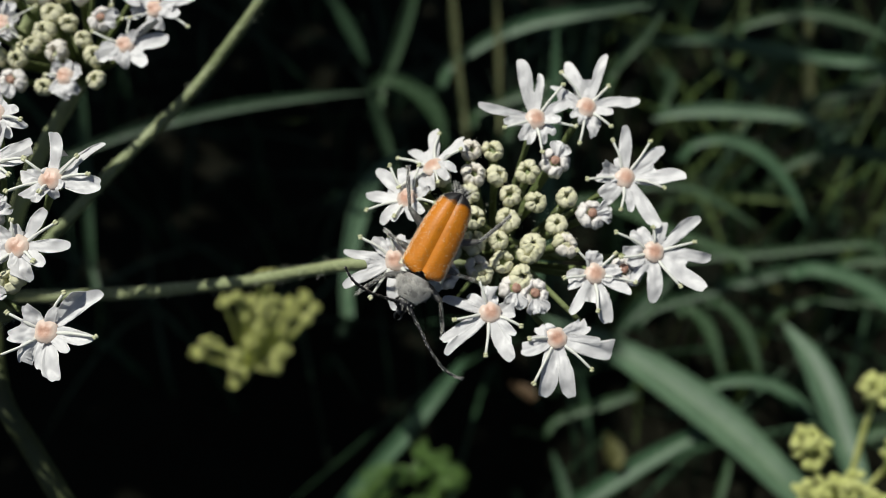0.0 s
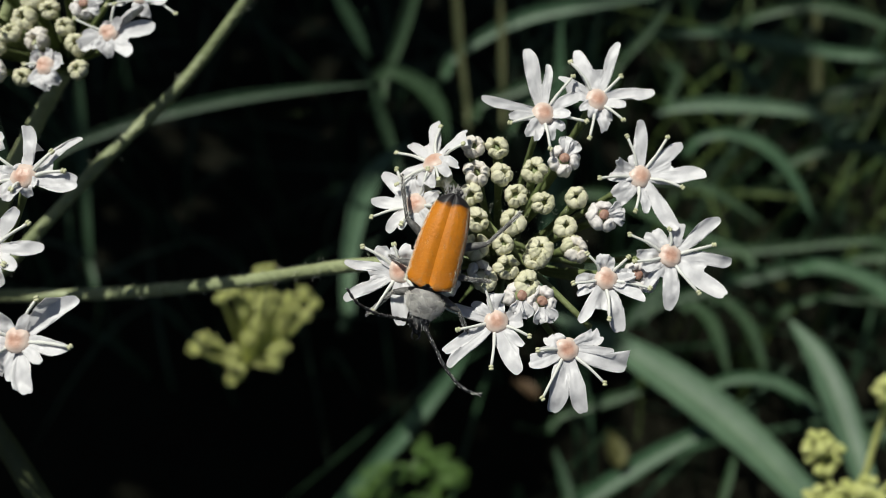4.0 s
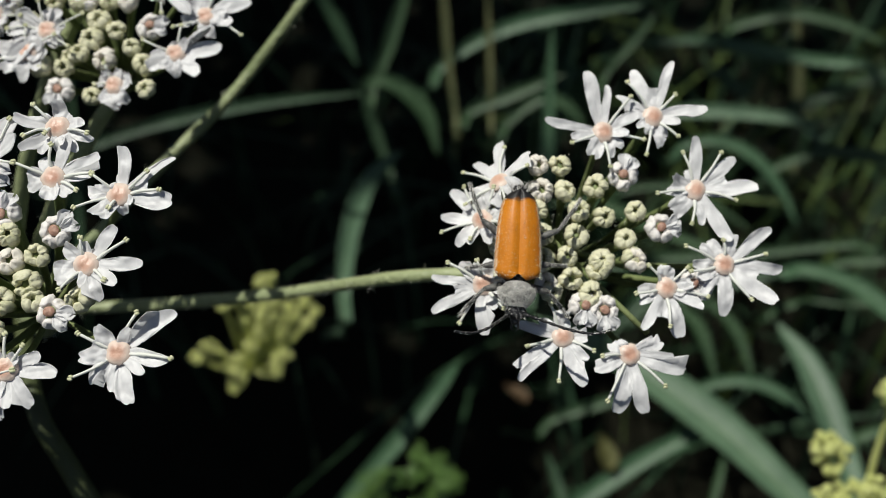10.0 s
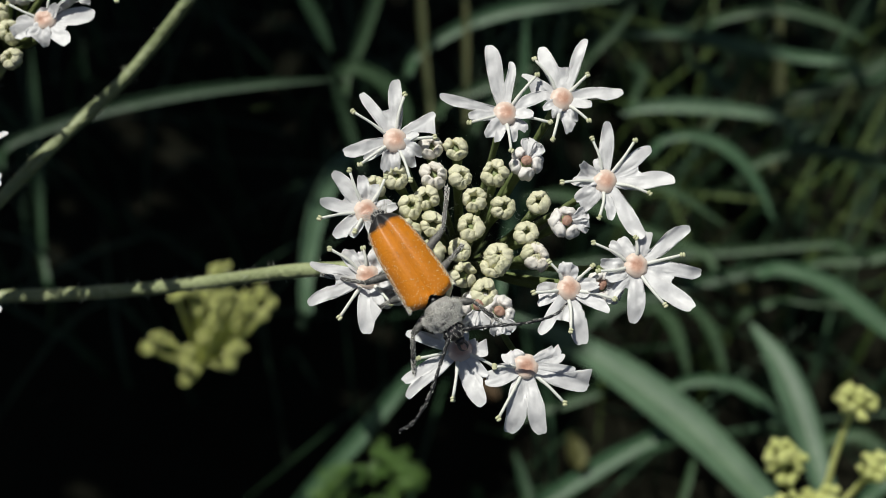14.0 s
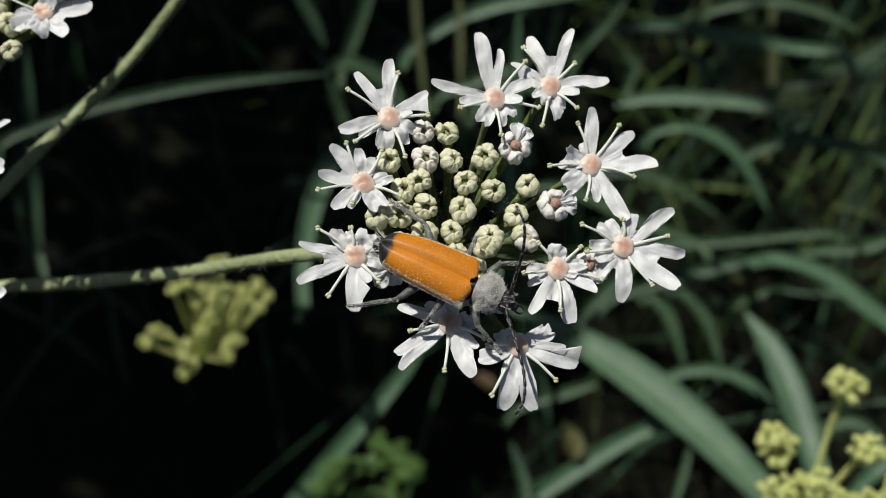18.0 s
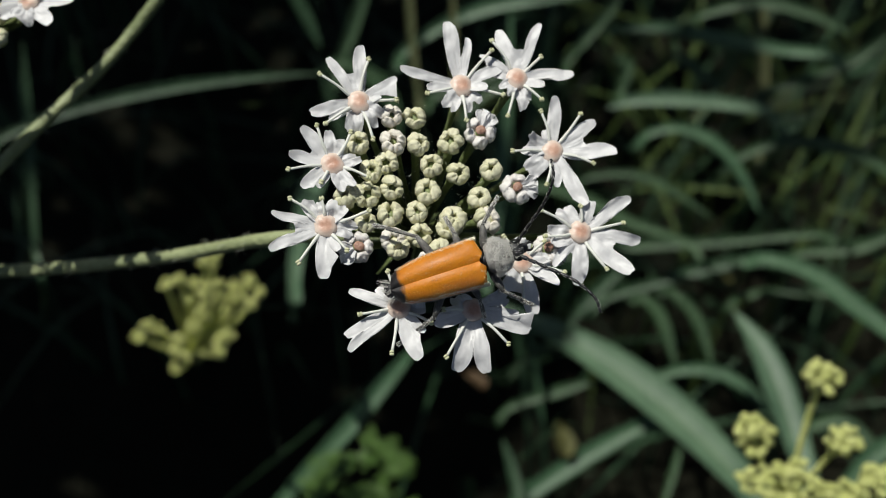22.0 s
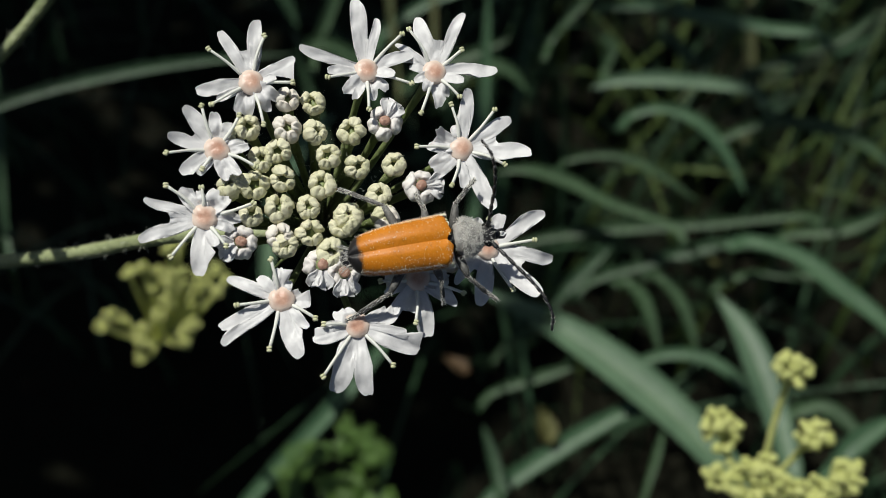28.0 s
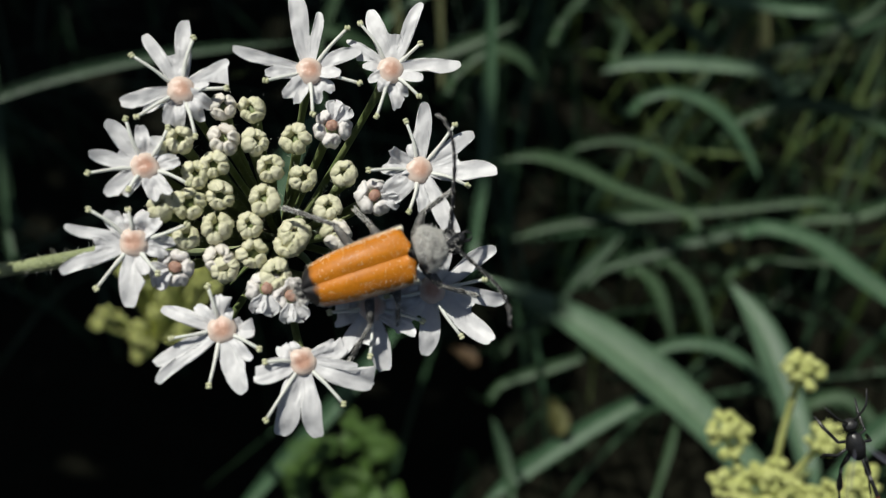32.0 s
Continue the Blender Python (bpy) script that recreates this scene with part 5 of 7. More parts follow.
def grass_blade(points, width, material, label, tilt=0.3):
    pts = [Vector(p) for p in points]
    back = (pts[0] - pts[1]) * 0.7
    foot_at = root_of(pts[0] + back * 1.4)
    line = [foot_at, foot_at.lerp(pts[0] + back, 0.6), pts[0] + back * 0.55 - Vector((0, 0, 0.01)), *pts]
    ob = part("grass_blade", blade_mesh(line, width, 3 / (len(line) - 1), tilt), material, None)
    b = bmesh.new()
    tube(b, [p + (VIEW_EYE - p).normalized() * 0.1 * MM for p in bend(line, 30)], [0.05 * width * MM * (1 - 0.9 * k / 30) for k in range(31)], 6)
    part("midrib", b, MIDRIB, ob, "paler midrib")
    return tagged(ob, label, "grass", "grass blades")


grass_blade([(0.1857, 0.3460, 0.3590), (0.1636, 0.3523, 0.3558), (0.1328, 0.3610, 0.3540), (0.1062, 0.3676, 0.3537), (0.0768, 0.3683, 0.3477)], 7.0, BLADE, "broad blue-green grass blade")
grass_blade([(0.1588, 0.3259, 0.3394), (0.1411, 0.3316, 0.3385), (0.1152, 0.3367, 0.3356), (0.0955, 0.3381, 0.3320), (0.0837, 0.3366, 0.3278)], 7.3, BLADE_LIT, "broad blue-green grass blade, lit tone put into its colour")
grass_blade([(0.1017, 0.3192, 0.3282), (0.1169, 0.3196, 0.3328), (0.1340, 0.3121, 0.3304), (0.1463, 0.2995, 0.3223), (0.1548, 0.2857, 0.3127)], 5.9, BLADE, "broad blue-green grass blade")
grass_blade([(0.1457, 0.3134, 0.3212), (0.1649, 0.3154, 0.3308), (0.1889, 0.3090, 0.3354), (0.2056, 0.2995, 0.3346), (0.2198, 0.2869, 0.3304)], 6.9, BLADE_HALF_SHADED, "long green grass blade, half shade put into its colour")
grass_blade([(0.1609, 0.3473, 0.3328), (0.1826, 0.3486, 0.3442), (0.1997, 0.3503, 0.3552), (0.2133, 0.3544, 0.3684)], 7.1, BLADE_HALF_SHADED, "long green grass blade, half shade put into its colour")
grass_blade([(0.1286, 0.3766, 0.3556), (0.1539, 0.3759, 0.3646), (0.1769, 0.3682, 0.3655), (0.1973, 0.3571, 0.3623)], 6.3, BLADE_HALF_SHADED, "long green grass blade, half shade put into its colour")
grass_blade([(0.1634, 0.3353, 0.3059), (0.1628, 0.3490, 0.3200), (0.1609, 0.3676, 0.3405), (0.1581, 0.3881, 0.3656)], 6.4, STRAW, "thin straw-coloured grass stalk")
grass_blade([(0.0912, 0.3499, 0.3290), (0.0930, 0.3571, 0.3376), (0.0858, 0.3611, 0.3408)], 7.0, BLADE_HALF_SHADED, "long green grass blade, half shade put into its colour")
grass_blade([(0.1207, 0.3570, 0.3450), (0.1271, 0.3509, 0.3399), (0.1381, 0.3453, 0.3373)], 6.2, BLADE_HALF_SHADED, "long green grass blade, half shade put into its colour")
grass_blade([(0.0717, 0.2923, 0.3240), (0.0920, 0.2927, 0.3283), (0.1100, 0.2860, 0.3263), (0.1305, 0.2734, 0.3209)], 4.2, BLADE_HALF_SHADED, "long green grass blade, half shade put into its colour")
grass_blade([(0.1172, 0.2599, 0.3191), (0.0902, 0.2697, 0.3214), (0.0700, 0.2783, 0.3257), (0.0523, 0.2825, 0.3276), (0.0361, 0.2811, 0.3253)], 6.2, BLADE_HALF_SHADED, "long green grass blade, half shade put into its colour")
grass_blade([(0.1754, 0.2688, 0.3196), (0.1358, 0.2717, 0.3076), (0.0936, 0.2736, 0.2987), (0.0628, 0.2715, 0.2925), (0.0421, 0.2665, 0.2869)], 6.1, BLADE_HALF_SHADED, "long green grass blade, half shade put into its colour")
grass_blade([(0.0865, 0.2557, 0.2825), (0.1119, 0.2601, 0.2913), (0.1365, 0.2634, 0.3009), (0.1581, 0.2617, 0.3071), (0.1771, 0.2528, 0.3076)], 6.6, BLADE_SHADED, "green grass blade, shade put into its colour")
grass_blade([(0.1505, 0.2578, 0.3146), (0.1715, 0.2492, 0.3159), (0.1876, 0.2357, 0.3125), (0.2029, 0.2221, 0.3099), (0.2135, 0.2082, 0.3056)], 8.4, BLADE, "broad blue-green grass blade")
grass_blade([(0.1495, 0.2568, 0.2869), (0.1712, 0.2556, 0.2940), (0.1967, 0.2493, 0.3003)], 5.1, BLADE_HALF_SHADED, "long green grass blade, half shade put into its colour")
grass_blade([(0.1758, 0.2751, 0.2981), (0.1991, 0.2730, 0.3069), (0.2166, 0.2752, 0.3180)], 6.9, BLADE_HALF_SHADED, "long green grass blade, half shade put into its colour")
grass_blade([(0.0678, 0.2313, 0.2990), (0.0783, 0.2410, 0.3079), (0.0900, 0.2489, 0.3164)], 6.2, BLADE_SHADED, "green grass blade, shade put into its colour")
grass_blade([(0.0973, 0.2431, 0.3005), (0.1063, 0.2354, 0.2968), (0.1145, 0.2151, 0.2848)], 6.3, BLADE_HALF_SHADED, "long green grass blade, half shade put into its colour")
grass_blade([(0.1126, 0.2502, 0.2967), (0.1243, 0.2389, 0.2914), (0.1324, 0.2193, 0.2801)], 5.7, BLADE_HALF_SHADED, "long green grass blade, half shade put into its colour")
grass_blade([(0.1354, 0.1331, 0.3151), (0.1235, 0.1556, 0.3090), (0.1076, 0.1791, 0.3039), (0.0863, 0.2025, 0.2995), (0.0631, 0.2230, 0.2950), (0.0315, 0.2423, 0.2913)], 16.8, BLADE_LIT, "broad blue-green grass blade, lit tone put into its colour", 0.5)
grass_blade([(0.1063, 0.1874, 0.2895), (0.0902, 0.1825, 0.2833), (0.0692, 0.1725, 0.2743), (0.0458, 0.1581, 0.2644), (0.0319, 0.1471, 0.2584)], 8.2, BLADE, "broad blue-green grass blade")
grass_blade([(0.1427, 0.1314, 0.3403), (0.1397, 0.1500, 0.3434), (0.1353, 0.1690, 0.3472), (0.1304, 0.1847, 0.3497), (0.1221, 0.2001, 0.3516)], 11.5, BLADE_LIT, "broad blue-green grass blade, lit tone put into its colour", 0.8)
grass_blade([(0.0943, 0.1992, 0.2941), (0.1104, 0.2040, 0.3009), (0.1264, 0.2021, 0.3041), (0.1400, 0.1939, 0.3030), (0.1489, 0.1830, 0.2993)], 5.7, BLADE, "broad blue-green grass blade")
grass_blade([(0.0410, 0.1979, 0.2743), (0.0594, 0.2033, 0.2792), (0.0813, 0.2084, 0.2855)], 5.5, BLADE_HALF_SHADED, "long green grass blade, half shade put into its colour")
grass_blade([(0.0452, 0.2247, 0.2677), (0.0578, 0.2317, 0.2735), (0.0732, 0.2332, 0.2765)], 4.9, BLADE_HALF_SHADED, "long green grass blade, half shade put into its colour")
grass_blade([(0.1008, 0.1448, 0.2885), (0.1054, 0.1585, 0.2965), (0.1087, 0.1701, 0.3037)], 3.4, BLADE_HALF_SHADED, "long green grass blade, half shade put into its colour")
grass_blade([(0.1440, 0.1538, 0.3412), (0.1552, 0.1556, 0.3467), (0.1642, 0.1486, 0.3464), (0.1694, 0.1383, 0.3430)], 5.8, BLADE_HALF_SHADED, "long green grass blade, half shade put into its colour")
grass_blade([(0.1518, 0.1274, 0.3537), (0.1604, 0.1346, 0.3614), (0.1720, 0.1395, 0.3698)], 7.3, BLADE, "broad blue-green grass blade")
grass_blade([(0.0440, 0.1400, 0.2889), (0.0411, 0.1528, 0.2951), (0.0359, 0.1665, 0.3021)], 5.0, BLADE_SHADED, "green grass blade, shade put into its colour")
grass_blade([(-0.0473, 0.3321, 0.3461), (-0.0417, 0.3431, 0.3580), (-0.0347, 0.3586, 0.3762), (-0.0310, 0.3681, 0.3885)], 6.3, BLADE_HALF_SHADED, "long green grass blade, half shade put into its colour")
grass_blade([(-0.0768, 0.3599, 0.3866), (-0.0637, 0.3490, 0.3693), (-0.0542, 0.3384, 0.3545)], 6.3, BLADE_SHADED, "green grass blade, shade put into its colour")
grass_blade([(-0.0463, 0.3281, 0.3567), (-0.0317, 0.3260, 0.3522), (-0.0207, 0.3187, 0.3432), (-0.0148, 0.3061, 0.3298)], 8.5, BLADE_HALF_SHADED, "long green grass blade, half shade put into its colour")
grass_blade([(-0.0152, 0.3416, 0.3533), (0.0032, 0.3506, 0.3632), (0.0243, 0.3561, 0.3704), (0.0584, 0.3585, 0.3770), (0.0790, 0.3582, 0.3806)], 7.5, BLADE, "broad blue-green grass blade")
grass_blade([(0.0607, 0.3247, 0.3676), (0.0723, 0.3336, 0.3804), (0.0814, 0.3404, 0.3912)], 4.6, BLADE_HALF_SHADED, "long green grass blade, half shade put into its colour")
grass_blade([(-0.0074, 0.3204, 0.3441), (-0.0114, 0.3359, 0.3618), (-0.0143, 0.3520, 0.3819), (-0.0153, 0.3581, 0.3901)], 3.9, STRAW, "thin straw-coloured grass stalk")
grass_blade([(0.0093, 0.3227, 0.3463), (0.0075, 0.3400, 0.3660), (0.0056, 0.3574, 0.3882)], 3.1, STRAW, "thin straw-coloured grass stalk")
grass_blade([(-0.0008, 0.3206, 0.3442), (0.0123, 0.3249, 0.3487), (0.0254, 0.3285, 0.3531), (0.0435, 0.3330, 0.3597)], 6.6, BLADE_HALF_SHADED, "long green grass blade, half shade put into its colour")
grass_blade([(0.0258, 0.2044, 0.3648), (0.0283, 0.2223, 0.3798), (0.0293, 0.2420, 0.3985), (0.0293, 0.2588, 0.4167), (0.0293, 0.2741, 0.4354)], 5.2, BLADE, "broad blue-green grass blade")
grass_blade([(0.0160, 0.2927, 0.3647), (0.0300, 0.3002, 0.3729), (0.0421, 0.2979, 0.3709), (0.0508, 0.2913, 0.3645)], 5.9, BLADE_HALF_SHADED, "long green grass blade, half shade put into its colour")
grass_blade([(-0.0417, 0.1707, 0.3970), (-0.0426, 0.1909, 0.3969), (-0.0413, 0.2101, 0.3965), (-0.0360, 0.2294, 0.3962), (-0.0256, 0.2458, 0.3934)], 7.6, BLADE_LIT, "broad blue-green grass blade, lit tone put into its colour", 0.2)
grass_blade([(-0.1308, 0.1796, 0.4470), (-0.1174, 0.1891, 0.4485), (-0.1001, 0.1982, 0.4489), (-0.0785, 0.2068, 0.4487), (-0.0559, 0.2133, 0.4481), (-0.0325, 0.2180, 0.4476)], 4.1, BLADE_SHADED, "green grass blade, shade put into its colour")
grass_blade([(-0.0332, 0.2599, 0.3661), (-0.0398, 0.2710, 0.3778), (-0.0463, 0.2831, 0.3917)], 5.1, BLADE_HALF_SHADED, "long green grass blade, half shade put into its colour")
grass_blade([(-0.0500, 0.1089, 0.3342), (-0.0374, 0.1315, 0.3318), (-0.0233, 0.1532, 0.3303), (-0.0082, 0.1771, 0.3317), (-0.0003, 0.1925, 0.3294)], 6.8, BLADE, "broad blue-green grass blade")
grass_blade([(-0.1561, 0.2172, 0.3503), (-0.1594, 0.2451, 0.3762), (-0.1614, 0.2735, 0.4071)], 4.5, BLADE_SHADED, "green grass blade, shade put into its colour")


def green_weed(place, root, label):
    ob = holder("budding_weed", place, label, "weed", "budding weeds")
    b = bmesh.new()
    line = bend([(0, 0, 0), (Vector(root) - Vector(place)) * 0.5 + Vector((0.004, 0, 0.004)), Vector(root) - Vector(place)], 12)
    tube(b, line, [1.1 * MM + 0.05 * MM * k for k in range(13)], 8)
    part("stem", b, WEED, ob, "pale green stem")
    return ob


def seed_bud_mesh():
    b = bmesh.new()
    blob(b, (0, 0, 0), (1, 1, 0.92), seg=8, rings=6)
    for v in b.verts:
        v.co *= 1 + 0.14 * noise.noise(v.co * 1.7)
    me = bpy.data.meshes.new("closed_bud")
    for f in b.faces:
        f.smooth = True
    b.to_mesh(me)
    b.free()
    me.materials.append(WEED)
    return me


SEED_BUD = seed_bud_mesh()


def knob(weed, place, size=1.0):
    tally["n"] += 1
    rng = random.Random(tally["n"])
    p = Vector(place) - weed.location
    b = bmesh.new()
    tube(b, bend([(0, 0, 0), p * 0.6 + Vector((0, 0, -0.003)), p], 6), 0.6 * MM, 6)
    head = part("bud_head", b, WEED, weed, "yellow-green knot of closed buds")
    r = (2.9 if weed.location.z < 0.45 else 3.7) * MM * size
    for _ in range(30):
        d = Vector((rng.gauss(0, 1), rng.gauss(0, 1), rng.gauss(0.4, 0.8))).normalized()
        one = part("closed_bud", SEED_BUD, None, head)
        one.location = p + d * r * rng.random() ** 0.6
        one.scale = [r * rng.uniform(0.18, 0.30)] * 3
        one.rotation_euler = (rng.uniform(0, 3), rng.uniform(0, 3), 0)


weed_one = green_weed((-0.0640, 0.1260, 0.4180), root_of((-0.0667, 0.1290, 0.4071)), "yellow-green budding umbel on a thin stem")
knob(weed_one, (-0.0675, 0.1278, 0.4465), 0.75)
knob(weed_one, (-0.0645, 0.1305, 0.4456), 0.76)
knob(weed_one, (-0.0615, 0.1323, 0.4422), 0.64)
knob(weed_one, (-0.0563, 0.1269, 0.4462), 0.82)
knob(weed_one, (-0.0538, 0.1306, 0.4446), 0.68)
knob(weed_one, (-0.0513, 0.1358, 0.4366), 0.73)
knob(weed_one, (-0.0466, 0.1367, 0.4388), 0.73)
knob(weed_one, (-0.0431, 0.1333, 0.4385), 0.66)
knob(weed_one, (-0.0627, 0.1285, 0.4396), 0.83)
knob(weed_one, (-0.0579, 0.1260, 0.4383), 0.80)
knob(weed_one, (-0.0541, 0.1302, 0.4381), 0.64)
knob(weed_one, (-0.0491, 0.1315, 0.4366), 0.76)
knob(weed_one, (-0.0445, 0.1280, 0.4400), 0.63)
knob(weed_one, (-0.0566, 0.1406, 0.4435), 0.73)
knob(weed_one, (-0.0587, 0.1384, 0.4447), 0.83)
knob(weed_one, (-0.0610, 0.1232, 0.4343), 0.84)
knob(weed_one, (-0.0638, 0.1174, 0.4359), 0.81)
knob(weed_one, (-0.0640, 0.1140, 0.4330), 0.84)
knob(weed_one, (-0.0651, 0.1135, 0.4266), 0.64)
knob(weed_one, (-0.0714, 0.1173, 0.4419), 0.67)
knob(weed_one, (-0.0762, 0.1197, 0.4326), 0.72)
knob(weed_one, (-0.0697, 0.1198, 0.4357), 0.69)
knob(weed_one, (-0.0535, 0.1194, 0.4330), 0.71)
knob(weed_one, (-0.0503, 0.1197, 0.4347), 0.76)
knob(weed_one, (-0.0526, 0.1177, 0.4305), 0.84)
weed_two = green_weed((0.0770, 0.0450, 0.5020), root_of((0.079, 0.0434, 0.5034)), "pale yellow-green budding umbel among grass")
knob(weed_two, (0.0776, 0.0551, 0.526))
knob(weed_two, (0.0817, 0.0467, 0.519))
knob(weed_two, (0.066, 0.0472, 0.5196))
knob(weed_two, (0.0734, 0.0417, 0.515))
knob(weed_two, (0.089, 0.0419, 0.5151))
knob(weed_two, (0.0669, 0.0407, 0.5142))
knob(weed_two, (0.0781, 0.0396, 0.5132))
knob(weed_two, (0.0831, 0.039, 0.5127))
knob(weed_two, (0.0711, 0.0377, 0.5118))


def leafy_weed(place, seed, number, size):
    """A low plant with finely cut leaves."""
    rng = random.Random(seed)
    ob = holder("leafy_weed", place, "low green weed with finely cut leaves", "weed", "leafy weeds")
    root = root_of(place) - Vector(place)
    b = bmesh.new()
    tube(b, bend([(0, 0, 0), root * 0.5, root], 8), 0.9 * MM, 6)
    part("stem", b, LEAF, ob)
    for _ in range(number):
        a = rng.uniform(0, 6.283)
        d = Vector((math.cos(a), math.sin(a) * 0.7, rng.uniform(-0.3, 0.6))).normalized()
        start = d * rng.uniform(0.0, 0.010) * size
        b = bmesh.new()
        side = d.cross(Vector((0, -0.6, 0.8))).normalized()
        ln = rng.uniform(0.012, 0.022) * size
        for q in range(7):
            for s in (-1, 1):
                o = start + d * ln * (0.15 + q * 0.13)
                w = ln * (0.40 - q * 0.045)
                tip = o + side * s * w + d * w * 0.6

                def fn(u, v, o=o, tip=tip, w=w):
                    ax = (tip - o)
                    cr = ax.cross(Vector((0, -0.6, 0.8))).normalized()
                    return o + ax * u + cr * (v - 0.5) * w * 0.34 * math.sin(0.2 + u * 2.7) + Vector((0, 0, 0.1 * w * math.sin(u * 3)))

                sheet(b, fn, 4, 2, 0.15 * MM)
        tube(b, [start, start + d * ln], 0.3 * MM, 4)
        part("leaf", b, LEAF, ob)
    return ob


leafy_weed((-0.0161, 0.1306, 0.3386), 1, 10, 0.75)
leafy_weed((-0.0237, 0.1208, 0.3309), 2, 9, 0.7)
leafy_weed((-0.0036, 0.1247, 0.3339), 3, 8, 0.7)


DEAD = mat("leaf_brown", (0.045, 0.026, 0.010), (0.10, 0.06, 0.026), 90, 0.7, 0.4, through_light=0.2)
YELLOWED = mat("leaf_yellowed", (0.045, 0.050, 0.012), (0.10, 0.10, 0.028), 90, 0.7, 0.4, through_light=0.25)


def withered_leaf(place, turn, size, material, label):
    """A curled leaf caught among the grass on its dry stalk."""
    ob = holder("withered_leaf", place, label, "leaf", "withered leaves")

    def fn(u, v):
        w = 0.36 * math.sin(0.12 + u * 2.9) ** 0.9
        s = (v - 0.5) * 2
        return Vector((s * w, u - 0.4, 0.16 * s * s + 0.14 * math.sin(u * 5 + s))) * size

    b = bmesh.new()
    sheet(b, fn, 12, 6, 0.2 * MM)
    part("blade", b, material, ob).rotation_euler = (0.6, 0.2, turn)
    b = bmesh.new()
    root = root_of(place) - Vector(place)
    tube(b, bend([(0, 0, 0), root * 0.5 + Vector((0.004, 0, 0.01)), root], 10), 0.5 * MM, 6)
    part("stalk", b, DEAD, ob)


withered_leaf((0.0626, 0.1773, 0.2816), 0.4, 0.015, YELLOWED, "yellowed leaf caught among grass")
withered_leaf((0.0246, 0.2007, 0.2895), 1.2, 0.012, DEAD, "brown withered leaf caught among grass")
withered_leaf((0.1789, 0.2952, 0.3104), 0.9, 0.016, YELLOWED, "yellowed leaf caught among grass")
withered_leaf((0.1202, 0.1745, 0.2792), 2.0, 0.014, DEAD, "brown withered leaf caught among grass")
withered_leaf((0.1426, 0.2647, 0.2866), 0.3, 0.014, YELLOWED, "yellowed leaf caught among grass")


def sward(name, count, seed, x0, x1, y0, y1, tall, material, label):
    """Grass beyond counting, one mesh."""
    rng = random.Random(seed)
    verts, faces = [], []
    for _ in range(count):
        x, y = rng.uniform(x0, x1), rng.uniform(y0, y1)
        h = rng.uniform(*tall)
        lean = Vector((rng.gauss(0, 0.5), rng.gauss(-0.1, 0.45), 0)) * h
        w = rng.uniform(2.0, 5.5) * MM
        side = Vector((-lean.y, lean.x, 0))
        side = side.normalized() if side.length > 1e-6 else Vector((1, 0, 0))
        first = len(verts)
        droop = rng.uniform(0.0, 0.35)
        for k in range(8):
            u = k / 7
            p = Vector((x, y, 0)) + lean * u * u + Vector((0, 0, h * (u - droop * u ** 3)))
            half = w / 2 * max(1 - u ** 2.2, 0.03)
            nrm = side.cross(Vector((lean.x * 2 * u, lean.y * 2 * u, h))).normalized()
            verts += [p - side * half, p + nrm * half * 0.35, p + side * half]
            if k:
                i = first + 3 * k
                faces += [(i - 3, i - 2, i + 1, i), (i - 2, i - 1, i + 2, i + 1)]
    me = bpy.data.meshes.new(name)
    me.from_pydata([tuple(v) for v in verts], [], faces)
    for f in me.polygons:
        f.use_smooth = True
    me.materials.append(material)
    ob = new(name, me)
    return tagged(ob, label, "grass", "", "stuff")


sward("meadow_grass", 380, 4, 0.0, 0.6, 0.24, 1.0, (0.10, 0.28), BLADE_SHADED, "dense green grass, half shade put into its colour")
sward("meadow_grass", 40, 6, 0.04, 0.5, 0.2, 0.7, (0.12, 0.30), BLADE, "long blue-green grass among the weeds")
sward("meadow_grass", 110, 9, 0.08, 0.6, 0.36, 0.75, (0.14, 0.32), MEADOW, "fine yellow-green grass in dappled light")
sward("meadow_grass", 260, 5, -0.6, 0.0, 0.35, 1.0, (0.08, 0.24), BLADE_SHADED, "sparse green grass, deep shade put into its colour")


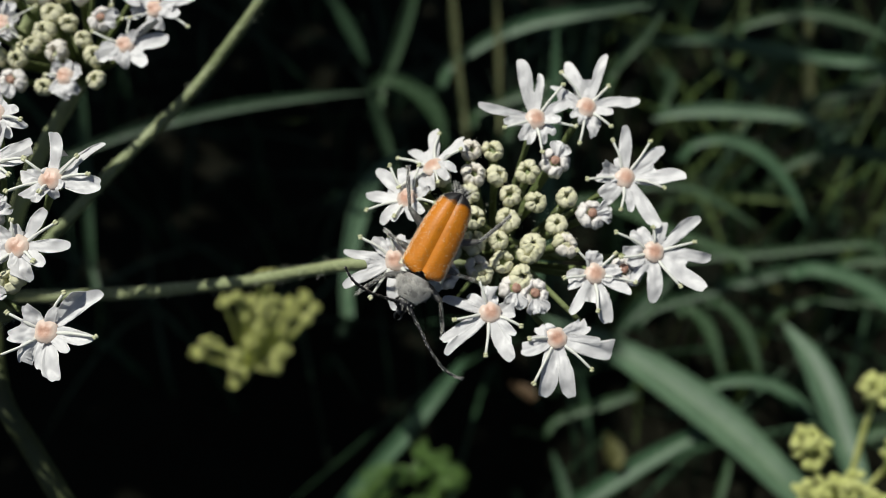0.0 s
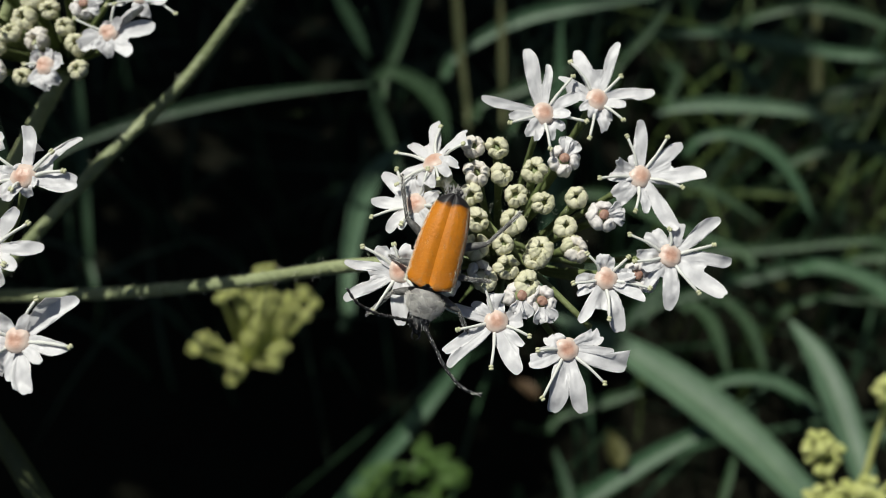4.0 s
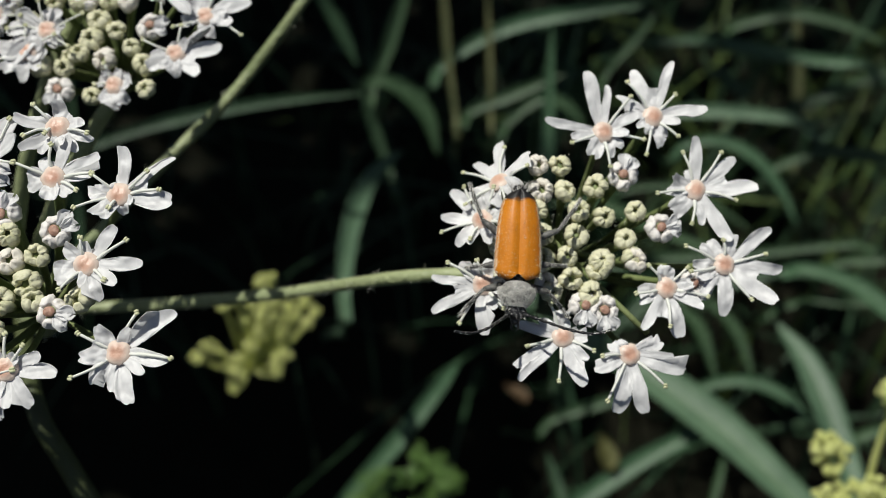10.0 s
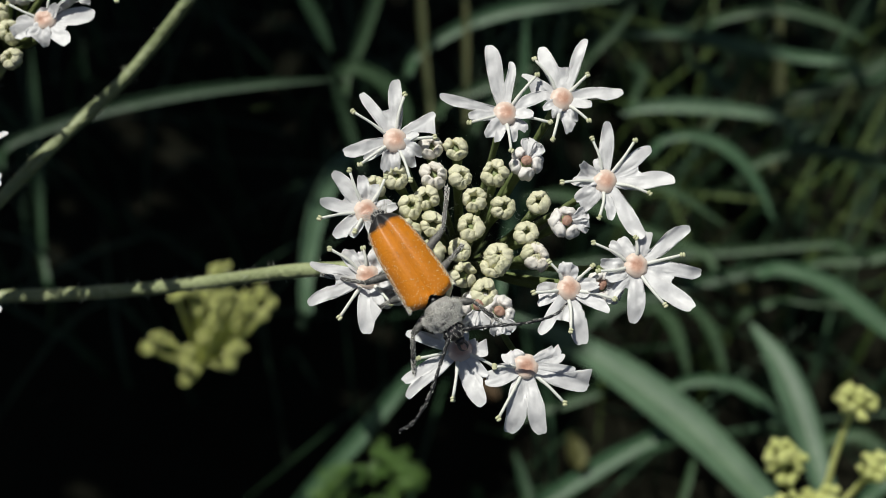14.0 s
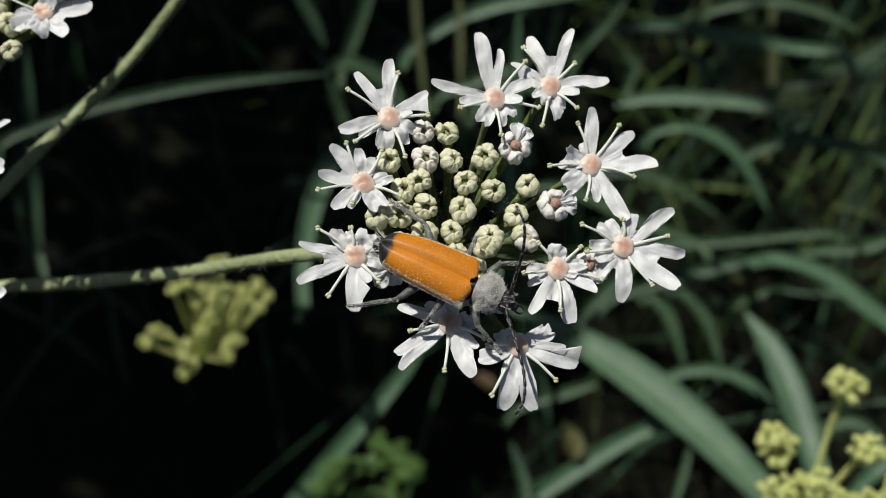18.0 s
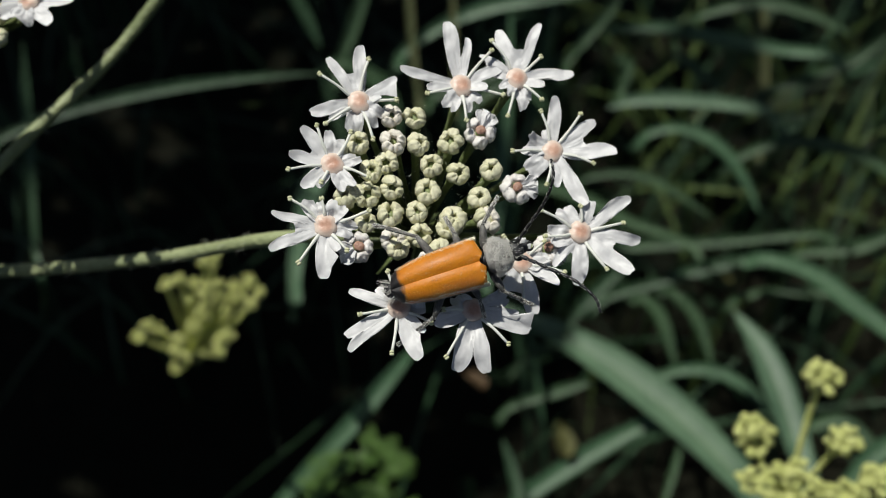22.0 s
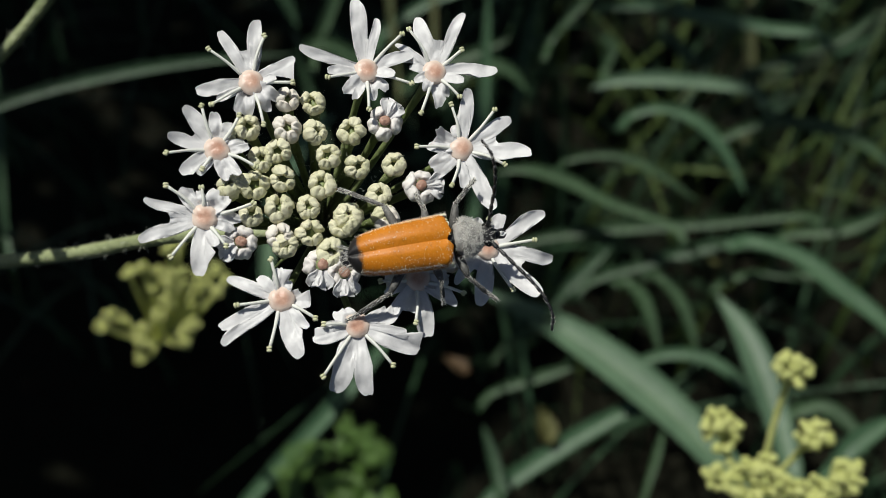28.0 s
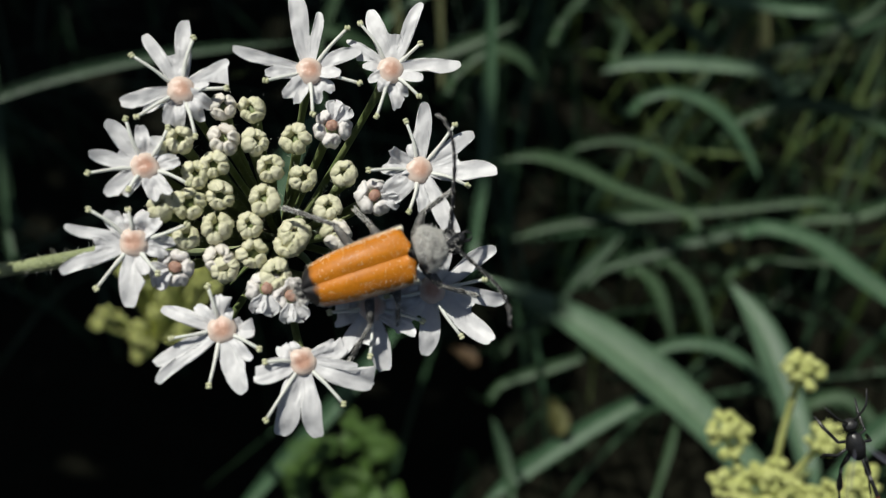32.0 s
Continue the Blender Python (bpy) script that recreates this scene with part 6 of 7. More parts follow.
# ---- an unseen hedge, added overhead to shade the meadow ----
def hedge(seed):
    rng = random.Random(seed)
    ob = holder("overhanging_hedge", (0, 1.83, 0), "unseen leafy hedge, added to shade the grass", "hedge")
    b = bmesh.new()
    tube(b, bend([(0.1, 0.1, 0), (0.0, 0.05, 0.7), (-0.1, -0.2, 1.3), (-0.15, -0.8, 1.55)], 14), [0.05 - 0.0028 * k for k in range(15)], 9)
    for k in range(14):
        a = rng.uniform(-1.2, 1.2)
        tube(b, bend([(-0.05, -0.1, 0.9 + 0.03 * k), (math.sin(a) * 0.5, -0.5, 1.25 + 0.02 * k), (math.sin(a) * 0.9, -0.5 - rng.random(), 1.3 + rng.uniform(0, 0.3))], 8), [0.016 - 0.0016 * i for i in range(9)], 6)
    part("branches", b, STEM, ob)
    verts, faces = [], []
    for k in range(7530):
        # The last leaves are clumped to throw dapples on the grass.
        if k >= 7400:
            x, y = rng.uniform(-0.41, 0.3), rng.uniform(-1.50, -1.18)
            if noise.noise(Vector((x * 9, y * 9, 28.5))) < 0.18:
                continue
        elif k < 5600:
            x, y = rng.uniform(-1.5, -0.37), rng.uniform(-1.5, 0.4)
            if x > -0.47 and rng.random() < 0.5 + 0.5 * noise.noise(Vector((x * 9, y * 9, 1))):
                continue
        else:
            x, y = rng.uniform(-0.41, 0.7), rng.uniform(-1.20, 0.4)
            if noise.noise(Vector((x * 5, y * 7, 4))) < 0.0 and y < -0.98:
                continue
        if (x < -1.15 or y > 0.0) and noise.noise(Vector((x * 3, y * 3, 7))) < rng.uniform(-0.3, 0.5):
            continue
        z = rng.uniform(1.1, 1.7)
        d = Vector((rng.gauss(0, 1), rng.gauss(0, 1), rng.gauss(0, 0.4))).normalized()
        s = d.cross(Vector((rng.gauss(0, 0.4), rng.gauss(0, 0.4), 1))).normalized()
        ln, w = rng.uniform(0.05, 0.09), rng.uniform(0.016, 0.028)
        i = len(verts)
        p = Vector((x, y, z))
        verts += [p, p + d * ln * 0.35 + s * w, p + d * ln * 0.75 + s * w * 0.7, p + d * ln, p + d * ln * 0.75 - s * w * 0.7, p + d * ln * 0.35 - s * w]
        faces += [(i, i + 1, i + 2, i + 3), (i, i + 3, i + 4, i + 5)]
    me = bpy.data.meshes.new("leaves")
    me.from_pydata([tuple(v) for v in verts], [], faces)
    me.materials.append(LEAF)
    tagged(part("leaves", me, None, ob, "many small green leaves"), kind="stuff")


hedge(8)


# ---- what moves ----
UMBEL_SWAY = [
    (0, (0.01456, 0.00952, 0.62187), (0.13, -0.29, 0.28)),
    (0.5, (0.0145, 0.0093, 0.62206), (0.06, -0.61, 0.34)),
    (1, (0.01449, 0.00918, 0.62221), (0.12, -0.67, 0.3)),
    (1.5, (0.01452, 0.00949, 0.6219), (0.26, -0.45, 0.25)),
    (2, (0.01444, 0.00908, 0.62234), (-0.55, -0.83, -0.34)),
    (2.5, (0.01455, 0.00989, 0.62155), (-0.2, -0.11, -0.05)),
    (3, (0.01447, 0.00924, 0.62215), (0.61, -0.62, -0.02)),
    (3.5, (0.01448, 0.00914, 0.62225), (0.38, -0.56, 0.15)),
    (5.5, (0.01439, 0.00907, 0.62228), (1.94, -2.94, -1.28)),
    (6, (0.01433, 0.00888, 0.62249), (1.55, -3.14, -1.72)),
    (6.5, (0.01437, 0.00881, 0.62255), (1.6, -3.01, -1.56)),
    (7, (0.01444, 0.0092, 0.62209), (1.74, -3.04, -1.03)),
    (7.5, (0.01444, 0.00906, 0.62228), (1.91, -2.88, -0.58)),
    (8, (0.01443, 0.0094, 0.62195), (1.65, -2.62, -0.74)),
    (8.5, (0.01444, 0.00972, 0.62161), (2.69, -2.65, -0.79)),
    (9, (0.01451, 0.00996, 0.62126), (3.59, -2.96, -0.94)),
    (9.5, (0.01444, 0.00983, 0.62138), (3.84, -3.39, -1.32)),
    (10, (0.01455, 0.01014, 0.62105), (3.46, -3.4, -1.57)),
    (10.5, (0.01441, 0.0096, 0.62164), (2.7, -3.04, -1.69)),
    (11, (0.01424, 0.00885, 0.62247), (2.71, -3.4, -1.94)),
    (11.5, (0.01436, 0.00924, 0.62204), (2.84, -2.6, -1.06)),
    (12, (0.01437, 0.00946, 0.62186), (1.73, -3.04, -2.17)),
    (12.5, (0.01436, 0.00935, 0.62203), (1.22, -2.29, -2.01)),
    (13, (0.0144, 0.00949, 0.6219), (0.86, -2.24, -1.56)),
    (13.5, (0.0144, 0.00926, 0.62212), (0.83, -1.76, -1.32)),
    (14, (0.01439, 0.00922, 0.6222), (0.72, -2.44, -1.43)),
    (14.5, (0.01438, 0.00936, 0.62202), (2.1, -3.3, -1.92)),
    (16.5, (0.01448, 0.00935, 0.62208), (0.52, -2.02, 0.14)),
    (17, (0.01441, 0.00918, 0.62222), (0.13, -0.53, 0.18)),
    (17.5, (0.01442, 0.00923, 0.62217), (-0.17, -0.72, -0.15)),
    (18, (0.01443, 0.00922, 0.62219), (-0.23, -0.38, -0.05)),
    (18.5, (0.01444, 0.00922, 0.62214), (0.04, -0.05, -0.01)),
    (19, (0.01443, 0.00935, 0.622), (0.23, 0.02, -0.21)),
    (19.5, (0.01443, 0.00921, 0.62213), (0.22, 0.15, 0.07)),
    (20, (0.01445, 0.00906, 0.62228), (-0.08, 0.26, 0.23)),
    (20.5, (0.01435, 0.00915, 0.62211), (0.46, 0.32, -0.95)),
    (21, (0.01439, 0.00924, 0.62201), (0.32, 0.25, -0.28)),
    (21.5, (0.01439, 0.00933, 0.62191), (0.26, 0.07, -0.46)),
    (22, (0.01437, 0.00916, 0.62207), (0.23, 0.25, -0.7)),
    (22.5, (0.01433, 0.00928, 0.62192), (-0.02, 0.6, -1.16)),
    (23, (0.01431, 0.00875, 0.62244), (0.27, 0.59, -1.13)),
    (23.5, (0.01441, 0.00919, 0.62205), (0.4, 0.32, -0.34)),
    (24, (0.01437, 0.00955, 0.62166), (-0.04, 0.52, -0.63)),
    (24.5, (0.01437, 0.00967, 0.62153), (0.3, 0.43, -0.51)),
    (25, (0.0144, 0.0092, 0.62206), (0.38, 0.41, -0.15)),
    (25.5, (0.01436, 0.00947, 0.62169), (0.21, 0.68, -0.74)),
    (27.5, (0.01426, 0.00924, 0.62165), (0.37, 4.42, -1.53)),
    (28, (0.01422, 0.00927, 0.62161), (0.47, 3.54, -2.37)),
    (28.5, (0.01416, 0.00948, 0.62137), (0.75, 4.31, -2.22)),
    (29, (0.01423, 0.00949, 0.62138), (0.39, 4.15, -1.93)),
    (29.5, (0.01393, 0.01042, 0.62031), (1.38, 6.04, -1.69)),
    (30, (0.0142, 0.01044, 0.62072), (1.33, 0.63, -2.04)),
    (30.5, (0.01425, 0.01, 0.62115), (0.9, 0.35, -2.25)),
    (31, (0.01419, 0.0102, 0.6209), (0.98, 0.61, -1.84)),
    (31.5, (0.01431, 0.00973, 0.62137), (0.54, 0.88, -2.12)),
    (32, (0.01423, 0.00983, 0.6212), (1.54, 2.11, -1.51)),
]

BEETLE_ROWS = [
    (0, (0.00334, 0.00381, 0.62387), (-0.422, -0.741, -0.522), (0.114, -0.615, 0.781)),
    (0.5, (0.00359, 0.00346, 0.62395), (-0.268, -0.771, -0.578), (0.082, -0.616, 0.783)),
    (1, (0.00286, 0.0036, 0.62436), (-0.352, -0.766, -0.537), (0.059, -0.591, 0.805)),
    (1.5, (0.00349, 0.00344, 0.62428), (-0.288, -0.766, -0.575), (0.039, -0.61, 0.792)),
    (2, (0.00322, 0.0037, 0.62448), (-0.368, -0.754, -0.544), (0.032, -0.595, 0.803)),
    (2.5, (0.00378, 0.00346, 0.62412), (-0.304, -0.753, -0.584), (-0.014, -0.609, 0.793)),
    (3, (0.00349, 0.00355, 0.62411), (-0.431, -0.694, -0.577), (-0.058, -0.617, 0.785)),
    (3.5, (0.00361, 0.00346, 0.62406), (-0.249, -0.757, -0.604), (-0.039, -0.616, 0.787)),
    (5.5, (0.00337, 0.00283, 0.62347), (-0.247, -0.794, -0.556), (0.045, -0.583, 0.812)),
    (6, (0.00365, 0.0032, 0.62365), (-0.405, -0.775, -0.485), (0.071, -0.555, 0.829)),
    (6.5, (0.00363, 0.00336, 0.62341), (-0.152, -0.821, -0.55), (-0.078, -0.545, 0.835)),
    (7, (0.00389, 0.00442, 0.62384), (-0.715, -0.535, -0.45), (-0.191, -0.469, 0.862)),
    (7.5, (0.00351, 0.00454, 0.62385), (-0.674, -0.617, -0.406), (-0.047, -0.513, 0.857)),
    (8, (0.00323, 0.00507, 0.62414), (-0.784, -0.56, -0.268), (0.101, -0.542, 0.834)),
    (8.5, (0.00254, 0.00465, 0.62328), (-0.701, -0.607, -0.374), (0.039, -0.557, 0.83)),
    (9, (0.00263, 0.0055, 0.62317), (-0.575, -0.707, -0.412), (0.032, -0.523, 0.852)),
    (9.5, (0.00306, 0.00522, 0.62269), (-0.333, -0.794, -0.509), (0.023, -0.546, 0.837)),
    (10, (0.00405, 0.00604, 0.62295), (-0.006, -0.856, -0.517), (0.036, -0.517, 0.855)),
    (10.5, (0.00452, 0.00567, 0.62404), (-0.004, -0.829, -0.559), (0.015, -0.559, 0.829)),
    (11, (0.00337, 0.00361, 0.62368), (0.281, -0.76, -0.586), (-0.006, -0.612, 0.791)),
    (11.5, (0.00414, 0.00354, 0.62308), (0.464, -0.684, -0.563), (-0.067, -0.661, 0.748)),
    (12, (0.00528, 0.00437, 0.62312), (0.591, -0.613, -0.525), (-0.123, -0.711, 0.692)),
    (12.5, (0.00563, 0.00408, 0.62306), (0.528, -0.668, -0.525), (-0.088, -0.658, 0.748)),
    (13, (0.00524, 0.00395, 0.62299), (0.415, -0.752, -0.512), (-0.064, -0.585, 0.808)),
    (13.5, (0.00581, 0.00373, 0.6232), (0.509, -0.722, -0.469), (-0.04, -0.564, 0.825)),
    (14, (0.00495, 0.00321, 0.62303), (0.592, -0.72, -0.361), (-0.055, -0.483, 0.874)),
    (14.5, (0.00434, 0.00259, 0.62208), (0.426, -0.808, -0.408), (-0.003, -0.452, 0.892)),
    (16.5, (0.00437, 0.00085, 0.62172), (0.52, -0.786, -0.333), (-0.187, -0.485, 0.854)),
    (17, (0.00588, 0.00128, 0.62277), (0.817, -0.472, -0.333), (0.115, -0.432, 0.895)),
    (17.5, (0.00677, 0.00091, 0.62252), (0.699, -0.614, -0.367), (0.102, -0.422, 0.901)),
    (18, (0.00735, 0.00153, 0.62291), (0.927, -0.32, -0.197), (0.061, -0.388, 0.919)),
    (18.5, (0.00823, 0.00054, 0.62207), (0.839, -0.45, -0.305), (0.063, -0.477, 0.876)),
    (19, (0.00882, 0.00025, 0.62161), (0.798, -0.5, -0.336), (0.017, -0.538, 0.843)),
    (19.5, (0.00877, 0.00029, 0.62194), (0.756, -0.53, -0.383), (0.063, -0.524, 0.849)),
    (20, (0.00894, 0.00011, 0.62221), (0.938, -0.224, -0.265), (0.116, -0.517, 0.848)),
    (20.5, (0.01042, -0.00065, 0.62096), (0.794, -0.482, -0.371), (0.063, -0.541, 0.839)),
    (21, (0.01045, 0.00004, 0.6211), (0.958, 0.264, 0.11), (0.068, -0.583, 0.81)),
    (21.5, (0.01058, 0.00011, 0.621), (0.955, 0.258, 0.149), (0.032, -0.585, 0.811)),
    (22, (0.01091, 0.00062, 0.62139), (0.936, 0.294, 0.194), (0.014, -0.581, 0.814)),
    (22.5, (0.01127, 0.00064, 0.62162), (0.961, 0.206, 0.185), (-0.036, -0.57, 0.821)),
    (23, (0.0112, 0.00053, 0.62194), (0.926, 0.289, 0.245), (-0.049, -0.549, 0.834)),
    (23.5, (0.01181, 0.00078, 0.62153), (0.996, 0.072, 0.045), (0.003, -0.551, 0.835)),
    (24, (0.01185, 0.00104, 0.62118), (0.994, 0.109, 0.001), (0.06, -0.551, 0.832)),
    (24.5, (0.0129, 0.00123, 0.62149), (0.998, 0.062, -0.023), (0.051, -0.503, 0.863)),
    (25, (0.01271, 0.00048, 0.62125), (0.997, 0.009, -0.072), (0.068, -0.451, 0.89)),
    (25.5, (0.01322, 0.001, 0.62117), (0.934, 0.336, 0.12), (0.05, -0.458, 0.888)),
    (27.5, (0.01587, 0.00322, 0.62152), (0.972, 0.209, 0.103), (0.01, -0.477, 0.879)),
    (28, (0.01564, 0.00342, 0.6214), (0.973, 0.227, 0.042), (0.074, -0.481, 0.873)),
    (28.5, (0.01557, 0.00359, 0.62113), (0.981, 0.184, 0.069), (0.035, -0.51, 0.859)),
    (29, (0.01576, 0.00372, 0.62099), (0.979, 0.184, 0.09), (0.023, -0.534, 0.845)),
    (29.5, (0.01617, 0.00436, 0.62082), (0.959, 0.221, 0.175), (-0.034, -0.525, 0.85)),
    (30, (0.01559, 0.00387, 0.61989), (0.982, 0.1, 0.163), (-0.089, -0.514, 0.853)),
    (30.5, (0.01556, 0.00484, 0.62068), (0.947, 0.272, 0.171), (-0.067, -0.354, 0.933)),
    (31, (0.01552, 0.00511, 0.62102), (0.901, 0.409, 0.145), (-0.071, -0.191, 0.979)),
    (31.5, (0.01594, 0.00436, 0.62065), (0.969, 0.228, 0.093), (0.004, -0.392, 0.92)),
    (32, (0.01626, 0.00409, 0.6208), (0.934, 0.33, 0.136), (0.085, -0.575, 0.813)),
]

LEFT_ANTENNA_ROWS = [
    (0, (-0.782, 0.398, 0.479)),
    (1, (-0.736, 0.201, 0.646)),
    (2, (-0.9, 0.331, 0.282)),
    (3, (-0.731, 0.456, 0.508)),
    (6, (-0.748, 0.4, 0.53)),
    (7, (-0.938, 0.3, -0.174)),
    (8, (-0.725, 0.609, 0.322)),
    (9, (-0.981, -0.153, 0.121)),
    (10, (-0.859, 0.173, 0.482)),
    (11, (-0.856, 0.503, 0.116)),
    (12, (-0.929, 0.37, -0.021)),
    (13, (-0.878, 0.477, 0.045)),
    (14, (-0.93, 0.356, 0.092)),
    (17, (-0.675, 0.624, 0.395)),
    (18, (-0.563, -0.277, 0.779)),
    (19, (-0.533, 0.321, 0.783)),
    (20, (-0.719, -0.372, 0.587)),
    (21, (-0.683, 0.424, 0.595)),
    (22, (-0.629, 0.52, 0.578)),
    (23, (-0.726, 0.203, 0.657)),
    (24, (-0.12, 0.867, 0.483)),
    (25, (-0.374, 0.638, 0.673)),
    (28, (-0.642, -0.016, 0.766)),
    (29, (-0.658, 0.093, 0.747)),
    (30, (-0.666, -0.117, 0.736)),
    (31, (-0.366, -0.322, 0.873)),
    (32, (-0.967, 0.207, 0.151)),
]

RIGHT_ANTENNA_ROWS = [
    (0, (0.653, -0.059, 0.755)),
    (1, (0.553, 0.154, 0.819)),
    (2, (0.524, 0.23, 0.82)),
    (3, (0.59, -0.181, 0.787)),
    (6, (0.581, -0.103, 0.807)),
    (7, (0.725, -0.29, 0.624)),
    (8, (0.882, -0.25, 0.399)),
    (9, (0.616, 0.38, 0.69)),
    (10, (0.59, 0.279, 0.757)),
    (11, (0.703, 0.283, 0.652)),
    (12, (0.563, -0.053, 0.825)),
    (13, (0.889, 0.169, 0.426)),
    (14, (0.819, 0.494, 0.293)),
    (17, (0.643, 0.559, 0.524)),
    (18, (0.866, 0.501, -0.007)),
    (19, (0.653, 0.366, 0.663)),
    (20, (0.426, 0.894, 0.138)),
    (21, (0.711, 0.199, 0.675)),
    (22, (0.761, 0.55, 0.344)),
    (23, (0.547, 0.656, 0.521)),
    (24, (0.999, 0.006, 0.04)),
    (25, (0.997, 0.034, -0.072)),
    (28, (0.908, 0.417, 0.033)),
    (29, (0.905, 0.408, 0.123)),
    (30, (0.87, 0.488, -0.067)),
    (31, (0.915, 0.213, -0.342)),
    (32, (0.709, 0.163, 0.686)),
]



def glide(thing, rows, lean=0):
    """A floret that is pushed about; lean: degrees by which the beetle's weight tips it outwards before it springs back."""
    turn = thing.matrix_basis.to_3x3().to_4x4()
    tipped = turn @ pose(0, 0, 0, -lean)
    rest = [(t, Matrix.Translation(p) @ (tipped if lean and t < 13.4 else turn)) for t, p in rows]
    home = thing.matrix_basis.copy()
    if rest[-1][0] < 31:
        rest += [(rest[-1][0] + 0.7, home), (32.0, home)]
    elif rest[-1][0] < 32:
        rest.append((32.0, rest[-1][1]))
    walk(thing, rest)


def feel(thing, rows):
    walk(thing, [(t, basis(thing.location.copy(), way, (0, -0.3, 1))) for t, way in rows])


def motions():
    walk(umbellet, [(t, pose(*p, *a)) for t, p, a in UMBEL_SWAY])
    glide(bloom_a, [
        (0, (-0.01178, 0.00182, 0.00313)),
        (1, (-0.01164, 0.00212, 0.00325)),
        (2, (-0.01139, 0.00202, 0.00315)),
        (3, (-0.01182, 0.00206, 0.00325)),
        (6, (-0.01148, 0.00198, 0.00315)),
        (7, (-0.01186, 0.00206, 0.00326)),
        (8, (-0.01157, 0.00194, 0.00315)),
        (9, (-0.01192, 0.00246, 0.00347)),
        (10, (-0.01191, 0.00195, 0.00322)),
        (11, (-0.01108, 0.00221, 0.00319)),
        (12, (-0.01161, 0.00152, 0.00295)),
        (13, (-0.01137, 0.0021, 0.00319)),
        (13.5, (-0.01165, 0.00182, 0.0031)),
    ], 48)
    glide(bloom_c, [
        (0, (0.0012, 0.00873, 0.00405)),
        (9, (0.00106, 0.00887, 0.00415)),
        (19, (0.00121, 0.0087, 0.00404)),
        (21, (0.00139, 0.00855, 0.00393)),
        (22, (0.00132, 0.0085, 0.00392)),
        (23, (0.00139, 0.00842, 0.00386)),
        (24, (0.00158, 0.00851, 0.00387)),
        (25, (0.00162, 0.00849, 0.00385)),
        (28, (0.00181, 0.0082, 0.00368)),
        (29, (0.00202, 0.00824, 0.00366)),
        (30, (0.00216, 0.0079, 0.00346)),
        (31, (0.00213, 0.00806, 0.00355)),
        (32, (0.00217, 0.00821, 0.00361)),
    ])
    glide(bloom_d, [
        (0, (0.00463, 0.00347, 0.00082)),
        (9, (0.00474, 0.0035, 0.00082)),
        (19, (0.00455, 0.00345, 0.00083)),
        (20, (0.00462, 0.00354, 0.00086)),
        (22, (0.00457, 0.00344, 0.00082)),
        (25, (0.00459, 0.00333, 0.00076)),
        (28, (0.00451, 0.00338, 0.0008)),
        (29, (0.00451, 0.00332, 0.00077)),
        (30, (0.0046, 0.00312, 0.00065)),
        (31, (0.00465, 0.00304, 0.00061)),
        (32, (0.0047, 0.00235, 0.00026)),
    ])
    glide(bloom_e, [
        (0, (0.0071, -0.00217, -0.00241)),
        (6, (0.00711, -0.00208, -0.00237)),
        (9, (0.00709, -0.00208, -0.00236)),
        (13, (0.00711, -0.00213, -0.00239)),
        (16.5, (0.00713, -0.00211, -0.00239)),
        (19, (0.00715, -0.00218, -0.00243)),
        (20, (0.00711, -0.00219, -0.00242)),
        (21, (0.00707, -0.0023, -0.00247)),
        (22, (0.00708, -0.00233, -0.00249)),
        (23, (0.00719, -0.00232, -0.0025)),
        (24, (0.00718, -0.00242, -0.00255)),
        (25, (0.007, -0.00252, -0.00256)),
        (28, (0.00718, -0.00294, -0.0028)),
        (29, (0.00752, -0.0029, -0.00285)),
        (30, (0.00689, -0.00423, -0.00338)),
        (31, (0.0061, -0.00463, -0.00343)),
        (32, (0.00617, -0.00486, -0.00355)),
    ])
    glide(bloom_f, [
        (0, (-0.00111, -0.0099, -0.00465)),
        (1, (-0.00107, -0.00984, -0.00462)),
        (2, (-0.00086, -0.00988, -0.00468)),
        (3, (-0.00098, -0.0099, -0.00467)),
        (6, (-0.00086, -0.00973, -0.0046)),
        (7, (-0.0009, -0.00979, -0.00463)),
        (8, (-0.00087, -0.00985, -0.00466)),
        (9, (-0.00091, -0.00991, -0.00468)),
        (10, (-0.00091, -0.0098, -0.00463)),
        (11, (-0.00092, -0.00951, -0.00449)),
        (12, (-0.00096, -0.01, -0.00472)),
        (13, (-0.00104, -0.0099, -0.00466)),
        (14, (-0.00082, -0.01009, -0.00479)),
        (14.5, (-0.00079, -0.00996, -0.00473)),
        (16.5, (-0.00102, -0.01018, -0.0048)),
        (17, (-0.00122, -0.00997, -0.00466)),
        (18, (-0.00087, -0.01015, -0.00481)),
        (19, (-0.00124, -0.01038, -0.00485)),
        (20, (-0.00191, -0.01015, -0.00461)),
        (21, (-0.0016, -0.01024, -0.00472)),
        (22, (-0.00124, -0.00938, -0.00436)),
        (23, (-0.00134, -0.00961, -0.00446)),
        (24, (-0.00166, -0.00987, -0.00452)),
        (25, (-0.00171, -0.00998, -0.00457)),
        (28, (-0.00157, -0.00995, -0.00458)),
        (29, (-0.00163, -0.00996, -0.00457)),
        (30, (-0.002, -0.01039, -0.00471)),
        (31, (-0.00177, -0.01037, -0.00475)),
        (32, (-0.00176, -0.01037, -0.00475)),
    ])
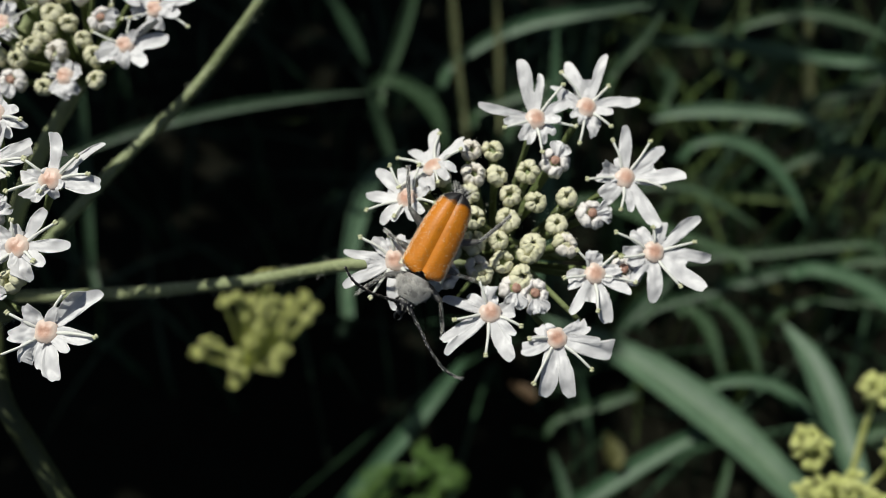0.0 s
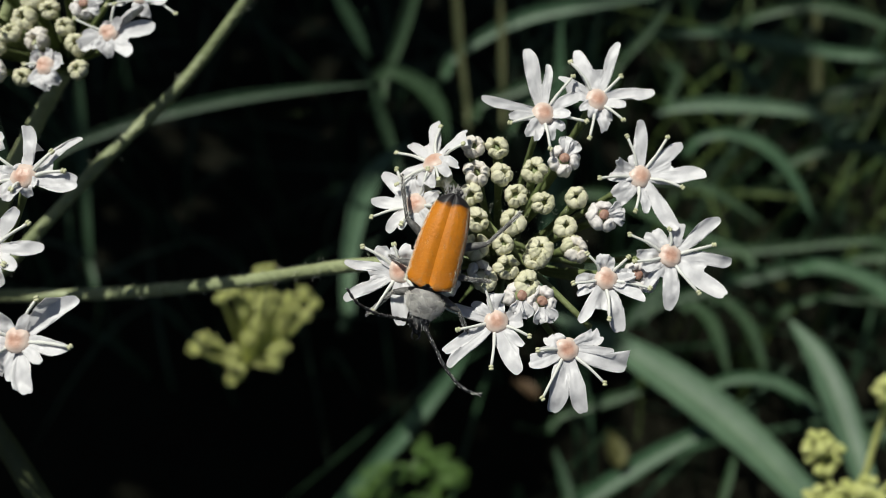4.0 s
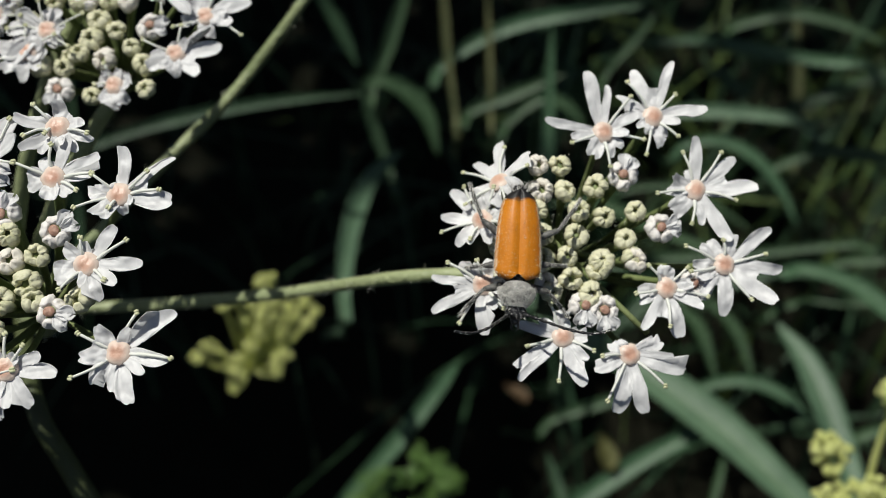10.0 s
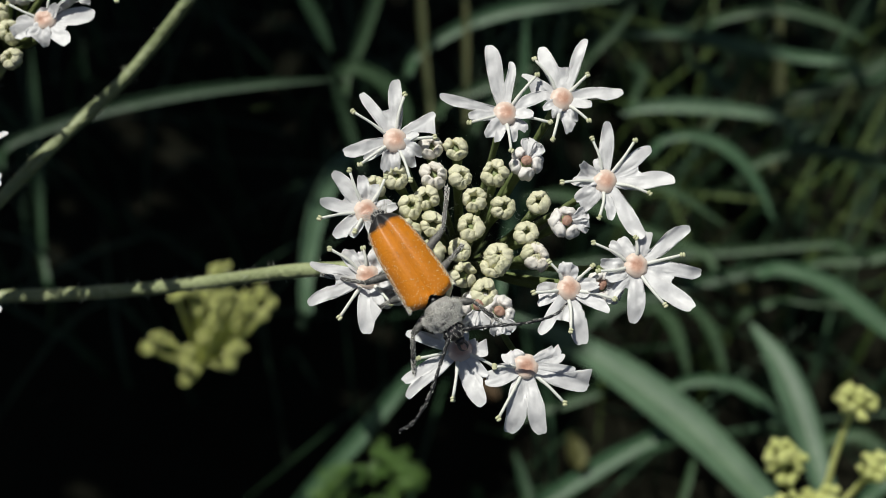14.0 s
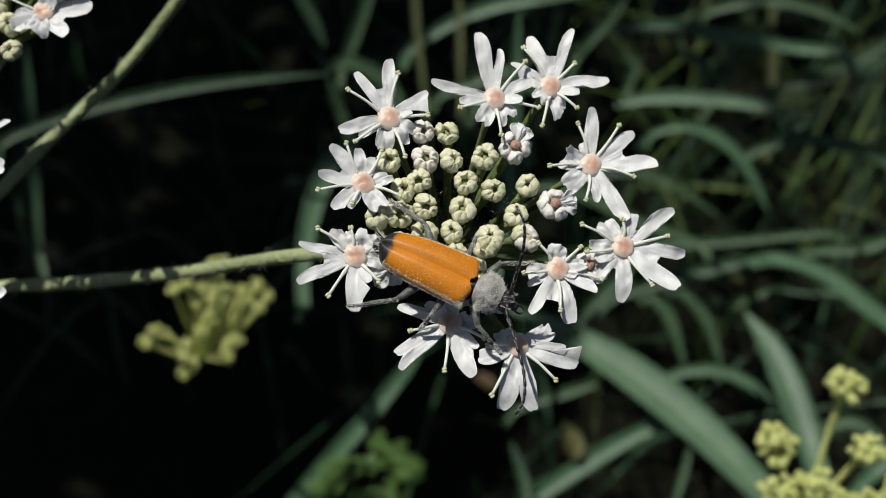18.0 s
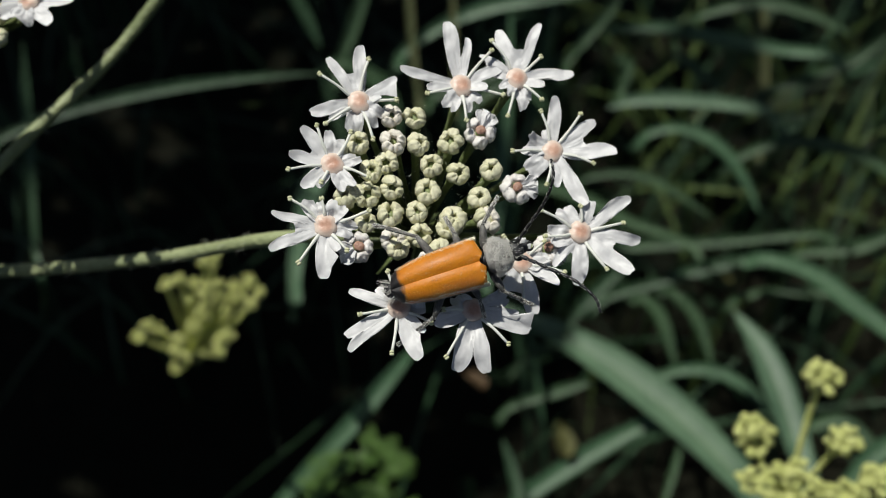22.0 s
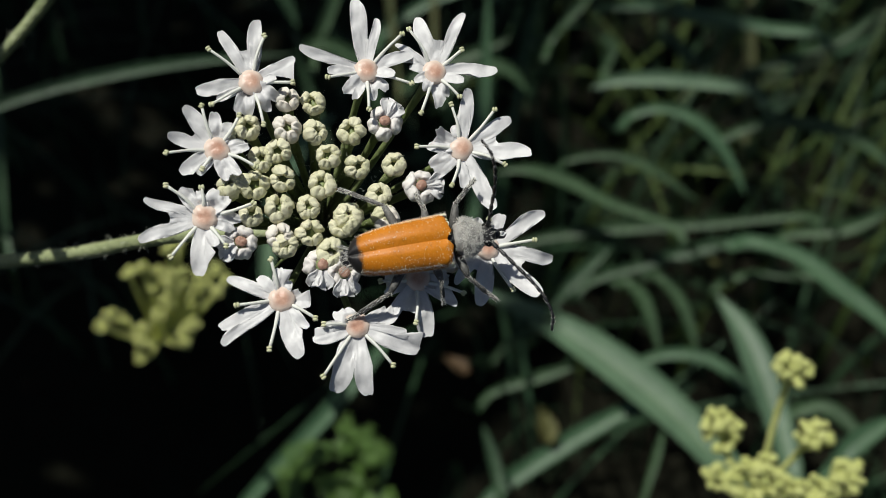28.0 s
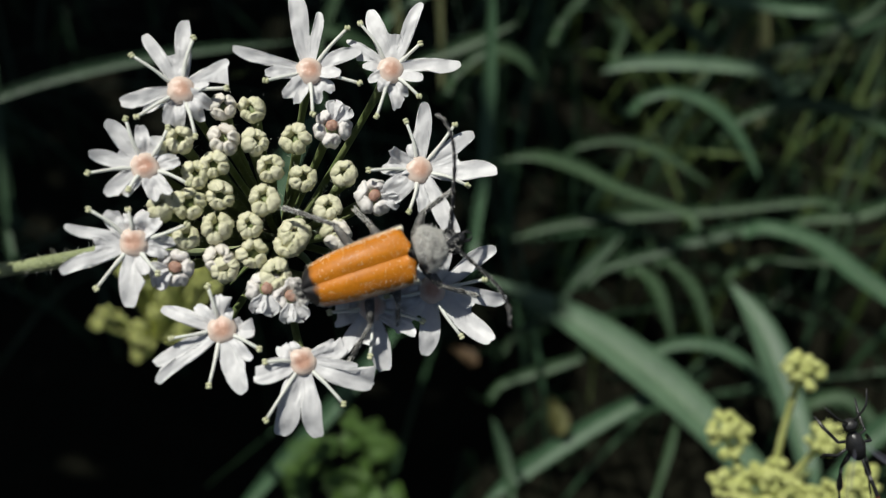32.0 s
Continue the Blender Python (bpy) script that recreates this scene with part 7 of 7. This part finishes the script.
    glide(bloom_g, [
        (0, (-0.0067, -0.00869, -0.00299)),
        (1, (-0.00664, -0.00868, -0.003)),
        (2, (-0.00641, -0.00873, -0.00306)),
        (3, (-0.0066, -0.00868, -0.003)),
        (6, (-0.00624, -0.00857, -0.00302)),
        (7, (-0.0064, -0.00879, -0.00309)),
        (8, (-0.00644, -0.00872, -0.00305)),
        (9, (-0.00636, -0.00886, -0.00313)),
        (10, (-0.00651, -0.00913, -0.00324)),
        (11, (-0.00614, -0.0082, -0.00285)),
        (12, (-0.0058, -0.00922, -0.00342)),
        (13, (-0.00599, -0.00962, -0.00358)),
        (14, (-0.00574, -0.00967, -0.00365)),
        (14.5, (-0.00577, -0.00917, -0.0034)),
        (16.5, (-0.00797, -0.01062, -0.00369)),
        (17, (-0.00706, -0.00982, -0.00347)),
        (18, (-0.00602, -0.00933, -0.00343)),
        (19, (-0.00685, -0.00958, -0.00339)),
        (20, (-0.00685, -0.00925, -0.00323)),
        (21, (-0.00786, -0.01002, -0.00342)),
        (22, (-0.00701, -0.01009, -0.00361)),
        (23, (-0.00678, -0.00979, -0.00351)),
    ])
    glide(bloom_h, [
        (0, (-0.01458, -0.00582, -0.00009)),
        (1, (-0.01415, -0.00639, -0.00045)),
        (2, (-0.01381, -0.0064, -0.00051)),
        (3, (-0.01389, -0.00629, -0.00045)),
        (6, (-0.0142, -0.00593, -0.00021)),
        (7, (-0.01471, -0.00618, -0.00024)),
        (8, (-0.01326, -0.00603, -0.00044)),
        (9, (-0.01393, -0.00653, -0.00055)),
        (10, (-0.01309, -0.00599, -0.00045)),
        (11, (-0.01318, -0.00516, -0.00003)),
        (12, (-0.0128, -0.00516, -0.0001)),
        (13, (-0.01289, -0.00527, -0.00013)),
        (14, (-0.01268, -0.00588, -0.00047)),
        (14.5, (-0.01325, -0.00569, -0.00027)),
        (16.5, (-0.01365, -0.00557, -0.00014)),
        (17, (-0.0135, -0.00563, -0.00019)),
        (18, (-0.01326, -0.00586, -0.00036)),
    ], 12)
    glide(bloom_i, [
        (0, (-0.01382, -0.0009, 0.00218)),
        (1, (-0.01368, -0.00108, 0.00207)),
        (2, (-0.01359, -0.00122, 0.00198)),
        (3, (-0.01323, -0.0012, 0.00193)),
        (6, (-0.01291, -0.00119, 0.00187)),
        (7, (-0.01305, -0.00134, 0.00182)),
        (8, (-0.01315, -0.00111, 0.00195)),
        (9, (-0.0139, -0.00141, 0.00195)),
        (10, (-0.01324, -0.00106, 0.00199)),
        (11, (-0.01281, -0.00159, 0.00165)),
        (12, (-0.01362, -0.00103, 0.00208)),
        (13, (-0.01319, -0.00119, 0.00192)),
        (14, (-0.01313, -0.00146, 0.00178)),
        (14.5, (-0.01287, -0.00155, 0.00168)),
        (16.5, (-0.01289, -0.00194, 0.0015)),
        (17, (-0.01302, -0.00154, 0.00172)),
    ], 30)
    glide(bloom_j, [
        (0, (0.00203, -0.00456, -0.00262)),
        (1, (0.00193, -0.00447, -0.00256)),
        (2, (0.00204, -0.0045, -0.00259)),
        (3, (0.00198, -0.0045, -0.00258)),
        (6, (0.00206, -0.00438, -0.00254)),
        (7, (0.00205, -0.00446, -0.00257)),
        (8, (0.00209, -0.00453, -0.00262)),
        (9, (0.00219, -0.00452, -0.00263)),
        (10, (0.00218, -0.00445, -0.0026)),
        (11, (0.00205, -0.00432, -0.00251)),
        (12, (0.00215, -0.0043, -0.00252)),
        (13, (0.00211, -0.00448, -0.0026)),
        (14, (0.00209, -0.00443, -0.00257)),
        (14.5, (0.0022, -0.00454, -0.00264)),
        (16.5, (0.00205, -0.00462, -0.00265)),
        (17, (0.00208, -0.00449, -0.0026)),
        (18, (0.00203, -0.0045, -0.00259)),
        (19, (0.00203, -0.00448, -0.00258)),
        (20, (0.00197, -0.00447, -0.00256)),
        (21, (0.00239, -0.00518, -0.00299)),
        (22, (0.00243, -0.0053, -0.00306)),
        (23, (0.00217, -0.00568, -0.00319)),
        (24, (0.00248, -0.00491, -0.00288)),
        (25, (0.0018, -0.0049, -0.00275)),
        (28, (0.00234, -0.00606, -0.00342)),
        (29, (0.00227, -0.00607, -0.00341)),
        (30, (0.00195, -0.00696, -0.00378)),
        (31, (0.00194, -0.00574, -0.00318)),
        (32, (0.00231, -0.00652, -0.00363)),
    ])
    walk(beetle, [(t, basis(p, f, u)) for t, p, f, u in BEETLE_ROWS])
    feel(feeler_left, LEFT_ANTENNA_ROWS)
    feel(feeler_right, RIGHT_ANTENNA_ROWS)
    for k, one in enumerate(legs):
        rng = random.Random(k)
        home = one.location.copy()
        turns = [(float(t), 13 * math.sin(t * 2.1 + k * 1.9) * (0.35 if t < 6 or 23 < t < 26 else 1.0)) for t in range(33)]
        walk(one, [(t, pose(*home, 0, rng.uniform(-3, 3), a)) for t, a in turns])
    wasp_up = (0.05, -0.5, 0.86)
    walk(wasp, [(t, basis(p, f, wasp_up)) for t, p, f in (
        (0.0, (-0.075, -0.02, 0.655), (0.8, 0.3, 0.3)),
        (1.7, (-0.040, -0.030, 0.635), (-0.5, 0.5, 0.4)),
        (1.8, (-0.0181, -0.0139, 0.6245), (-0.85, 0.3, 0.4)),
        (1.9, (-0.0155, -0.0097, 0.6276), (-0.85, 0.1, 0.5)),
        (2.0, (-0.0207, -0.0107, 0.6295), (0.07, 0.51, 0.86)),
        (2.2, (-0.0178, -0.0081, 0.6293), (-0.36, 0.40, 0.84)),
        (2.3, (-0.0207, -0.0100, 0.6289), (-0.27, 0.42, 0.86)),
        (2.5, (-0.0212, -0.0101, 0.6284), (-0.31, 0.22, 0.93)),
        (2.8, (-0.0225, -0.0105, 0.6288), (-0.15, 0.42, 0.89)),
        (3.0, (-0.0220, -0.0103, 0.6281), (-0.11, 0.50, 0.86)),
        (3.2, (-0.0225, -0.0088, 0.6275), (-0.08, 0.51, 0.86)),
        (3.5, (-0.0235, -0.0079, 0.6260), (-0.12, 0.53, 0.84)),
        (4.2, (-0.045, -0.020, 0.640), (-0.6, 0.5, 0.5)),
        (5.0, (-0.095, -0.030, 0.680), (-0.9, 0.1, 0.3)),
        (16.0, (-0.10, 0.15, 0.72), (0.3, 0.9, 0.2)),
        (28.0, (0.10, 0.16, 0.72), (-0.6, -0.6, -0.2)),
        (29.6, (0.060, 0.030, 0.640), (-0.9, -0.1, -0.4)),
        (29.7, (0.0437, 0.0142, 0.6169), (-0.89, -0.10, -0.46)),
        (29.8, (0.0330, 0.0280, 0.6310), (-0.85, -0.2, -0.4)),
        (29.9, (0.0274, 0.0213, 0.6196), (-0.79, -0.33, -0.51)),
        (30.0, (0.0319, 0.0213, 0.6293), (-0.80, 0.35, 0.40)),
        (30.1, (0.0450, 0.0330, 0.6400), (-0.85, 0.1, 0.0)),
        (30.2, (0.0421, 0.0132, 0.6138), (-0.87, -0.16, -0.48)),
        (30.3, (0.0319, 0.0171, 0.6172), (-0.93, -0.11, -0.36)),
        (30.4, (0.0309, 0.0178, 0.6172), (-0.91, -0.33, -0.25)),
        (30.5, (0.0319, 0.0235, 0.6262), (-0.95, 0.1, 0.2)),
        (30.7, (0.030, 0.085, 0.680), (-0.3, 0.8, 0.5)),
        (31.5, (0.060, 0.100, 0.660), (0.6, -0.4, -0.5)),
        (31.9, (0.080, 0.0750, 0.5900), (0.2, -0.6, -0.7)),
        (32.0, (0.0565, 0.0074, 0.5929), (-0.37, 0.48, 0.79)),
    )])


motions()
